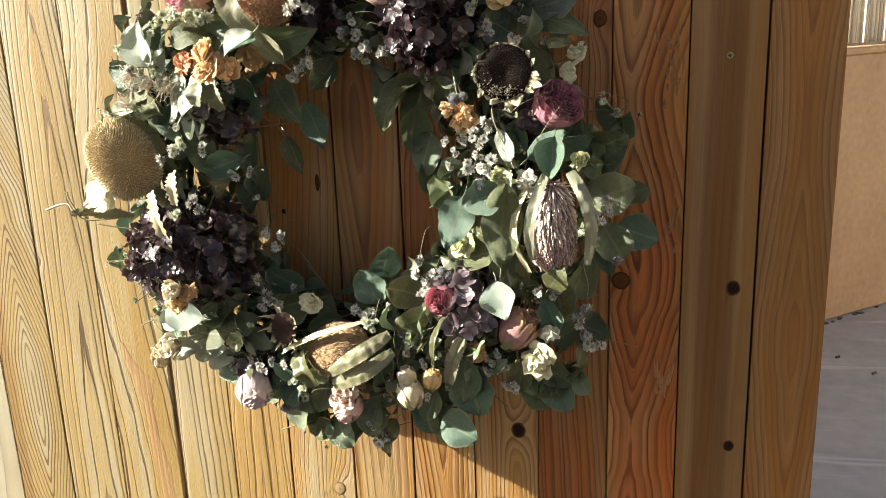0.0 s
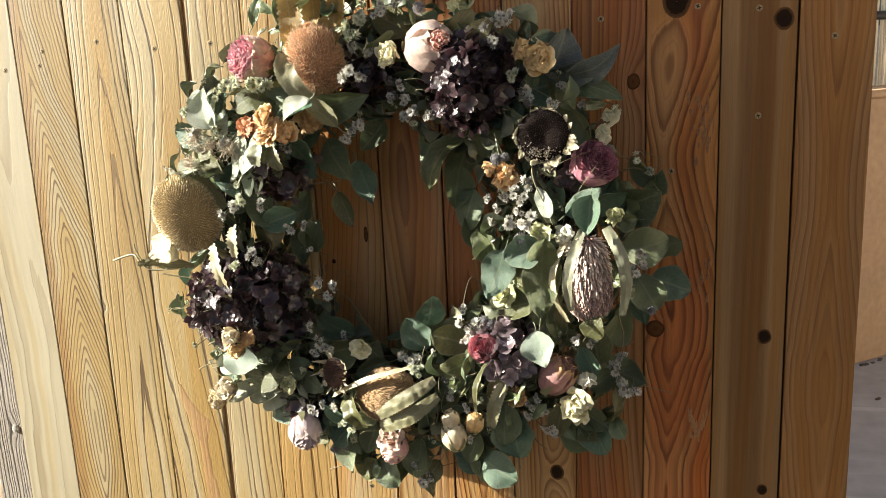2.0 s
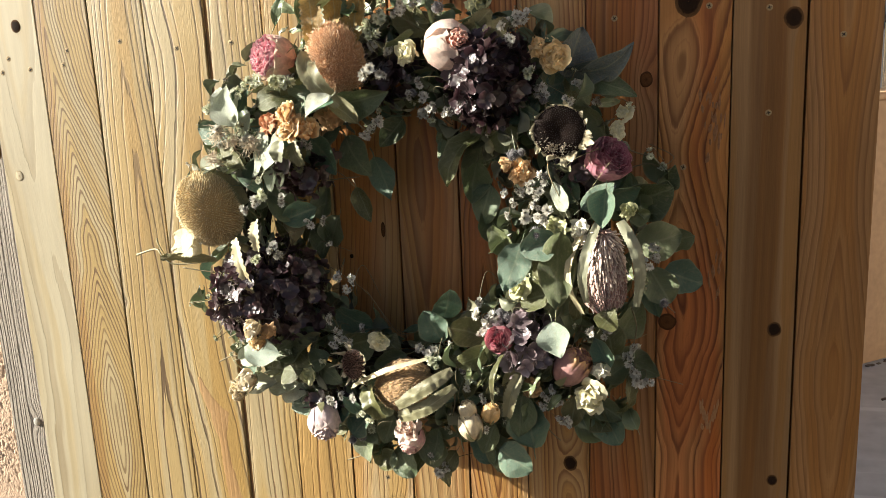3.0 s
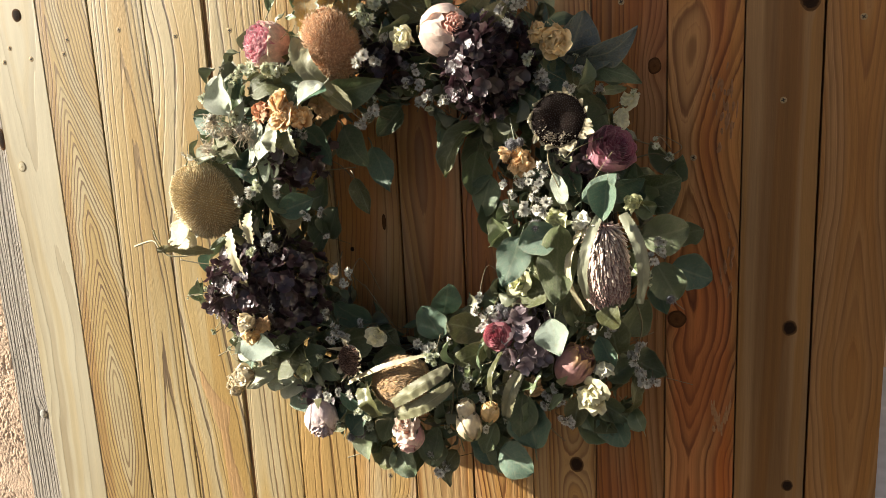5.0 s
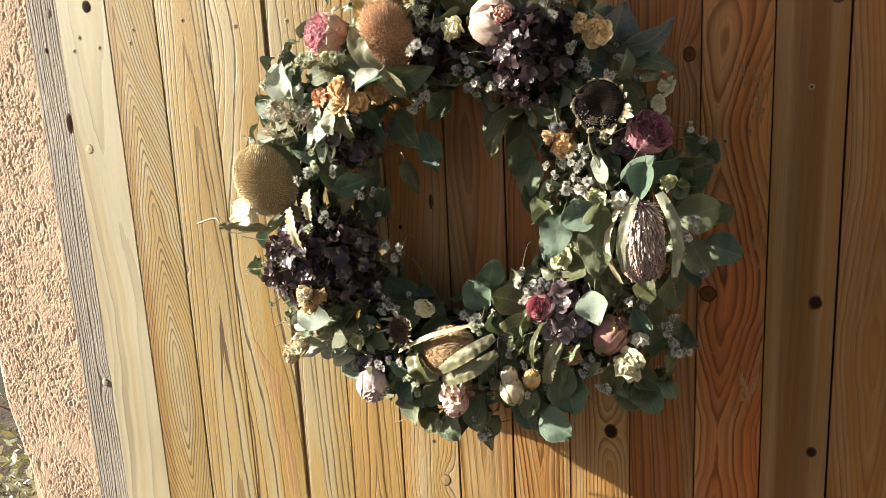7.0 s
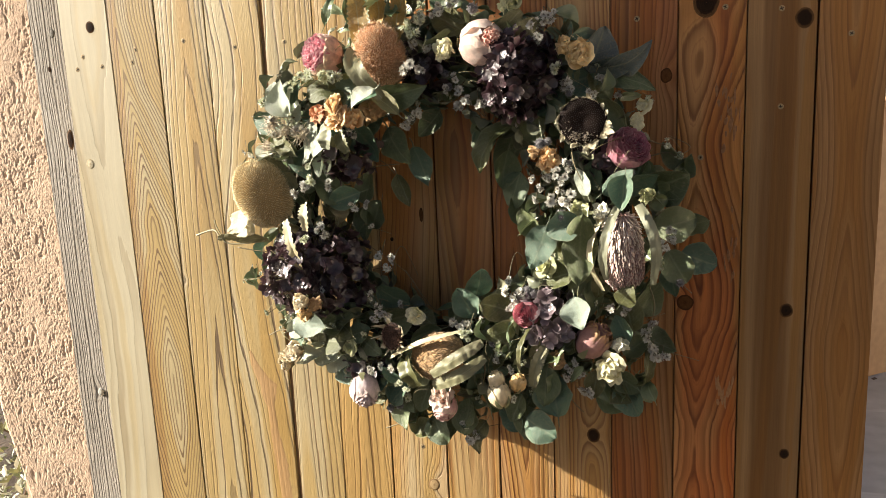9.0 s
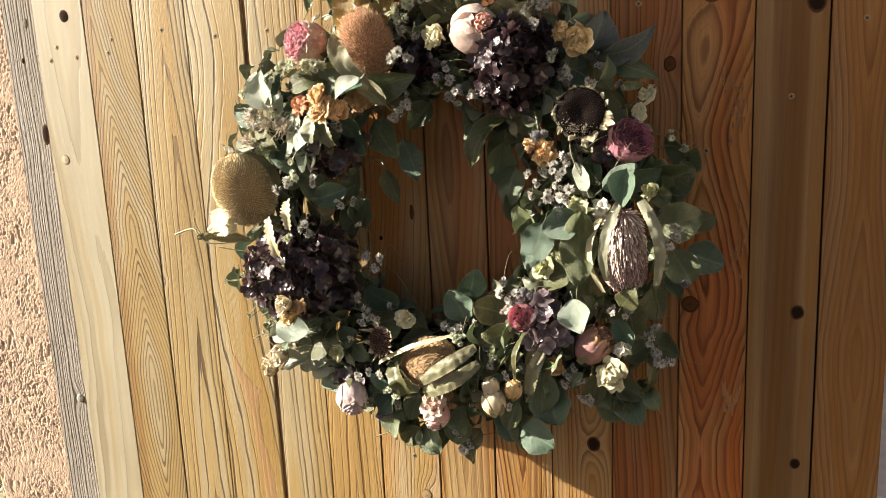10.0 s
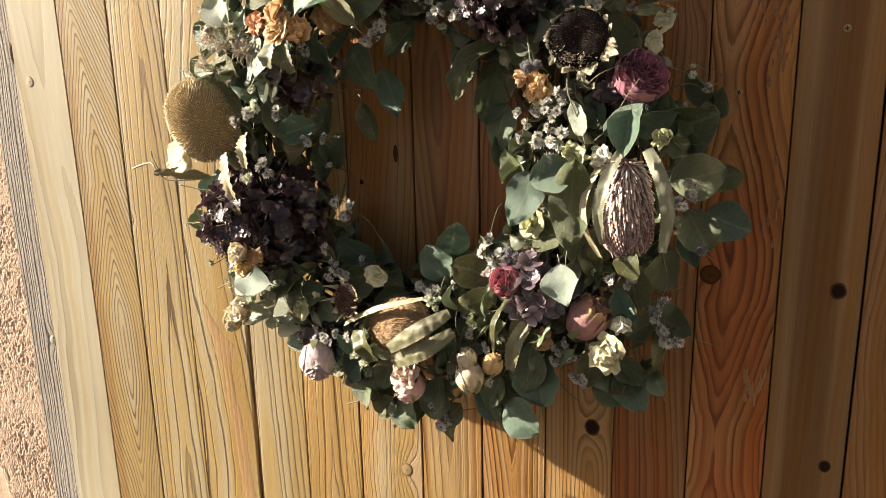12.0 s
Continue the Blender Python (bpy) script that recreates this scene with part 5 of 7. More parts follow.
# ---- banksias with their leaves ----
gold = banksia((-0.211, -0.115, 1.345), 0.0425, 0.0560, (-0.22, -0.40, 0.90), core_brown, tip_gold, 2500, 0.0045, 0.00110, 0.4, 1, label="round golden-brown banksia cone", square=0.15)
rust = banksia((-0.005, -0.125, 1.545), 0.0360, 0.0477, (-0.05, -0.50, 1.0), core_rust, tip_orange, 5200, 0.0040, 0.00048, 0.2, 2, flat=1.0, lie=0.5, curl=0.9, label="rust-orange bristly banksia cone", square=0.22)
rosy = banksia((0.337, -0.145, 1.266), 0.0285, 0.0620, (-0.02, -0.25, 1.0), core_rosy, tip_rose, 950, 0.0130, 0.00175, 0.0, 3, flat=0.06, lie=-1.0, curl=0.16, belly=0.30, stray=0.07, label="large rosy-white banksia cone with looped florets", square=0.35)
straw = banksia((0.066, -0.140, 1.104), 0.0360, 0.0485, (0.75, -0.5, 0.42), core_straw, tip_straw, 3600, 0.0080, 0.0009, 0.1, 4, flat=0.12, lie=1.5, curl=0.14, stray=0.10, label="straw-brown banksia cone between toothed leaves")

leaf((-0.252, -0.120, 1.291), 0.0782, 172, 12, 30, "serrated", bract_leaf, 1.5, toward=(-0.45, -0.8, 0.4))
leaf((-0.250, -0.130, 1.305), 0.0547, 160, 25, 10, "round", bract_leaf, 0.8, toward=(-0.45, -0.8, 0.4))
leaf((-0.255, -0.110, 1.272), 0.0860, 178, 5, -30, "serrated", serrate_leaf, 1.0)
leaf((-0.029, -0.140, 1.598), 0.0860, 95, -5, 15, "serrated", ochre_leaf, 1.49)
leaf((-0.005, -0.130, 1.604), 0.0821, 88, -8, -10, "serrated", ochre_leaf, 1.35)
leaf((0.025, -0.130, 1.598), 0.0899, 78, -5, -15, "serrated", ochre_leaf, 1.55)
leaf((0.024, -0.130, 1.495), 0.0860, 10, 5, 25, "long", euc_leaf, 1.5)
leaf((0.343, -0.150, 1.208), 0.0469, 60, 15, 0, "round", olive_leaf, 0.8)
leaf((0.339, -0.175, 1.354), 0.048, 268, kind="curl", mat=teal_leaf, width=1.1, toward=(-0.25, -0.95, 0.2))
leaf((0.330, -0.150, 1.366), 0.0520, 40, 10, 0, "round", teal_leaf, 0.9)

# stiff toothed leaves round the banksias
strap_leaf(((0.358, -0.160, 1.336), (0.375, -0.175, 1.308), (0.383, -0.175, 1.272), (0.378, -0.160, 1.226)), 0.017, sage_leaf, (0.3, -1, 0.05), fold=-0.2, teeth=0.13, steps=54)
strap_leaf(((0.331, -0.160, 1.333), (0.319, -0.182, 1.304), (0.313, -0.184, 1.269), (0.317, -0.170, 1.234)), 0.014, sage_leaf, (-0.2, -1, 0.1), fold=0.25, teeth=0.13, steps=54)
strap_leaf(((0.311, -0.150, 1.319), (0.297, -0.165, 1.288), (0.296, -0.166, 1.253), (0.312, -0.155, 1.215)), 0.012, bract_leaf, (-0.6, -0.75, 0.1), fold=0.3, teeth=0.16, steps=54)
leaf((0.284, -0.182, 1.277), 0.100, 86, kind="round", mat=green_leaf, width=0.56, toward=(0.22, -1.0, -0.05))
strap_leaf(((-0.125, -0.155, 1.336), (-0.121, -0.170, 1.321), (-0.122, -0.165, 1.297)), 0.019, bract_leaf, (-0.15, -1, 0.1), teeth=0.36, steps=16)
strap_leaf(((-0.160, -0.150, 1.310), (-0.144, -0.172, 1.278), (-0.133, -0.168, 1.238)), 0.019, bract_leaf, (-0.15, -1, 0.1), teeth=0.36, steps=20)
strap_leaf(((-0.034, -0.150, 1.555), (-0.034, -0.160, 1.537), (-0.019, -0.168, 1.515), (0.006, -0.158, 1.487)), 0.027, tan_leaf, (0.3, -1, 0.0), teeth=0.1, fold=0.2)
strap_leaf(((0.063, -0.175, 1.087), (0.110, -0.190, 1.121), (0.142, -0.175, 1.140)), 0.021, tan_leaf, (0.0, -1.0, 0.35), fold=-0.2, teeth=0.13, steps=54)
strap_leaf(((0.062, -0.165, 1.065), (0.108, -0.182, 1.090), (0.143, -0.165, 1.113)), 0.022, tan_leaf, (0.05, -1.0, 0.25), fold=-0.2, teeth=0.13, steps=54)
strap_leaf(((-0.006, -0.150, 1.101), (0.050, -0.172, 1.134), (0.106, -0.165, 1.150)), 0.011, bract_leaf, (-0.4, -0.5, 0.8), fold=0.35, teeth=0.13, steps=54)
strap_leaf(((0.017, -0.150, 1.100), (0.025, -0.165, 1.085), (0.038, -0.160, 1.061)), 0.03, olive_leaf, (-0.4, -0.9, 0.2), fold=0.4, teeth=0.12)
strap_leaf(((0.207, -0.150, 1.154), (0.197, -0.172, 1.130), (0.194, -0.165, 1.092)), 0.013, olive_leaf, (-0.75, -0.65, 0.2), fold=0.6, teeth=0.13, steps=54)
strap_leaf(((0.228, -0.150, 1.127), (0.218, -0.165, 1.105), (0.211, -0.160, 1.071)), 0.020, tan_leaf, (-0.1, -1, 0.1), fold=0.45, teeth=0.2, steps=30)
strap_leaf(((-0.046, -0.160, 1.475), (-0.022, -0.172, 1.486), (0.000, -0.165, 1.494)), 0.022, teal_leaf, (-0.1, -0.8, 0.6), fold=0.5, teeth=0.0)

strap_leaf(((-0.082, -0.150, 1.444), (-0.081, -0.165, 1.431), (-0.083, -0.160, 1.417)), 0.024, sage_leaf, (-0.2, -1, 0.1), teeth=0.12, fold=0.25, steps=20)
strap_leaf(((-0.066, -0.150, 1.439), (-0.057, -0.162, 1.426), (-0.050, -0.158, 1.411)), 0.022, tan_leaf, (-0.3, -1, 0.2), teeth=0.25, fold=0.3, steps=18)
leaf((-0.140, -0.140, 1.146), 0.060, 172, kind="curl", mat=mint_leaf, width=1.0, toward=(-0.20, -1.0, 0.30))
leaf((0.216, -0.125, 0.993), 0.056, 335, kind="round", mat=teal_leaf, width=1.1, toward=(-0.25, -1.0, 0.2))
leaf((-0.157, -0.130, 1.490), 0.060, 110, kind="curl", mat=pale_leaf, width=1.1, toward=(-0.35, -0.9, 0.2))

leaf((0.015, -0.085, 0.972), 0.05, 250, kind="round", mat=olive_leaf, toward=(-0.2, -1.0, 0.15))
leaf((0.050, -0.090, 0.964), 0.052, 300, kind="round", mat=euc_leaf, toward=(-0.2, -1.0, 0.15))
leaf((0.091, -0.100, 0.989), 0.056, 270, kind="round", mat=euc_leaf, toward=(-0.2, -1.0, 0.15))
leaf((0.111, -0.080, 0.960), 0.044, 240, kind="curl", mat=olive_leaf, toward=(-0.2, -1.0, 0.15))
leaf((-0.002, -0.080, 0.983), 0.046, 215, kind="curl", mat=euc_leaf, toward=(-0.2, -1.0, 0.15))
leaf((0.194, -0.105, 0.991), 0.056, 110, kind="round", mat=euc_leaf, toward=(-0.2, -1.0, 0.15))
leaf((0.236, -0.115, 1.044), 0.07, 100, kind="round", mat=teal_leaf, toward=(-0.2, -1.0, 0.15))
leaf((0.176, -0.105, 1.014), 0.05, 250, kind="curl", mat=euc_leaf, toward=(-0.2, -1.0, 0.15))
leaf((0.343, -0.075, 1.026), 0.056, 300, kind="round", mat=teal_leaf, toward=(-0.2, -1.0, 0.15))
leaf((0.324, -0.085, 1.038), 0.05, 330, kind="curl", mat=olive_leaf, toward=(-0.2, -1.0, 0.15))

# long leaves that hang into the open middle
leaf((-0.003, -0.062, 1.410), 0.0684, -54, kind="long", mat=euc_leaf, width=1.9, toward=(-0.1, -1.0, 0.1))
leaf((0.029, -0.062, 1.378), 0.0651, -68, kind="long", mat=teal_leaf, width=1.7, toward=(-0.1, -1.0, 0.1))
leaf((-0.001, -0.062, 1.341), 0.0547, -66, kind="long", mat=olive_leaf, width=1.5, toward=(-0.1, -1.0, 0.1))
leaf((0.161, -0.062, 1.401), 0.0734, -120, kind="long", mat=euc_leaf, width=1.6, toward=(-0.1, -1.0, 0.1))
leaf((0.169, -0.062, 1.367), 0.0443, -98, kind="long", mat=euc_leaf, width=2.2, toward=(-0.1, -1.0, 0.1))
leaf((0.127, -0.062, 1.417), 0.0588, -117, kind="long", mat=teal_leaf, width=1.8, toward=(-0.1, -1.0, 0.1))

stem([(-0.013, -0.062, 1.367), (-0.028, -0.064, 1.384), (-0.052, -0.068, 1.398)], 0.0007)

# frizzy dried calyces
tuft((-0.174, -0.135, 1.452), 0.015, (-0.5, -0.8, 0.4), tuft_hair, 64, 1)
tuft((-0.128, -0.135, 1.434), 0.014, (-0.5, -0.8, 0.4), tuft_hair, 64, 2)
tuft((-0.154, -0.135, 1.440), 0.012, (-0.5, -0.8, 0.4), tuft_hair, 64, 3)
tuft((-0.186, -0.135, 1.416), 0.011, (-0.5, -0.8, 0.4), tuft_hair, 64, 4)

# ---- sunflower heads ----
sunflower((0.286, -0.168, 1.448), 0.0328, (0.0, -1.0, 0.22), 1, 54, 0.08, "dried sunflower head with black seeds and straw petals", lit_edge=seed_tan)
sunflower((-0.000, -0.155, 1.136), 0.0211, (-0.45, -1.0, 0.20), 2, 30, 0.32, "small dried sunflower head", seed_brown)

# ---- roses ----
rose((-0.094, -0.120, 1.549), 0.0305, (-0.72, -0.85, 0.30), rose_pink, 46, 0.85, 1, 0.10, label="bright pink dried rose with blush outer petals", outer=rose_blush)
dry_rose((-0.056, -0.182, 1.461), 0.0170, (-0.35, -0.9, 0.35), rose_orange, 22, 0.85, 2, 0.10, label="orange dried rose")
dry_rose((-0.060, -0.178, 1.481), 0.0150, (-0.5, -0.8, 0.6), rose_orange, 18, 0.8, 41, 0.10)
dry_rose((-0.036, -0.174, 1.460), 0.0145, (0.1, -1.0, 0.2), rose_orange, 18, 0.85, 42, 0.10)
dry_rose((-0.086, -0.172, 1.468), 0.0150, (-0.6, -0.9, 0.3), rose_rust, 18, 0.8, 3, 0.10)
dry_rose((-0.015, -0.135, 1.475), 0.0186, (-0.15, -1.0, -0.2), rose_tan, 12, 1.0, 4, 0.16)
rose((0.145, -0.125, 1.555), 0.0336, (0.60, -0.78, 0.22), rose_rosette, 22, 0.5, 5, 0.05, 1.0, label="large cream-pink dried rose", outer=rose_cream, mouth=0.36)
dry_rose((0.093, -0.135, 1.548), 0.0152, (-0.25, -1.0, 0.2), rose_yellow, 15, 0.9, 6, 0.12)
dry_rose((0.278, -0.125, 1.536), 0.0190, (-0.25, -1.0, 0.15), rose_ochre, 22, 0.75, 7, 0.10)
dry_rose((0.271, -0.118, 1.550), 0.0135, (-0.25, -1.0, 0.5), rose_ochre, 14, 0.5, 8, 0.08)
dry_rose((0.256, -0.122, 1.548), 0.0150, (-0.65, -1.0, 0.4), rose_ochre, 12, 0.3, 9, 0.08)
rose((0.341, -0.110, 1.405), 0.0290, (0.55, -0.70, 0.48), rose_purple, 44, 0.75, 10, 0.10, label="mauve dried rose with many thin petals", outer=rose_mauve)
dry_rose((0.360, -0.100, 1.464), 0.0118, (-0.35, -1.0, 0.5), rose_yellow, 10, 0.4, 11, 0.08)
dry_rose((0.352, -0.105, 1.440), 0.0125, (-0.35, -1.0, 0.4), rose_yellow, 10, 0.4, 12, 0.08)
dry_rose((0.234, -0.130, 1.394), 0.0150, (-0.35, -1.0, 0.1), rose_amber, 14, 0.8, 13, 0.14)
dry_rose((0.214, -0.125, 1.404), 0.0115, (-0.65, -1.0, 0.1), rose_tan, 10, 0.8, 14, 0.14)
rose((0.200, -0.140, 1.173), 0.0188, (-0.45, -1.0, 0.2), rose_red, 36, 0.7, 15, 0.06, label="small crimson dried rose")
rose((0.294, -0.125, 1.132), 0.0240, (0.62, 0.05, 0.72), rose_dusky, 12, 0.10, 16, 0.14, 1.25, label="dusky mauve-pink dried rosebud")
dry_rose((0.318, -0.145, 1.098), 0.0195, (-0.35, -1.0, 0.1), rose_yellow, 15, 0.75, 17, 0.05, label="pale yellow dried rose with ragged petals")
dry_rose((0.332, -0.130, 1.127), 0.0150, (0.1, -0.6, -0.8), rose_white, 10, 0.15, 18, 0.03)
rose((-0.059, -0.130, 1.038), 0.0235, (0.35, -0.60, -0.9), rose_lilac, 16, 0.45, 19, 0.08, 1.15, label="pale lilac dried rose")
rose((0.065, -0.115, 1.012), 0.0203, (-0.15, -0.7, -0.7), rose_shell, 16, 0.3, 20, 0.06, 1.1)
dry_rose((0.065, -0.135, 1.038), 0.0195, (-0.25, -0.8, 0.6), rose_cream, 16, 1.0, 21, 0.12)
rose((0.161, -0.160, 1.056), 0.0175, (-0.30, 0.25, 0.85), rose_cream_bud, 12, 0.2, 22, 0.16, 1.15, label="cream-yellow dried rosebud")
rose((0.157, -0.155, 1.076), 0.0130, (-0.3, 0.10, 0.9), rose_cream_bud, 10, 0.2, 23, 0.16, 1.15)
rose((0.188, -0.155, 1.073), 0.0128, (0.25, 0.10, 0.9), rose_ochre, 12, 0.2, 24, 0.18, 1.15)
dry_rose((0.031, -0.125, 1.161), 0.0145, (0.1, -1.0, 0.2), rose_yellow, 12, 0.4, 25, 0.06)
dry_rose((-0.129, -0.190, 1.195), 0.0150, (-0.55, -0.9, 0.3), rose_cream_bud, 18, 0.8, 26, 0.12, label="ochre dried rose with torn petals")
dry_rose((-0.126, -0.184, 1.173), 0.0140, (-0.65, -0.9, -0.2), rose_ochre, 12, 0.6, 27, 0.14)
dry_rose((-0.109, -0.182, 1.189), 0.0125, (-0.35, -1.0, 0.2), rose_tan, 10, 0.5, 28, 0.12)
dry_rose((-0.179, -0.122, 1.093), 0.0185, (-0.65, -1.0, 0.3), rose_cream_bud, 18, 0.7, 29, 0.10)
dry_rose((-0.200, -0.112, 1.070), 0.0165, (-0.75, -1.0, 0.0), rose_cream_bud, 18, 0.7, 30, 0.10)
dry_rose((0.225, -0.130, 1.242), 0.0152, (-0.55, -1.0, 0.2), rose_green, 14, 0.8, 31, 0.15)
dry_rose((0.278, -0.145, 1.324), 0.0161, (-0.55, -1.0, 0.2), rose_green, 14, 0.8, 32, 0.15)
dry_rose((0.307, -0.150, 1.322), 0.0135, (-0.55, -1.0, 0.2), rose_white, 12, 0.8, 33, 0.15)
dry_rose((0.241, -0.125, 1.102), 0.0144, (-0.25, -1.0, 0.1), rose_tan, 12, 0.3, 34, 0.08)
dry_rose((-0.081, -0.125, 1.107), 0.0155, (-0.3, -1.0, 0.1), rose_green, 12, 0.3, 35, 0.06)
dry_rose((0.181, -0.100, 1.606), 0.0168, (-0.35, -1.0, 0.4), rose_green, 14, 0.6, 36, 0.1)
dry_rose((0.368, -0.120, 1.341), 0.0126, (-0.25, -1.0, 0.1), rose_green, 10, 0.3, 37, 0.08)

# ---- hydrangeas ----
hydrangea((0.192, -0.095, 1.510), 0.0480, 0.0590, 0.080, (-0.05, -1.0, 0.12), hyd_dark, 205, 0.0116, 1, "deep plum dried hydrangea head")
hydrangea((-0.136, -0.085, 1.221), 0.0790, 0.0690, 0.088, (-0.05, -1.0, 0.05), hyd_dark, 270, 0.0112, 2, "dark plum dried hydrangea head")
hydrangea((0.235, -0.100, 1.163), 0.0360, 0.0460, 0.062, (-0.2, -1.0, 0.1), hyd_light, 52, 0.0125, 3, "lilac-grey dried hydrangea head")
hydrangea((0.053, -0.080, 1.523), 0.0375, 0.0391, 0.04, (0.0, -1.0, 0.1), hyd_dark, 34, 0.013, 4, "small dark dried hydrangea cluster")
hydrangea((-0.069, -0.100, 1.397), 0.0391, 0.0297, 0.045, (0.0, -1.0, 0.1), hyd_dark, 30, 0.013, 5, "small dark dried hydrangea cluster")
hydrangea((0.301, -0.080, 1.387), 0.0352, 0.0235, 0.04, (0.0, -1.0, 0.1), hyd_dark, 24, 0.013, 6, "small dark dried hydrangea cluster")
hydrangea((-0.058, -0.085, 1.063), 0.0352, 0.0274, 0.04, (0.0, -1.0, 0.0), hyd_dark, 26, 0.013, 7, "small dark dried hydrangea cluster")

# ---- leaves seen singly: eucalyptus, from the top of the ring round to its foot ----
leaf((0.258, -0.165, 1.306), 0.0492, 200, 10, 10, mat=teal_leaf)
leaf((0.222, -0.155, 1.275), 0.0657, 250, 10, -10, mat=teal_leaf)
leaf((0.202, -0.120, 1.303), 0.0485, 110, 0, 0, mat=euc_leaf)
leaf((0.121, -0.100, 1.207), 0.0516, 75, 5, 10, mat=teal_leaf)
leaf((0.103, -0.110, 1.178), 0.0516, 120, 5, -15, mat=teal_leaf)
leaf((0.156, -0.130, 1.177), 0.0547, 160, 10, 20, mat=olive_leaf)
leaf((0.159, -0.130, 1.146), 0.0516, 200, 10, 0, mat=olive_leaf)
leaf((0.282, -0.205, 1.196), 0.0460, 290, kind="curl", mat=mint_leaf, width=1.35, toward=(-0.30, -0.95, 0.20))
leaf((0.224, -0.120, 1.059), 0.0688, 265, 5, 5)
leaf((0.155, -0.120, 1.076), 0.0414, 10, 5, 30, "long", teal_leaf, 1.7)
leaf((0.317, -0.080, 1.023), 0.0547, 330, 0, 10)
leaf((0.379, -0.075, 1.119), 0.0657, 340, 5, 0)
leaf((0.371, -0.090, 1.184), 0.0618, 60, 5, 15)
leaf((0.345, -0.100, 1.168), 0.0547, 100, 0, 10, mat=olive_leaf)
leaf((0.404, -0.085, 1.297), 0.0618, 15, kind="round", toward=(0.15, -1.0, 0.05))
leaf((0.431, -0.075, 1.291), 0.0446, 20, 5, 10)
leaf((0.438, -0.060, 1.239), 0.0547, 340, 0, 0, mat=teal_leaf)
leaf((0.408, -0.080, 1.233), 0.0547, 300, 5, 10)
leaf((0.402, -0.060, 1.205), 0.0450, 285, 0, 0, mat=teal_leaf)
leaf((0.392, -0.080, 1.356), 0.0719, 20, 5, 15)
leaf((0.414, -0.075, 1.372), 0.0516, 60, 10, 20)
leaf((0.401, -0.080, 1.391), 0.0485, 130, 0, -20)
leaf((0.357, -0.110, 1.360), 0.0547, 20, 5, 20, mat=teal_leaf)
leaf((0.299, -0.100, 1.540), 0.0657, 70, 5, 20, mat=blue_leaf)
leaf((0.338, -0.110, 1.533), 0.0860, 28, 20, 35, "long", blue_leaf, 1.25)
leaf((0.323, -0.100, 1.527), 0.0829, 12, 10, 30, "long", blue_leaf, 1.1)
leaf((0.338, -0.100, 1.497), 0.0860, 340, 10, -20, "long", euc_leaf, 1.2)
leaf((0.279, -0.100, 1.501), 0.0618, 190, 5, 10, mat=teal_leaf)
leaf((0.304, -0.090, 1.492), 0.0516, 300, 5, 10)
leaf((0.235, -0.110, 1.470), 0.0485, 220, 10, 20, mat=teal_leaf)
leaf((0.321, -0.080, 1.450), 0.0688, 300, 5, 30)
leaf((0.204, -0.090, 1.439), 0.0547, 280, 5, 20)
leaf((0.154, -0.090, 1.406), 0.0860, 240, 10, 35, "long", olive_leaf, 1.3)
leaf((0.165, -0.085, 1.374), 0.0586, 262, 0, 0)
leaf((0.125, -0.070, 1.419), 0.0555, 280, 0, 20)
leaf((0.179, -0.080, 1.344), 0.0586, 255, 5, 10)
leaf((0.185, -0.070, 1.312), 0.0555, 285, 0, -15)
leaf((0.051, -0.080, 1.444), 0.0500, 230, 5, 10)
leaf((-0.041, -0.125, 1.420), 0.0719, 310, 5, 20, "long", teal_leaf, 2.0)
leaf((-0.096, -0.145, 1.429), 0.0586, 75, 20, 30, "long", pale_leaf, 1.5, toward=(-0.45, -0.8, 0.4))
leaf((-0.083, -0.135, 1.423), 0.0414, 250, 10, 20, "serrated", serrate_leaf, 3.0)
leaf((-0.063, -0.135, 1.412), 0.0375, 260, 10, 30, "serrated", serrate_leaf, 3.0)
leaf((-0.159, -0.120, 1.488), 0.0547, 95, 25, 20, mat=pale_leaf, width=0.9, toward=(-0.45, -0.8, 0.4))
leaf((-0.185, -0.110, 1.495), 0.0446, 110, 30, 10, mat=pale_leaf, width=0.8, toward=(-0.45, -0.8, 0.4))
leaf((-0.143, -0.115, 1.498), 0.0414, 60, 10, 0, mat=teal_leaf)
leaf((-0.199, -0.100, 1.454), 0.0516, 170, 5, 10, mat=teal_leaf)
leaf((-0.084, -0.140, 1.493), 0.0586, 190, 15, 30, mat=olive_leaf)
leaf((-0.058, -0.140, 1.504), 0.0485, 40, 10, 30, mat=olive_leaf)
leaf((-0.014, -0.178, 1.485), 0.0485, 215, 25, 30, "long", pale_leaf, 1.5, toward=(-0.45, -0.8, 0.4))
leaf((-0.046, -0.140, 1.492), 0.0547, 210, 20, -10, mat=euc_leaf, toward=(-0.5, -0.8, 0.4))
leaf((-0.002, -0.150, 1.487), 0.0758, 140, 0, 30, "long", serrate_leaf, 0.9)
leaf((-0.108, -0.100, 1.352), 0.0618, 130, 5, 10)
leaf((-0.083, -0.100, 1.335), 0.0547, 200, 0, 10, mat=teal_leaf)
leaf((-0.054, -0.080, 1.349), 0.0516, 80, 0, 10)
leaf((-0.067, -0.070, 1.287), 0.0586, 270, 0, 10)
leaf((-0.046, -0.060, 1.303), 0.0500, 250, 0, 0)
leaf((-0.188, -0.100, 1.378), 0.0758, 130, 5, 40, "serrated", serrate_leaf, 1.2)
leaf((-0.167, -0.115, 1.130), 0.0586, 10, 30, 25, mat=pale_leaf, width=0.7, toward=(-0.45, -0.8, 0.4))
leaf((-0.103, -0.120, 1.143), 0.0657, 200, 10, 20, mat=euc_leaf)
leaf((-0.108, -0.115, 1.108), 0.0547, 175, 15, 30, mat=olive_leaf, toward=(-0.6, -0.7, 0.5))
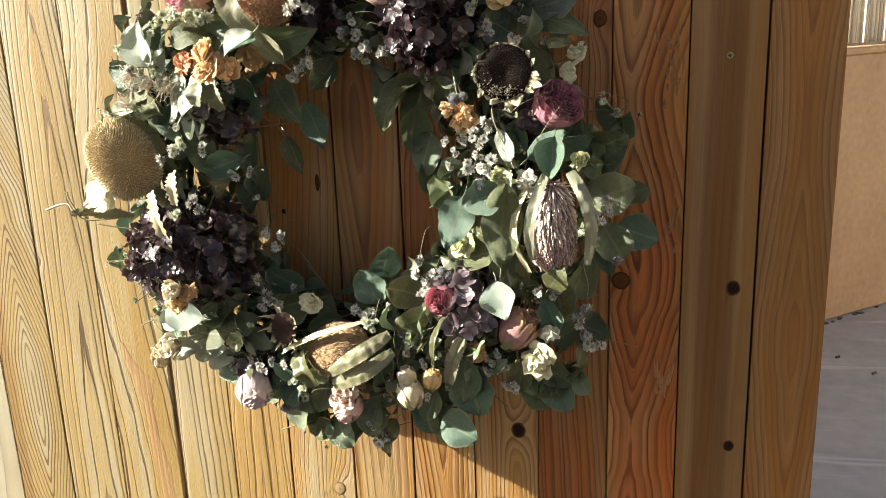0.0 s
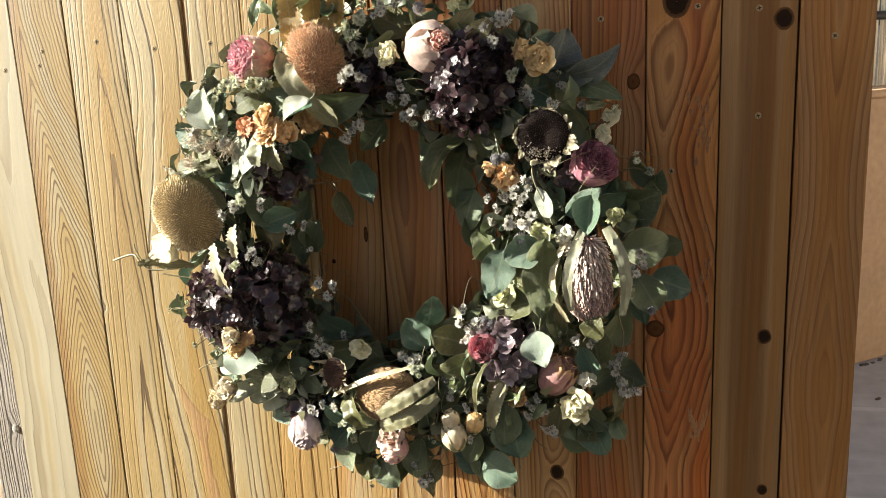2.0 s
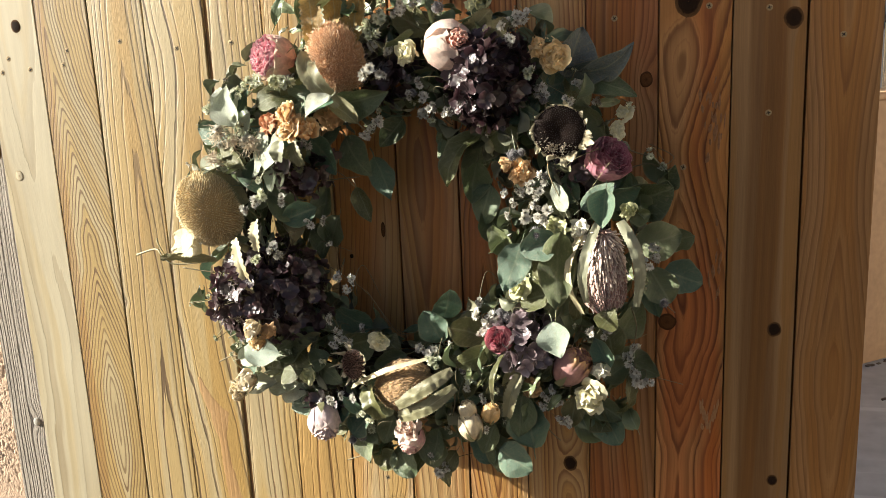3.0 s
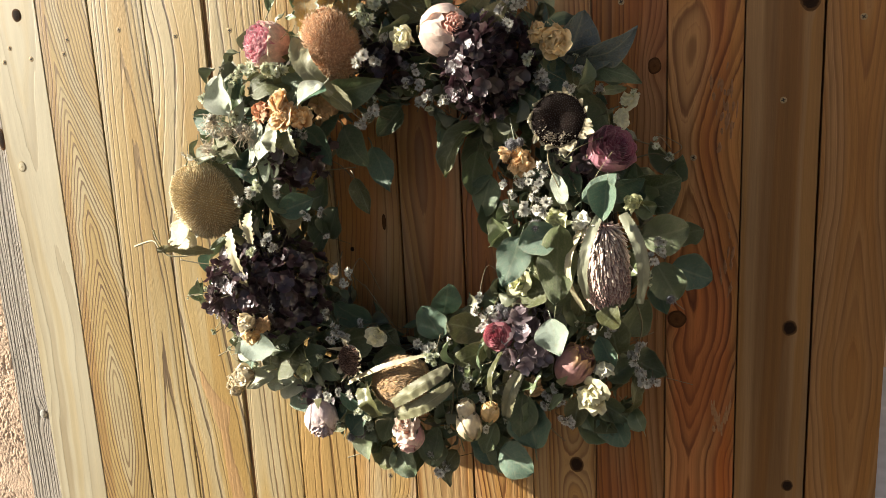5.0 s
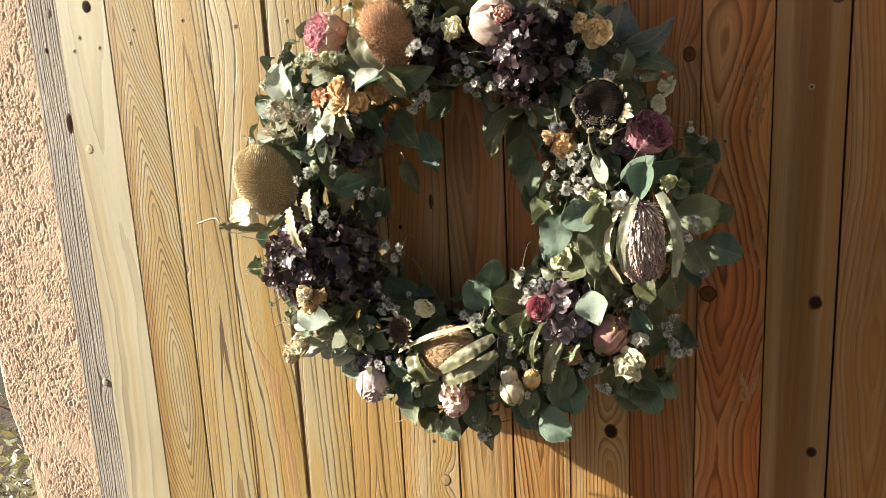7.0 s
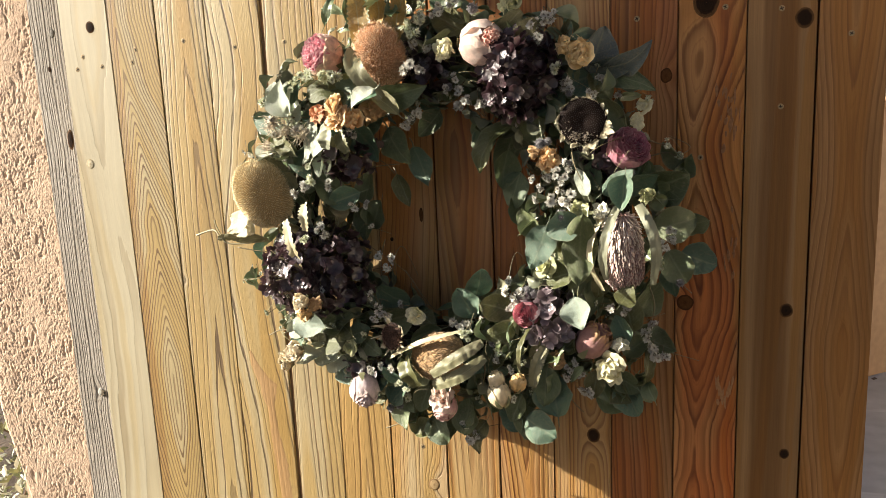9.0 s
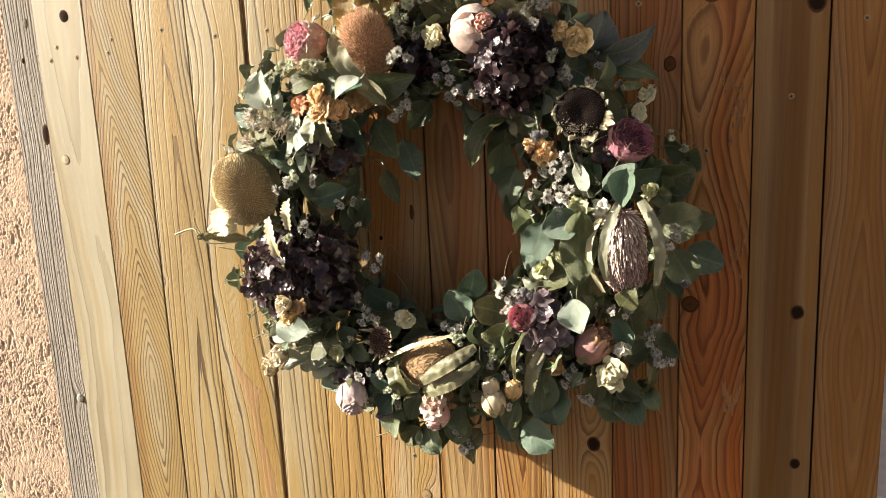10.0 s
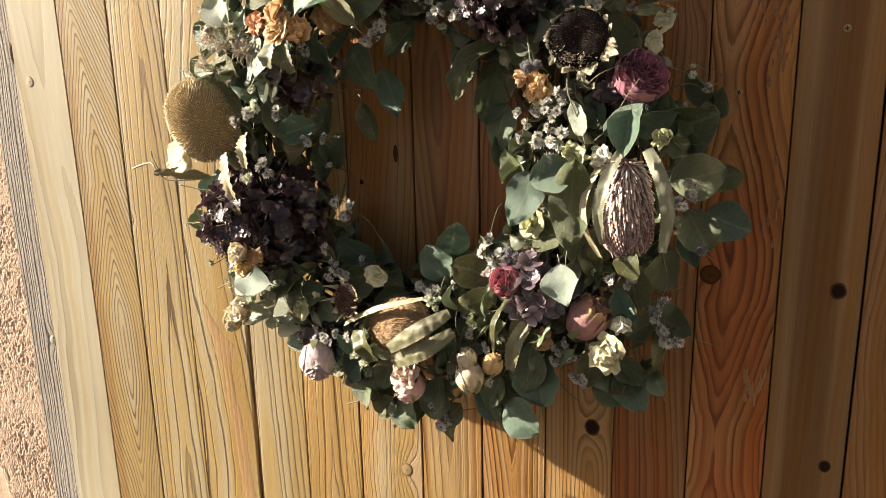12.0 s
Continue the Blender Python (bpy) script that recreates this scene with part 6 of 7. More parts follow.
leaf((-0.130, -0.100, 1.079), 0.0657, 185, 20, 35, mat=pale_leaf, width=0.6, toward=(-0.45, -0.8, 0.4))
leaf((-0.096, -0.095, 1.060), 0.0657, 320, 15, 30, mat=teal_leaf, toward=(-0.5, -0.8, 0.5))
leaf((-0.010, -0.090, 1.148), 0.0586, 20, 5, 10)
leaf((-0.020, -0.080, 1.178), 0.0586, 330, 0, 10, mat=teal_leaf)
leaf((0.036, -0.100, 1.123), 0.0516, 200, 0, 10)
leaf((-0.007, -0.120, 1.039), 0.0547, 60, 15, 0, mat=teal_leaf, toward=(-0.6, -0.7, 0.4))
leaf((-0.014, -0.095, 0.984), 0.0500, 300, kind="curl", toward=(-0.35, -0.9, 0.2))
leaf((0.020, -0.090, 0.964), 0.0469, 210, kind="curl", mat=olive_leaf, toward=(-0.45, -0.8, 0.3))
leaf((0.067, -0.085, 0.963), 0.0500, 250, kind="curl", toward=(-0.40, -0.9, 0.3))
leaf((0.095, -0.105, 1.001), 0.0516, 80, kind="curl", toward=(-0.35, -0.9, 0.1))
leaf((0.104, -0.070, 0.942), 0.0485, 280, 5, 15, mat=olive_leaf)
leaf((0.170, -0.095, 0.999), 0.0578, 120, kind="curl", mat=teal_leaf, toward=(-0.30, -0.9, 0.2))
leaf((0.210, -0.105, 0.986), 0.0547, 320, 20, 10, mat=teal_leaf, toward=(-0.45, -0.8, 0.4))
leaf((0.189, -0.090, 1.021), 0.0547, 250, 5, 10)
leaf((0.282, -0.120, 1.220), 0.0547, 40, 5, 10)
leaf((0.249, -0.135, 1.231), 0.0516, 10, 10, 20, mat=olive_leaf, toward=(-0.5, -0.8, 0.4))
leaf((0.356, -0.080, 1.079), 0.0657, 80, 10, 50, "long", olive_leaf, 1.0)
leaf((0.133, -0.120, 1.056), 0.0891, 95, 10, 70, "long", euc_leaf, 0.6)
leaf((0.089, -0.100, 1.588), 0.0586, 150, 5, 10, mat=olive_leaf)
leaf((0.183, -0.120, 1.582), 0.0485, 40, 20, 20, "serrated", serrate_leaf, 2.4)
leaf((0.205, -0.130, 1.570), 0.0446, 40, 20, 10, "serrated", serrate_leaf, 2.6)
leaf((0.284, -0.160, 1.367), 0.0430, 120, kind="curl", mat=pale_leaf, width=0.75, toward=(-0.35, -0.9, 0.3))

# small leaves in the crowded lower left and upper left of the ring
leaf((-0.070, -0.115, 1.125), 0.0469, 200, kind="curl", toward=(-0.2, -1.0, 0.3))
leaf((-0.051, -0.110, 1.103), 0.0453, 330, kind="curl", toward=(-0.3, -1.0, 0.2))
leaf((-0.140, -0.105, 1.108), 0.0430, 170, kind="curl", mat=olive_leaf, toward=(-0.5, -0.8, 0.5))
leaf((-0.162, -0.090, 1.072), 0.0485, 195, kind="curl", mat=pale_leaf, toward=(-0.4, -0.8, 0.5))
leaf((-0.114, -0.100, 1.069), 0.0516, 345, kind="curl", mat=pale_leaf, toward=(-0.4, -0.8, 0.6))
leaf((-0.086, -0.095, 1.048), 0.0485, 310, kind="curl", mat=teal_leaf, toward=(-0.3, -0.9, 0.4))
leaf((-0.033, -0.115, 1.051), 0.0469, 40, kind="curl", mat=teal_leaf, toward=(-0.5, -0.8, 0.3))
leaf((-0.004, -0.105, 1.013), 0.0516, 320, kind="curl", toward=(-0.3, -1.0, 0.1))
leaf((0.030, -0.105, 1.020), 0.0485, 250, kind="curl", toward=(-0.1, -1.0, 0.1))
leaf((-0.050, -0.090, 1.013), 0.0391, 220, kind="curl", mat=olive_leaf, toward=(-0.3, -0.9, 0.2))
leaf((-0.183, -0.095, 1.101), 0.0406, 215, kind="curl", mat=teal_leaf, toward=(-0.4, -0.9, 0.2))
leaf((-0.088, -0.125, 1.136), 0.0453, 150, kind="curl", mat=olive_leaf, toward=(-0.4, -0.9, 0.4))
leaf((-0.121, -0.120, 1.145), 0.0469, 30, kind="curl", toward=(-0.2, -1.0, 0.3))
leaf((-0.141, -0.120, 1.465), 0.0375, 70, kind="curl", mat=pale_leaf, toward=(-0.5, -0.8, 0.3))
leaf((-0.122, -0.135, 1.413), 0.0453, 240, kind="long", mat=pale_leaf, width=1.6, toward=(-0.5, -0.8, 0.2))
leaf((-0.108, -0.130, 1.391), 0.0391, 280, kind="curl", mat=pale_leaf, toward=(-0.5, -0.7, 0.3))
leaf((-0.178, -0.110, 1.431), 0.0406, 160, kind="curl", mat=olive_leaf, toward=(-0.5, -0.8, 0.3))
leaf((-0.202, -0.105, 1.397), 0.0430, 30, kind="curl", mat=pale_leaf, toward=(-0.4, -0.8, 0.5))
leaf((-0.161, -0.120, 1.412), 0.0485, 330, kind="long", mat=olive_leaf, width=1.4, toward=(-0.3, -0.9, 0.4))
leaf((-0.093, -0.135, 1.390), 0.0360, 260, kind="curl", mat=pale_leaf, toward=(-0.6, -0.7, 0.2))
leaf((-0.116, -0.130, 1.442), 0.0375, 120, kind="curl", mat=pale_leaf, toward=(-0.4, -0.9, 0.3))
leaf((-0.071, -0.140, 1.444), 0.0391, 300, kind="curl", mat=teal_leaf, toward=(-0.4, -0.9, 0.2))
leaf((0.363, -0.070, 1.041), 0.0469, 300, kind="curl", toward=(0.1, -1.0, 0.1))
leaf((0.294, -0.100, 1.057), 0.0469, 260, kind="curl", mat=olive_leaf, toward=(-0.2, -1.0, 0.1))
leaf((0.340, -0.085, 1.054), 0.0485, 330, kind="curl", toward=(-0.1, -1.0, 0.2))
leaf((0.257, -0.120, 1.122), 0.0453, 220, kind="curl", mat=olive_leaf, toward=(-0.4, -0.9, 0.2))
leaf((0.353, -0.100, 1.119), 0.0469, 40, kind="curl", toward=(-0.1, -1.0, 0.3))
leaf((0.334, -0.115, 1.148), 0.0453, 120, kind="curl", mat=teal_leaf, toward=(-0.2, -1.0, 0.3))
leaf((0.160, -0.125, 1.098), 0.0469, 240, kind="long", mat=olive_leaf, width=1.5, toward=(-0.5, -0.8, 0.3))
leaf((0.214, -0.130, 1.106), 0.0547, 235, kind="long", mat=serrate_leaf, width=1.5, toward=(-0.5, -0.8, 0.2))
leaf((0.117, -0.120, 1.085), 0.0469, 340, kind="curl", mat=teal_leaf, toward=(-0.2, -1.0, 0.3))

# ---- filling leaves all round the ring ----
def on_ring(th, psi, tube, ring=0.236):
    """A place on the ring's round body, and the way that its surface faces there."""
    out = Vector((math.cos(th), 0, math.sin(th)))
    n = out * math.cos(psi) + Vector((0, -1, 0)) * math.sin(psi)
    return Vector((CENTRE.x, -0.04, CENTRE.z)) + out * ring + n * tube, n


def free(p):
    """Whether no large flower stands at that place."""
    return p.y > -0.06 or not any((p.x - x) ** 2 + (p.z - z) ** 2 < r * r or shades(p, x, z, r, y) for x, z, r, y in HELD)


def shades(p, x, z, r, y):
    """Whether a leaf at that place would stand between the sun and a large flower."""
    q = p + SUN * ((Vector((x, y, z)) - p).dot(SUN))
    return 0.0 < (Vector((x, y, z)) - p).dot(SUN) < 0.12 and (q - Vector((x, y, z))).length < r * 0.9


def jitter(s):
    return Vector((rw.gauss(0, s), rw.gauss(0, s), rw.gauss(0, s)))


for i in range(200):
    th = 2 * math.pi * (i + rw.uniform(-0.4, 0.4)) / 200
    p, n = on_ring(th, rw.uniform(-0.25, math.pi + 0.15), rw.uniform(0.055, 0.085))
    if not free(p):
        continue
    leaf(p, rw.uniform(0.030, 0.054), math.degrees(th) + rw.uniform(-100, 100), kind="curl" if rw.random() < 0.75 else "long",
         mat=rw.choice((euc_leaf, euc_leaf, teal_leaf, olive_leaf)), toward=n + jitter(0.45))
under = Build()
SHAPES = [leaf_build(rw.choice(("curl", "curl", "long")), 900 + i) for i in range(14)]


def add_leaf(p, length, angle, toward, deep=False):
    if not deep and not free(p):
        return
    shape = rw.choice(SHAPES)
    m = Matrix.Translation(p) @ leaf_turn(angle, toward) @ Matrix.Diagonal((length, length * rw.uniform(0.8, 1.1), length, 1)) @ Matrix.Translation((-0.5, 0, 0))
    n0 = len(under.v)
    under.v += [tuple(m @ Vector(q)) for q in shape.v]
    under.f += [tuple(n0 + k for k in f) for f in shape.f]
    under.tip += shape.tip
    under.rib += shape.rib


for i in range(900):
    th = rw.uniform(0, 2 * math.pi)
    p, n = on_ring(th, rw.uniform(-0.2, math.pi + 0.3), rw.uniform(0.02, 0.072))
    add_leaf(p, rw.uniform(0.024, 0.046), math.degrees(th) + rw.uniform(-140, 140), n + jitter(0.5))
# extra leaves at the top, added so that the ring's shadow closes
for i in range(70):
    th = radians(rw.uniform(35, 120))
    rad, h = rw.uniform(0.255, 0.335), rw.uniform(0.05, 0.14)
    add_leaf(Vector((CENTRE.x + rad * math.cos(th), -h, CENTRE.z + rad * math.sin(th))), rw.uniform(0.03, 0.055), math.degrees(th) + rw.uniform(-60, 60), Vector((math.cos(th), -1, math.sin(th))) + jitter(0.5))
for i in range(110):
    th = radians(rw.uniform(-60, 35) if i % 2 else rw.uniform(195, 265))
    rad, h = rw.uniform(0.26, 0.335), rw.uniform(0.03, 0.085)
    add_leaf(Vector((CENTRE.x + rad * math.cos(th), -h, CENTRE.z + rad * math.sin(th))), rw.uniform(0.028, 0.05), math.degrees(th) + rw.uniform(-60, 60), Vector((math.cos(th), -1, math.sin(th))) + jitter(0.5))
for i in range(70):
    th = radians(rw.uniform(238, 305))
    rad, h = rw.uniform(0.255, 0.325), rw.uniform(0.03, 0.095)
    add_leaf(Vector((CENTRE.x + rad * math.cos(th), -h, CENTRE.z + rad * math.sin(th))), rw.uniform(0.03, 0.05), math.degrees(th) + rw.uniform(-70, 70), Vector((-0.35, -1, 0.1)) + jitter(0.45))
# extra leaves inside the ring's right side, added to plug sun leaks
for i in range(150):
    th = radians(rw.uniform(-45, 30))
    p, n = on_ring(th, rw.uniform(0.3, math.pi - 0.2), rw.uniform(0.0, 0.055))
    add_leaf(p, rw.uniform(0.034, 0.05), rw.uniform(0, 360), Vector((-0.9, -0.35, 0.4)) + jitter(0.4))
# packed leaves behind the pale banksia, added to block sun leaks through the ring
for i in range(46):
    x = rw.uniform(0.20, 0.36)
    p = Vector((x, -(0.66 - x) / 4.2, 1.10 + (0.66 - x) * 0.445)) + jitter(0.016)
    add_leaf(p, rw.uniform(0.034, 0.046), rw.uniform(0, 360), Vector((-0.9, -0.35, 0.4)) + jitter(0.3), True)
# another added row, which stops sun streaks on the gate's lower right
for i in range(60):
    t = rw.random()
    p = Vector((0.14 + 0.22 * t, -0.115 + 0.045 * t, 1.150 - 0.085 * t)) + jitter(0.018)
    add_leaf(p, rw.uniform(0.032, 0.046), rw.uniform(0, 360), Vector((-0.9, -0.35, 0.4)) + jitter(0.3), True)
# small clumps that close gaps; the last two block sun on leaves beyond
for x, y, z in ((0.092, -0.060, 1.522), (0.310, -0.060, 1.096), (0.089, -0.060, 1.520), (0.348, -0.085, 1.368), (0.365, -0.080, 1.335)):
    for i in range(9):
        add_leaf(Vector((x, y, z)) + jitter(0.010), rw.uniform(0.034, 0.046), rw.uniform(0, 360), Vector((-0.2, -1.0, 0.1)) + jitter(0.3), True)
tagged(part("under_leaves", under.mesh("under_leaves", euc_leaf), wreath), "dense small dried leaves deep in the ring, some added to block sun", kind="stuff")

# small curled leaves over the front of the ring
mixed_leaf = leaf_material("mixed_leaf", ((0.098, 0.119, 0.068), (0.166, 0.170, 0.089), (0.128, 0.151, 0.100), (0.246, 0.242, 0.153), (0.081, 0.100, 0.066), (0.191, 0.166, 0.085), (0.102, 0.128, 0.089)), 0.48, 0.2)
front = Build()
for i in range(330):
    th = rw.uniform(0, 2 * math.pi)
    p, n = on_ring(th, rw.uniform(0.1, math.pi - 0.1), rw.uniform(0.070, 0.098), 0.240)
    if not free(p):
        continue
    shape, length = rw.choice(SHAPES), rw.uniform(0.018, 0.036)
    m = Matrix.Translation(p) @ leaf_turn(math.degrees(th) + rw.uniform(-150, 150), n + jitter(0.7)) @ Matrix.Diagonal((length, length * rw.uniform(0.7, 1.1), length * 1.5, 1)) @ Matrix.Translation((-0.5, 0, 0))
    n0 = len(front.v)
    front.v += [tuple(m @ Vector(q)) for q in shape.v]
    front.f += [tuple(n0 + k for k in f) for f in shape.f]
    front.tip += shape.tip
    front.rib += shape.rib
tagged(part("curled_leaves", front.mesh("curled_leaves", mixed_leaf), wreath), "small curled grey-green and tan leaves", kind="stuff")

# ---- small papery flowers ----
SPRIGS = [sprig_mesh(100 + i, white_papery, rw.choice((2, 3, 4))) for i in range(6)]
SPRIGS_G = [sprig_mesh(200 + i, green_white, rw.choice((3, 4)), 0.0080, 26, 0.0064) for i in range(4)]
THISTLES = [thistle_mesh(300 + i, thistle_blue) for i in range(3)]


def sprig(loc, size=1.0, green=False):
    me = rw.choice(SPRIGS_G if green else SPRIGS)
    part("small_flower", me, wreath, facing(loc, (rw.gauss(0, 0.4) - 0.2, -1.0, rw.gauss(0, 0.4) + 0.2), rw.uniform(0, 360)) @ Matrix.Scale(size, 4))
    p = Vector(loc)
    stem([p + Vector((0, 0.004, 0)), p + Vector((rw.gauss(0, 0.012), 0.025, rw.gauss(0, 0.012))), p + Vector((rw.gauss(0, 0.02), 0.055, rw.gauss(0, 0.02)))], 0.0006)


def thistle(loc, size=1.0):
    part("thistle", rw.choice(THISTLES), wreath, facing(loc, (rw.gauss(0, 0.5), -1.0, 0.4 + rw.gauss(0, 0.4)), rw.uniform(0, 360)) @ Matrix.Scale(size, 4))
    p = Vector(loc)
    stem([p + Vector((0, 0.004, 0)), p + Vector((rw.gauss(0, 0.01), 0.03, -0.015)), p + Vector((rw.gauss(0, 0.02), 0.055, -0.03))], 0.0007)


sprig((0.045, -0.120, 1.562)); sprig((0.065, -0.120, 1.556)); sprig((0.043, -0.150, 1.528), 1.2); sprig((0.059, -0.145, 1.523))
sprig((0.026, -0.120, 1.446), 0.9); sprig((0.045, -0.120, 1.461), 0.9); sprig((0.037, -0.120, 1.454), 0.8)
sprig((0.124, -0.130, 1.477)); sprig((0.140, -0.130, 1.473)); sprig((0.107, -0.120, 1.493)); sprig((0.087, -0.110, 1.495), 0.8); sprig((0.101, -0.110, 1.508), 0.8)
sprig((0.218, -0.130, 1.577), 1.2); sprig((0.233, -0.130, 1.585), 1.1); sprig((0.245, -0.130, 1.586), 1.1); sprig((0.227, -0.140, 1.560))
sprig((0.257, -0.120, 1.498)); sprig((0.267, -0.120, 1.489)); sprig((0.294, -0.120, 1.483), 0.9); sprig((0.308, -0.110, 1.500), 0.9); sprig((0.323, -0.100, 1.517), 0.9); sprig((0.309, -0.100, 1.516), 0.8)
sprig((0.368, -0.090, 1.471), 0.9, True); sprig((0.393, -0.090, 1.408), 1.1, True); sprig((0.410, -0.090, 1.392), 0.9, True)
sprig((0.038, -0.130, 1.586), 1.5, True); sprig((0.044, -0.130, 1.574), 1.2, True); sprig((0.027, -0.120, 1.600), 1.4, True); sprig((0.055, -0.120, 1.592), 1.3, True)
sprig((-0.127, -0.145, 1.518), 1.3, True); sprig((-0.107, -0.150, 1.519), 1.4, True); sprig((-0.081, -0.155, 1.521), 1.4, True); sprig((-0.067, -0.155, 1.519), 1.2, True); sprig((-0.137, -0.140, 1.509), 1.2, True)
sprig((-0.211, -0.090, 1.482), 1.0, True); sprig((-0.186, -0.110, 1.439), 1.1); sprig((-0.165, -0.115, 1.444), 1.0, True); sprig((-0.147, -0.120, 1.456), 1.2, True); sprig((-0.141, -0.120, 1.439), 1.3); sprig((-0.193, -0.110, 1.413), 1.3, True); sprig((-0.181, -0.110, 1.404), 1.0, True)
sprig((-0.125, -0.130, 1.391), 1.2, True); sprig((-0.125, -0.130, 1.367), 1.0, True); sprig((-0.135, -0.130, 1.357)); sprig((-0.099, -0.120, 1.358), 0.9); sprig((-0.144, -0.140, 1.349), 1.0); sprig((-0.066, -0.110, 1.324), 1.0); sprig((-0.052, -0.090, 1.323), 0.7)
sprig((-0.100, -0.160, 1.300), 1.1); sprig((-0.093, -0.155, 1.292), 0.9); sprig((-0.028, -0.110, 1.246)); sprig((-0.008, -0.110, 1.243)); sprig((-0.017, -0.110, 1.229), 0.9)
sprig((-0.039, -0.120, 1.190), 1.1); sprig((-0.029, -0.120, 1.168)); sprig((-0.024, -0.120, 1.156), 0.9); sprig((-0.039, -0.120, 1.152), 0.8); sprig((-0.113, -0.150, 1.202)); sprig((-0.179, -0.120, 1.190), 0.9)
sprig((0.086, -0.120, 1.148)); sprig((0.096, -0.120, 1.142)); sprig((0.107, -0.120, 1.152)); sprig((0.131, -0.120, 1.157), 0.8)
sprig((0.171, -0.130, 1.204), 1.1); sprig((0.185, -0.130, 1.192), 1.2); sprig((0.193, -0.130, 1.198)); sprig((0.176, -0.130, 1.181), 0.9)
sprig((0.266, -0.165, 1.345), 1.5); sprig((0.241, -0.155, 1.340), 1.2); sprig((0.218, -0.140, 1.341), 0.9); sprig((0.245, -0.140, 1.375), 1.1); sprig((0.256, -0.140, 1.368), 0.9); sprig((0.265, -0.140, 1.389)); sprig((0.232, -0.130, 1.370), 0.8); sprig((0.210, -0.130, 1.367), 0.7); sprig((0.253, -0.150, 1.354), 0.8); sprig((0.224, -0.140, 1.356), 0.7)
sprig((0.399, -0.110, 1.292), 1.0); sprig((0.402, -0.110, 1.280), 0.9); sprig((0.383, -0.120, 1.254), 1.2, True); sprig((0.390, -0.120, 1.269), 0.9); sprig((0.388, -0.120, 1.246), 0.9, True)
sprig((0.321, -0.130, 1.180), 1.0); sprig((0.378, -0.100, 1.149), 1.1); sprig((0.369, -0.100, 1.136)); sprig((0.377, -0.100, 1.119), 1.1); sprig((0.383, -0.100, 1.106), 1.2); sprig((0.391, -0.100, 1.104), 0.9)
sprig((0.155, -0.130, 1.109), 1.0, True); sprig((0.166, -0.130, 1.102), 0.9, True); sprig((0.153, -0.130, 1.099), 0.8); sprig((0.112, -0.140, 1.135), 1.1, True); sprig((0.104, -0.140, 1.140), 0.9, True)
sprig((0.260, -0.120, 1.087)); sprig((0.274, -0.120, 1.079), 1.1); sprig((0.269, -0.120, 1.097), 0.9); sprig((0.279, -0.110, 1.052), 1.1); sprig((0.288, -0.110, 1.045), 0.8); sprig((0.255, -0.120, 1.073), 0.8)
sprig((0.091, -0.100, 0.978), 0.9); sprig((0.100, -0.090, 0.949), 1.1); sprig((0.110, -0.090, 0.961), 0.8); sprig((0.001, -0.140, 1.056), 1.0, True); sprig((0.014, -0.140, 1.048), 0.9, True); sprig((-0.010, -0.130, 1.076), 1.0); sprig((0.011, -0.130, 1.082), 0.8); sprig((-0.046, -0.130, 1.072), 0.9); sprig((-0.032, -0.130, 1.077), 0.8)
sprig((-0.162, -0.110, 1.104), 0.8, True); sprig((-0.066, -0.110, 1.086), 0.9, True); sprig((-0.086, -0.110, 1.121), 0.8, True); sprig((-0.045, -0.090, 1.291), 0.6)
sprig((0.046, -0.110, 1.596), 1.3, True); sprig((0.084, -0.110, 1.608), 1.2); sprig((0.103, -0.110, 1.611), 1.1); sprig((0.076, -0.110, 1.599), 1.0); sprig((0.233, -0.120, 1.584), 1.0); sprig((0.052, -0.100, 1.612), 1.2, True)
thistle((0.256, -0.160, 1.320), 1.3); thistle((0.225, -0.140, 1.417), 1.1); thistle((0.209, -0.130, 1.201), 1.1); thistle((0.201, -0.130, 1.206), 0.9); thistle((-0.025, -0.110, 1.003), 0.9); thistle((-0.010, -0.110, 1.009)); thistle((0.413, -0.090, 1.212), 0.9)
thistle((0.148, -0.130, 1.124), 0.9); thistle((0.086, -0.110, 1.516), 0.8); thistle((0.132, -0.120, 1.603), 1.1); thistle((0.091, -0.110, 1.497), 0.8); thistle((0.263, -0.120, 1.484), 0.8); thistle((0.209, -0.120, 1.449), 0.7); thistle((0.235, -0.140, 1.420), 0.8)

for i in range(46):
    th = 2 * math.pi * (i + rw.uniform(-0.5, 0.5)) / 46
    p, n = on_ring(th, rw.uniform(0.5, math.pi - 0.5), rw.uniform(0.085, 0.105), 0.238)
    if free(p):
        sprig(p, rw.uniform(0.7, 1.05), i % 3 == 0)

# ---- fine stalks and tendrils ----
stem([(-0.343, -0.100, 1.275), (-0.309, -0.105, 1.285), (-0.296, -0.110, 1.276), (-0.278, -0.110, 1.264), (-0.227, -0.100, 1.266)], 0.0014, bract_leaf)
stem([(-0.302, -0.110, 1.302), (-0.300, -0.110, 1.292), (-0.292, -0.110, 1.276)], 0.0012, bract_leaf)
stem([(-0.277, -0.090, 1.254), (-0.244, -0.090, 1.249), (-0.206, -0.090, 1.246)])
stem([(-0.276, -0.085, 1.198), (-0.241, -0.085, 1.202), (-0.203, -0.085, 1.195)])
stem([(0.004, -0.090, 1.223), (0.032, -0.090, 1.181), (0.053, -0.090, 1.159), (0.088, -0.090, 1.169)], 0.00045)
stem([(-0.048, -0.090, 1.257), (0.006, -0.085, 1.215), (0.040, -0.090, 1.159)], 0.00045)
stem([(0.134, -0.130, 1.145), (0.179, -0.130, 1.130), (0.203, -0.130, 1.148)])
stem([(0.135, -0.140, 1.106), (0.136, -0.140, 1.081), (0.129, -0.130, 1.051)], 0.0012)
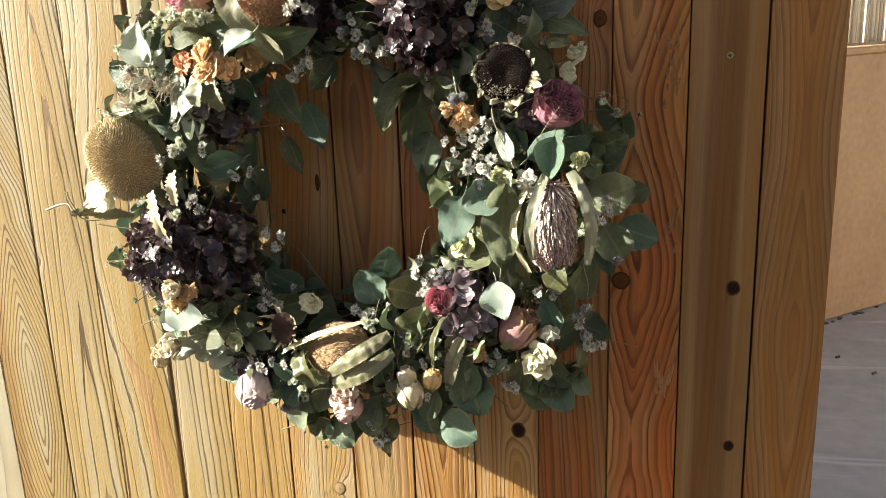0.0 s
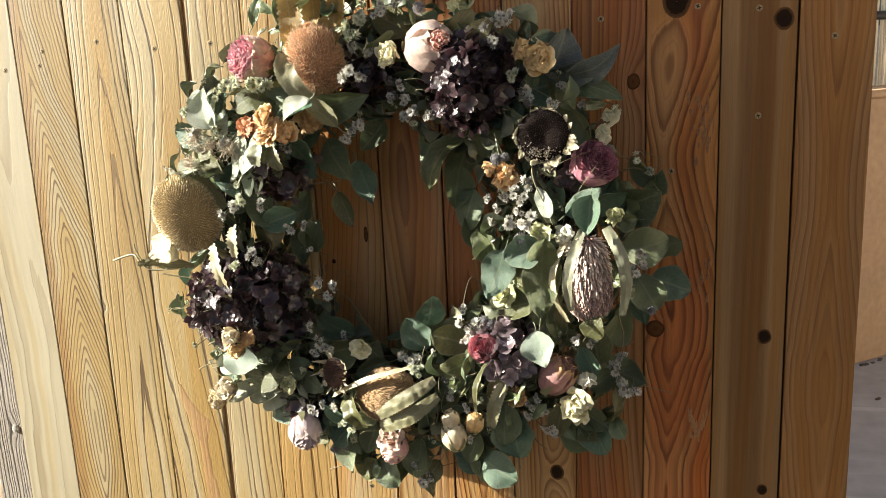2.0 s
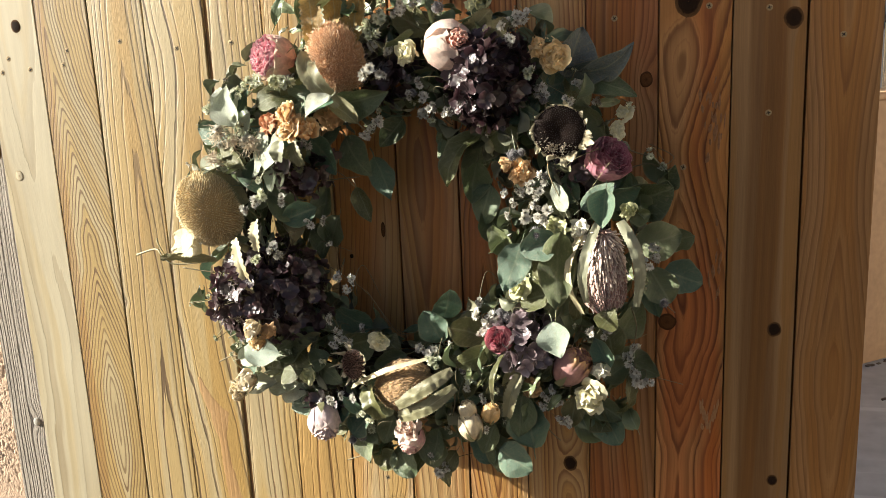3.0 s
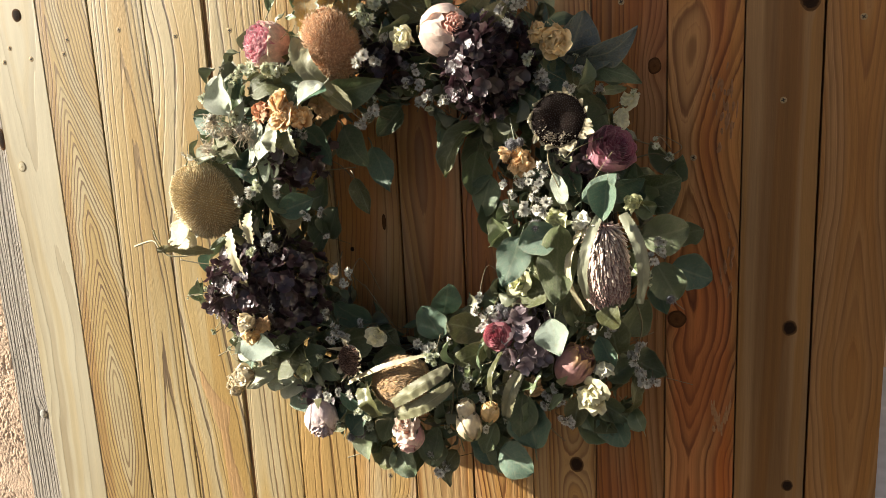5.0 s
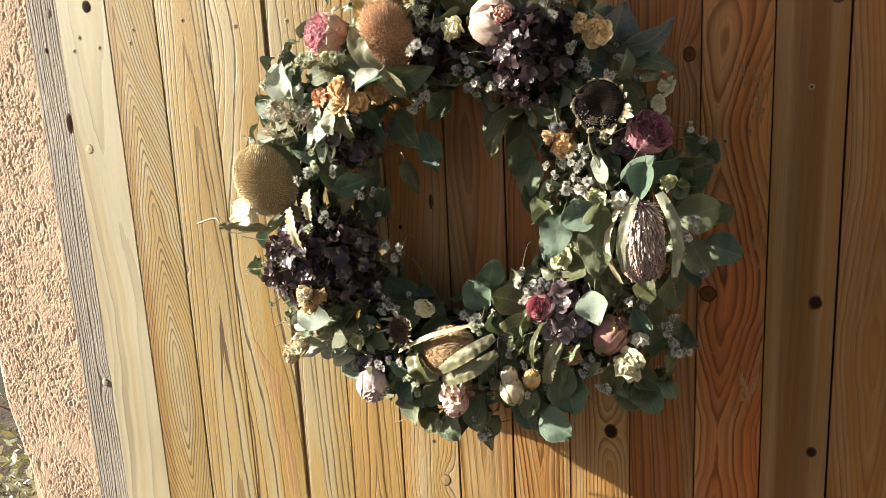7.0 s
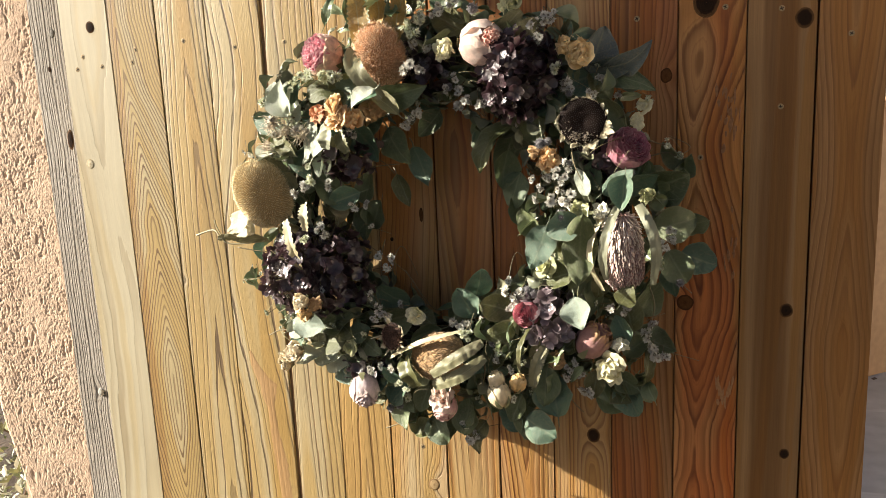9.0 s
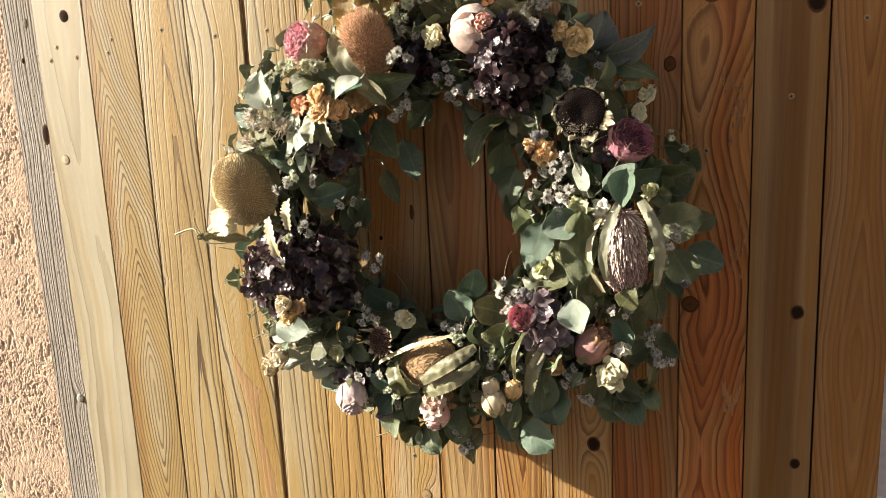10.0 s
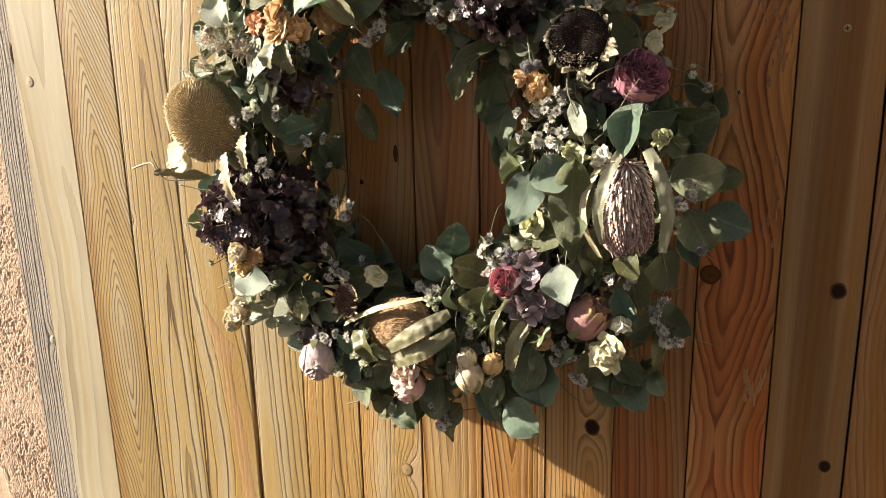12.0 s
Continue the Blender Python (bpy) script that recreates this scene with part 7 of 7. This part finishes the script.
stem([(0.267, -0.130, 1.411), (0.272, -0.150, 1.391), (0.288, -0.160, 1.359)])
stem([(0.355, -0.090, 1.420), (0.381, -0.090, 1.410), (0.399, -0.090, 1.407)])
stem([(0.363, -0.090, 1.390), (0.392, -0.090, 1.397), (0.410, -0.090, 1.389)])
stem([(-0.115, -0.120, 1.380), (-0.062, -0.120, 1.382), (-0.014, -0.110, 1.386), (0.011, -0.110, 1.388)])
stem([(0.222, -0.130, 1.449), (0.227, -0.140, 1.431), (0.231, -0.140, 1.408)], 0.0006, pale_leaf)
stem([(0.371, -0.100, 1.209), (0.378, -0.100, 1.181), (0.373, -0.100, 1.153)])
stem([(-0.220, -0.080, 1.143), (-0.185, -0.090, 1.161), (-0.151, -0.100, 1.169)])
stem([(-0.244, -0.070, 1.101), (-0.213, -0.080, 1.115), (-0.170, -0.090, 1.111)])
stem([(-0.049, -0.070, 0.950), (-0.024, -0.080, 0.963), (0.007, -0.090, 0.977)])
stem([(0.254, -0.080, 1.025), (0.261, -0.070, 1.010), (0.271, -0.050, 0.990)])
stem(((-0.204, -0.090, 1.209), (-0.226, -0.095, 1.207), (-0.265, -0.095, 1.200)), 0.0007, pale_twig)
stem(((-0.190, -0.100, 1.167), (-0.208, -0.100, 1.173), (-0.232, -0.095, 1.149)), 0.0007, pale_twig)
stem(((-0.181, -0.100, 1.094), (-0.203, -0.100, 1.111), (-0.214, -0.090, 1.120)), 0.0007, pale_twig)
sprig((-0.265, -0.097, 1.201), 0.55, True)
sprig((-0.236, -0.097, 1.213), 0.55, True)
sprig((-0.232, -0.097, 1.149), 0.55, True)
sprig((-0.210, -0.097, 1.123), 0.45, True)
sprig((-0.232, -0.097, 1.177), 0.4, True)
for i in range(64):
    th, h = rw.uniform(0, 2 * math.pi), rw.uniform(0.07, 0.145)
    r0 = rw.uniform(0.19, 0.29)
    p = Vector((CENTRE.x + r0 * math.cos(th), -h, CENTRE.z + r0 * math.sin(th)))
    d = Vector((rw.gauss(0, 1), rw.gauss(0, 0.35), rw.gauss(0, 1))).normalized() * rw.uniform(0.014, 0.034)
    stem([p - d, p + Vector((rw.gauss(0, 0.006), -0.006, rw.gauss(0, 0.006))), p + d], rw.uniform(0.0003, 0.0005), pale_twig if i % 2 else twig)

# tiny buds on hair-thin stalks all over the ring
BUDS = [sprig_mesh(400 + i, green_white if i % 2 else white_papery, 2, 0.005, 7, 0.0034) for i in range(4)]
for i in range(90):
    th = 2 * math.pi * (i + rw.uniform(-0.5, 0.5)) / 90
    r0 = rw.choice((rw.uniform(0.17, 0.20), rw.uniform(0.21, 0.28), rw.uniform(0.28, 0.325)))
    h = 0.155 - 6.0 * (r0 - 0.24) ** 2 - rw.uniform(0.0, 0.05)
    p = Vector((CENTRE.x + r0 * math.cos(th), -h, CENTRE.z + r0 * math.sin(th)))
    if not free(p):
        continue
    part("flower_bud", rw.choice(BUDS), wreath, facing(p, (rw.gauss(0, 0.5), -1, rw.gauss(0, 0.5)), rw.uniform(0, 360)) @ Matrix.Scale(rw.uniform(0.8, 1.3), 4))
    stem([p, p + Vector((rw.gauss(0, 0.012), 0.02, rw.gauss(0, 0.012))), p + Vector((rw.gauss(0, 0.02), 0.05, rw.gauss(0, 0.02)))], 0.0005)
